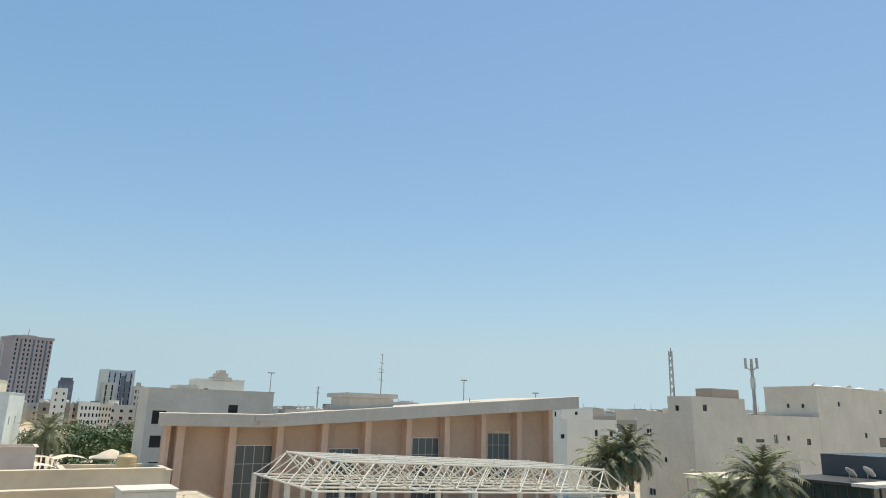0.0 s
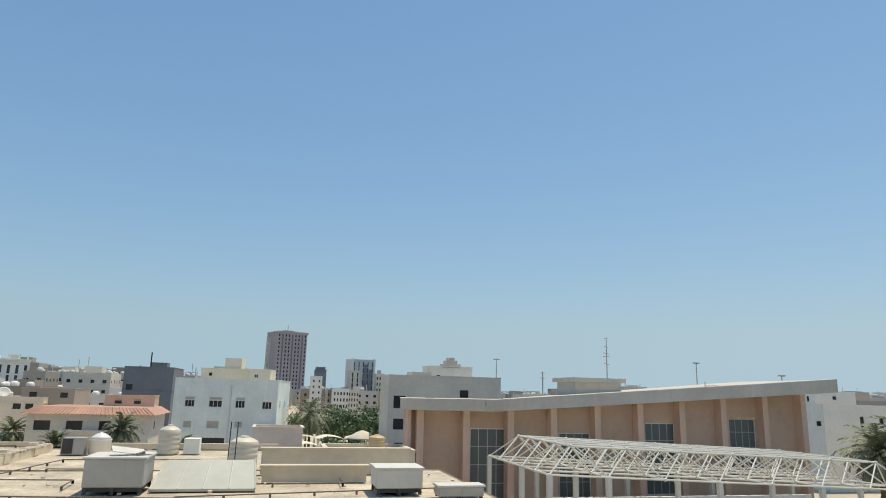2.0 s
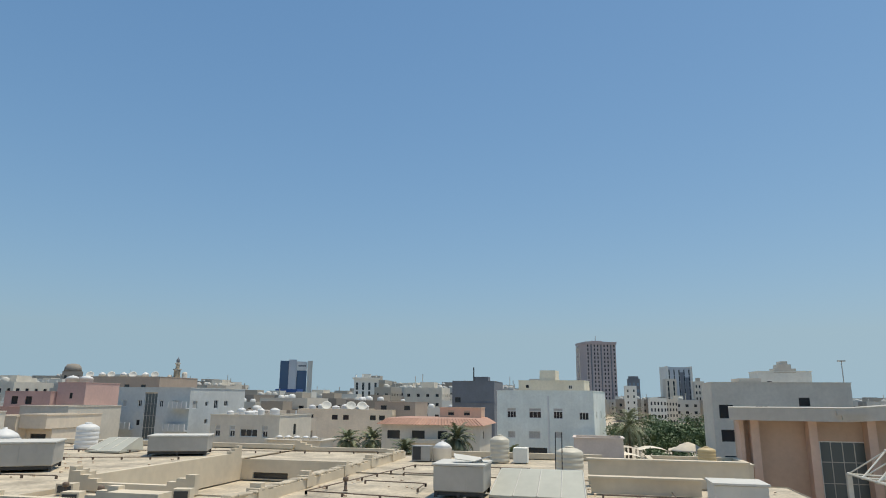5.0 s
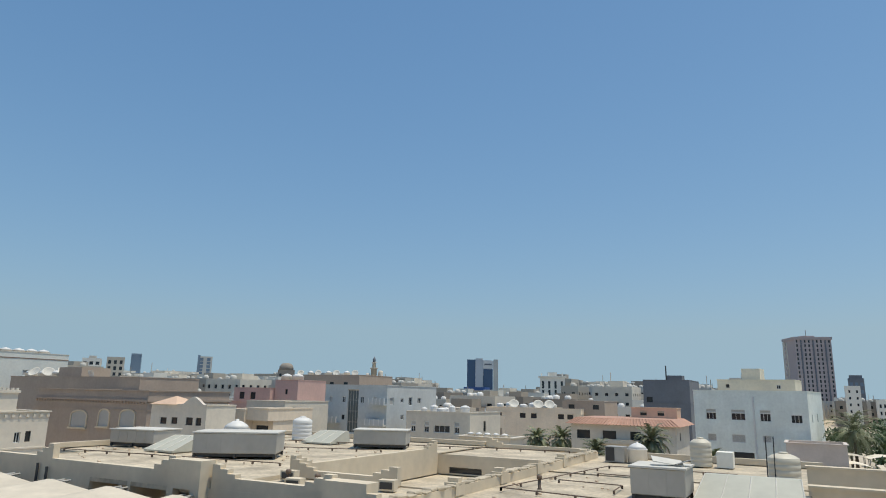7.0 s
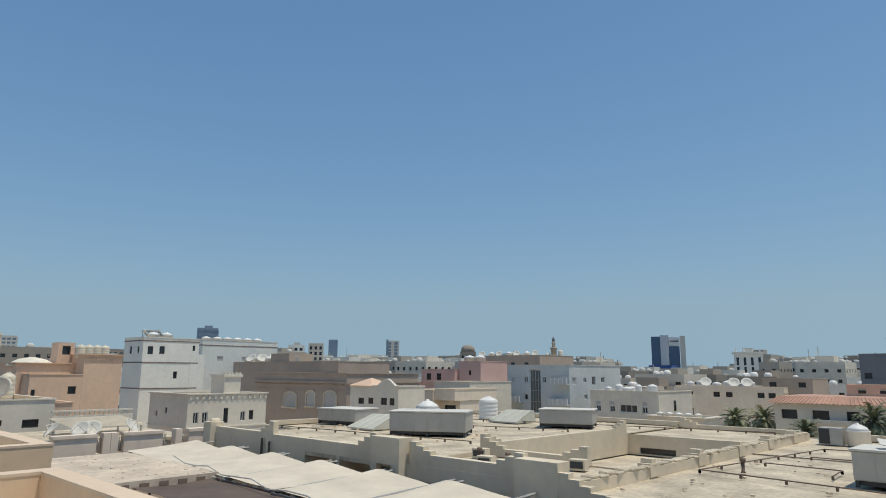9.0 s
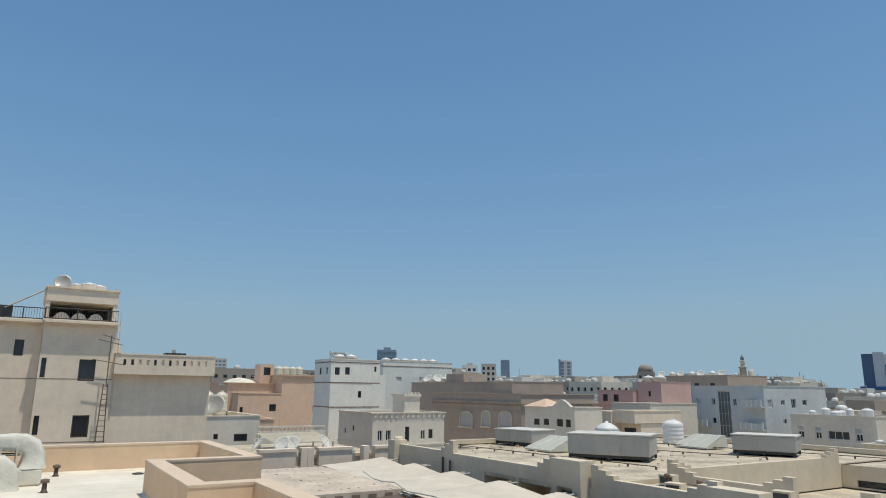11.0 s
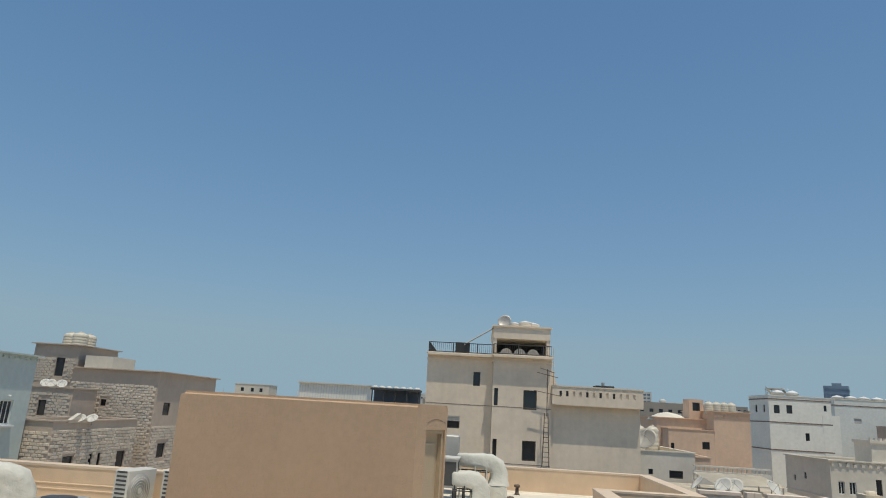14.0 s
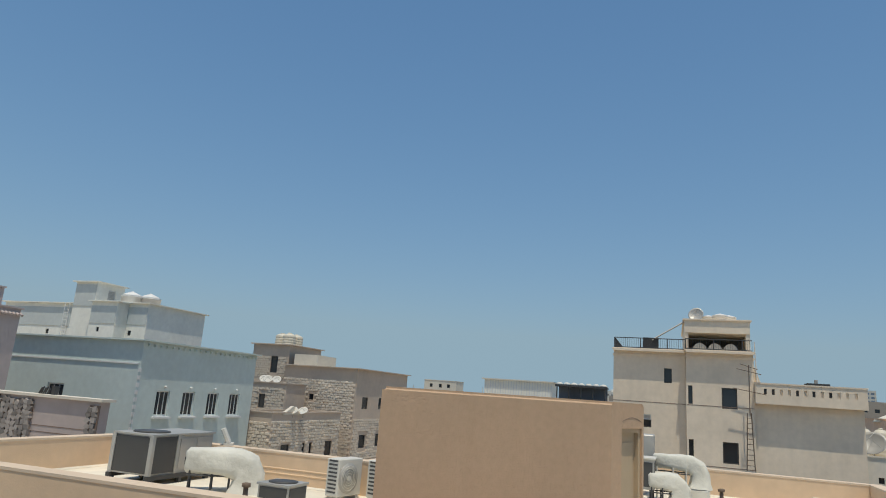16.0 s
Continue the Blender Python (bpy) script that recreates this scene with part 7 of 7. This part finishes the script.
for ring, (r0, r1, pitch) in enumerate(((62, 130, 17), (130, 260, 21), (260, 520, 21), (520, 900, 42))):
    n = int(r1 / pitch) + 2
    for i in range(-n, n + 1):
        for j in range(-n, n + 1):
            x, y = i * pitch + rc.uniform(-3, 3), j * pitch + rc.uniform(-3, 3)
            r = math.hypot(x, y)
            az = math.degrees(math.atan2(-x, y))
            if not r0 < r < r1 or not -66 < az < 142:
                continue
            if any(math.hypot(x - a, y - b_) < s + pitch * 0.45 for a, b_, s in TAKEN):
                continue
            open_quarter = -24 < az < 2
            if open_quarter and r < 340:
                continue
            if az < -24 and r < 130:
                continue
            w, d = rc.uniform(0.55, 0.85) * pitch, rc.uniform(0.55, 0.85) * pitch
            if ring == 0:
                h = rc.uniform(5.2, 7.4)
            elif ring == 1:
                h = rc.uniform(7.0, 10.6) + (1.5 if rc.random() < 0.2 else 0)
            elif ring == 2:
                h = rc.uniform(10.5, 18.5) + (rc.uniform(2, 6) if rc.random() < 0.16 else 0)
            else:
                h = rc.uniform(14, 27) + (rc.uniform(4, 10) if rc.random() < 0.15 else 0)
            h = min(h, (10.2, 10.5 + r * 0.004, 10.5 + r * 0.015, 10.5 + r * 0.02)[ring] + (r * rc.uniform(0.004, 0.02) if ring > 1 and rc.random() < 0.3 else 0))
            if open_quarter:
                h = min(h, 11.0)
            if 43 < az < 53 and r < 260:
                h = min(h, 9.6)
            if abs(az - 24.8) < 5.5:
                h = min(h, 11.2)
            if az > 95:
                h = min(h, 9.6)
            if az < -24:
                h = min(h, 9.5 + r * 0.012)
            mt_ = rc.choice(far_mats)
            if 43 < az < 53 and mt_ is FAR_BROWN:
                mt_ = CREAM_WALL
            fl_ = max(2, round(h / 3.4))
            far_block(x, y, w, d, h, mt_, rc.choice((0, 0, 0, 4, -5)), fl_, max(2, round(w / 3.6)),
                      words[mt_.name] + rc.choice((" flats with rows of small windows", " city house with a flat roof", " flats with roof tanks and rooms")),
                      win=(rc.uniform(0.28, 0.45), rc.uniform(0.3, 0.45)), tanks=rc.choice((0, 2, 3, 4)) if r < 330 else 0, roof_h=rc.choice((0, 1.6, 2.2)) if ring else rc.choice((0, 1.2)), rnd=rc, joined=None if r < 235 else beyond)

tagged(part("distant_city", beyond, tuple(q for m_ in far_mats for q in (m_, PANE)), None), "far beige and pale city blocks towards the horizon", "city", kind="stuff")

# ---------------------------------------------------------------- masts and lamps
cell = thing("cell_tower", "grey monopole phone mast with three antenna panels", "mast", (89.0, 56.6, 0))
part("pole", tube(bmesh.new(), (0, 0, 0), (0, 0, 18.6), 0.3, 10, 0.22), METAL_GREY, cell)
part("sleeve", tube(bmesh.new(), (0, 0, 15.2), (0, 0, 16.8), 0.36, 10), METAL_WHITE, cell)
for a in (30, 150, 270):
    ca_, sa_ = math.cos(radians(a)), math.sin(radians(a))
    part("arm", tube(bmesh.new(), (0, 0, 17.6), (0.85 * ca_, 0.85 * sa_, 18.3), 0.07), METAL_GREY, cell)
    part("antenna_panel", B(0.85 * ca_ - 0.13, 0.85 * ca_ + 0.13, 0.85 * sa_ - 0.13, 0.85 * sa_ + 0.13, 18.0, 19.5), METAL_GREY, cell)


def lattice(at, h, w, label):
    th = thing("lattice_mast", label, "mast", at)
    b = bmesh.new()
    n = int(h / 1.6)
    for k in range(3):
        a = 2 * math.pi * k / 3
        c = 2 * math.pi * (k + 1) / 3
        f0, f1 = Vector((w * math.cos(a), w * math.sin(a), 0)), Vector((w * math.cos(c), w * math.sin(c), 0))
        tube(b, f0, f0 * 0.6 + Vector((0, 0, h)), 0.15 * w / 0.7, 5)
        for i in range(n):
            s0, s1 = 1 - 0.4 * i / n, 1 - 0.4 * (i + 1) / n
            tube(b, f0 * s0 + Vector((0, 0, h * i / n)), f1 * s1 + Vector((0, 0, h * (i + 1) / n)), 0.08 * w / 0.7, 4)
    part("lattice", b, METAL_GREY, th)
    part("antenna", tube(bmesh.new(), (0, 0, h * 0.95), (0, 0, h + 0.6), 0.12), METAL_GREY, th)


lattice((125.8, 99.5, 0), 26.0, 0.7, "slim grey lattice radio mast")
lattice((-4.0, 230, 0), 28.0, 0.9, "slim grey lattice mast behind the white villa")
lamp_post((68.3, 99.1, 0), 16.5)
lamp_post((38.0, 114.2, 0), 16.7)
lamp_post((75.6, 66.1 + 22, 0), 14.4)
an = thing("antenna_mast", "thin roof aerial on a far house", "antenna", (45.7, 111.4, 0))
part("pole", tube(bmesh.new(), (0, 0, 0), (0, 0, 14.7), 0.12), METAL_GREY, an)
for z in (13.6, 14.5):
    part("antenna_bar", tube(bmesh.new(), (-0.45, 0, z), (0.45, 0, z), 0.07), METAL_GREY, an)

# ---------------------------------------------------------------- palms, trees, cars and shades
for k, (x, y, h, s) in enumerate(((44.2, 42.3, 6.9, 3.3), (46.2, 41.5, 7.8, 3.1), (47.4, 44.6, 6.8, 3.0), (40.6, 25.8, 7.0, 3.1), (38.6, 27.4, 5.6, 2.7), (43.4, 27.5, 5.8, 2.4), (5.7, 112, 6.5, 4.2),
                                  (-14.2, 71.8, 6.3, 2.2), (-19.6, 70.7, 4.9, 2.0), (-30.2, 81.9, 5.2, 2.1), (-27.3, 82.8, 5.3, 2.1), (-7.2, 60, 5.2, 2.0), (3.0, 60, 4.5, 1.6))):
    palm((x, y, 0), h, s, seed=k)
for k, (x, y, h, r) in enumerate(((9.8, 122, 5.4, 2.8), (13.5, 125, 6.4, 3.6), (18, 121, 5.6, 3.0), (22, 126, 6.6, 3.6), (12, 134, 7.2, 4.0), (27, 130, 6.4, 3.2), (8.2, 88, 4.4, 2.0), (11.0, 90, 4.2, 2.0), (20, 137, 7.4, 4.0), (6, 131, 6.4, 3.2))):
    tree((x, y, 0), h, r, seed=40 + k)
rp = random.Random(3)
for k in range(9):
    x, y = 4.6 + (k % 3) * 4.2 + rp.uniform(-0.4, 0.4), 92 + (k // 3) * 7.5
    shade_canopy((x, y, 0), 3.9, 5.0, 2.4 + 0.5 * (k // 3), rz=rp.uniform(-6, 6), mat=ROOF_WHITE if k % 2 else CLOTH)
    car((x, y, 0), 90 + rp.uniform(-4, 4))
um = thing("parasol", "pale round market parasol", "parasol", (10.6, 83, 0))
part("canopy", lathe(bmesh.new(), [(1.9, 4.9), (1.8, 5.05), (0.9, 5.6), (0.1, 5.9)], 14), CLOTH, um)
part("pole", tube(bmesh.new(), (0, 0, 0), (0, 0, 5.6), 0.06), METAL_GREY, um)

# glazed dark garden room and shades before the cream house
gr_ = thing("garden_room", "dark green-glazed garden room with a white roof edge", "garden room", (52, 25.5, 0))
part("glass", B(-5, 8, -3, 3, 0.3, 6.7), glass("green_glass", (0.03, 0.05, 0.05), 0.2), gr_)
part("roof_edge", B(-5.3, 8.3, -3.3, -1.9, 6.7, 6.9), METAL_WHITE, gr_)
part("roof", B(-5.2, 8.2, -1.9, 3.2, 6.7, 6.88), METAL_DARK, gr_)
for k in range(9):
    part("mullion", B(-5.06, -4.98, -3 + 0.75 * k - 0.04, -3 + 0.75 * k + 0.04, 0.3, 6.7), FRAME_DARK, gr_)
for k in range(14):
    part("mullion", B(-5 + k - 0.04, -5 + k + 0.04, -3.06, -2.98, 0.3, 6.7), FRAME_DARK, gr_)
part("upper_room", B(0.5, 8, -1.6, 3, 6.88, 8.4), glass("upper_glass", (0.05, 0.07, 0.08), 0.25), gr_)
dish((48.6, 24.6, 6.88), 0.42, 60, 40)
dish((50.2, 24.2, 6.88), 0.45, 60, 40)
sw = thing("shade_sail", "cream shade roof beside the cream house", "canopy", (50, 34, 0))
part("sheet", B(-3.5, 3.5, -2.5, 2.5, 6.3, 6.42), CLOTH, sw)
for x in (-3.2, 3.2):
    for y in (-2.2, 2.2):
        part("post", tube(bmesh.new(), (x, y, 0), (x, y, 6.3), 0.06), METAL_GREY, sw)

# ---------------------------------------------------------------- stones and split bricks, last
rb = random.Random(8)
course = mesh_of("brick", B(-0.18, 0.18, -0.03, 0.05, -0.085, 0.085, bevel=0.015), BRICK)


def clad(into, side, width, off, z0, z1, holes=(), n_max=300, shift=0.0):
    """Split bricks in courses on one side of a house (local frame), each a little proud."""
    bm = bmesh.new()
    n = 0
    m0 = pose(0, 0, 0, 0, 0, SIDES[side]) @ pose(shift, 0, 0)
    k = int((z1 - z0) / 0.21)
    for j in range(k):
        z = z1 - 0.11 - 0.21 * j
        c = int(width / 0.4)
        for i in range(c):
            u = -width / 2 + 0.2 + 0.4 * i + (0.2 if j % 2 else 0)
            if u > width / 2 - 0.18 or any(a < u + width / 2 < b_ and e < z < f for a, b_, e, f in holes):
                continue
            pr = rb.uniform(0.0, 0.04)
            if n < n_max:
                o = part("brick", course, None, into)
                o.matrix_basis = m0 @ pose(u, -off - pr, z, rb.uniform(-3, 3), 0, rb.uniform(-2, 2))
                n += 1
            else:
                block(bm, -0.18, 0.18, -0.03, 0.05, -0.085, 0.085, m=m0 @ pose(u, -off - pr, z))
    if bm.faces:
        tagged(part("brickwork", bm, BRICK, into), kind="stuff")
    else:
        bm.free()


clad(h24, "E", 7.1, 5.65, 4.5, 11.05, ((0.6, 1.7, 8.8, 10.0), (2.5, 3.3, 9.2, 9.95)))
clad(h25, "E", 3.0, 4.9, 3.5, 7.9, n_max=100)
clad(h25, "N", 9.8, 1.5, 4.5, 8.0, ((1.4, 2.7, 5.2, 6.6), (4.2, 4.8, 5.1, 6.5), (5.2, 5.8, 5.1, 6.5), (7.5, 8.9, 5.1, 6.6)), n_max=200)
clad(h24, "E", 3.9, 3.65, 10.8, 12.85, ((1.8, 3.0, 11.2, 13.0),), n_max=0, shift=-6.5)
clad(h25, "E", 3.5, -3.3, 6.0, 10.1, ((0.8, 1.8, 8.2, 9.8),), n_max=0, shift=-4.55)
clad(h24, "N", 11.3, 3.55, 4.5, 8.0, ((1.2, 2.9, 5.3, 6.9), (4.5, 6.5, 5.3, 6.9)), n_max=0)
rub = []
for v in range(4):
    b = bmesh.new()
    bmesh.ops.create_cube(b, size=0.22)
    for q in b.verts:
        q.co = Vector((q.co.x * 0.6, q.co.y * rb.uniform(0.8, 1.3), q.co.z * rb.uniform(0.7, 1.1)))
    rub.append(mesh_of("stone", b, STONE))
for y0, y1 in ((3.85, 4.35), (-1.4, 0.75)):
    y = y0 + 0.1
    while y < y1:
        z = 5.2
        while z < 9.1:
            o = part("stone", rub[rb.randrange(4)], None, h26)
            o.matrix_basis = pose(0.36, y + rb.uniform(-0.04, 0.04), z, rb.uniform(0, 360), 0, 0)
            z += rb.uniform(0.17, 0.25)
        y += 0.25

# small rubble lying about on the school's roofs
rr_ = random.Random(21)
b = bmesh.new()
for _ in range(90):
    x, y = rr_.uniform(-10.6, 7.0), rr_.uniform(17.0, 29.5)
    e = rr_.uniform(0.02, 0.07)
    block(b, -e, e, -e * 0.7, e * 0.7, 0, e * 0.9, m=pose(x, y, 7.2, rr_.uniform(-8, 8), rr_.uniform(-8, 8), rr_.uniform(0, 360)))
for _ in range(90):
    x, y = rr_.uniform(-33, -19.2), rr_.uniform(17.2, 38)
    e = rr_.uniform(0.025, 0.08)
    block(b, -e, e, -e * 0.7, e * 0.7, 0, e * 0.9, m=pose(x, y, 7.45, rr_.uniform(-8, 8), rr_.uniform(-8, 8), rr_.uniform(0, 360)))
tagged(part("rubble", b, COPING, None), "scattered small rubble on the dusty roof", "rubble", kind="stuff")
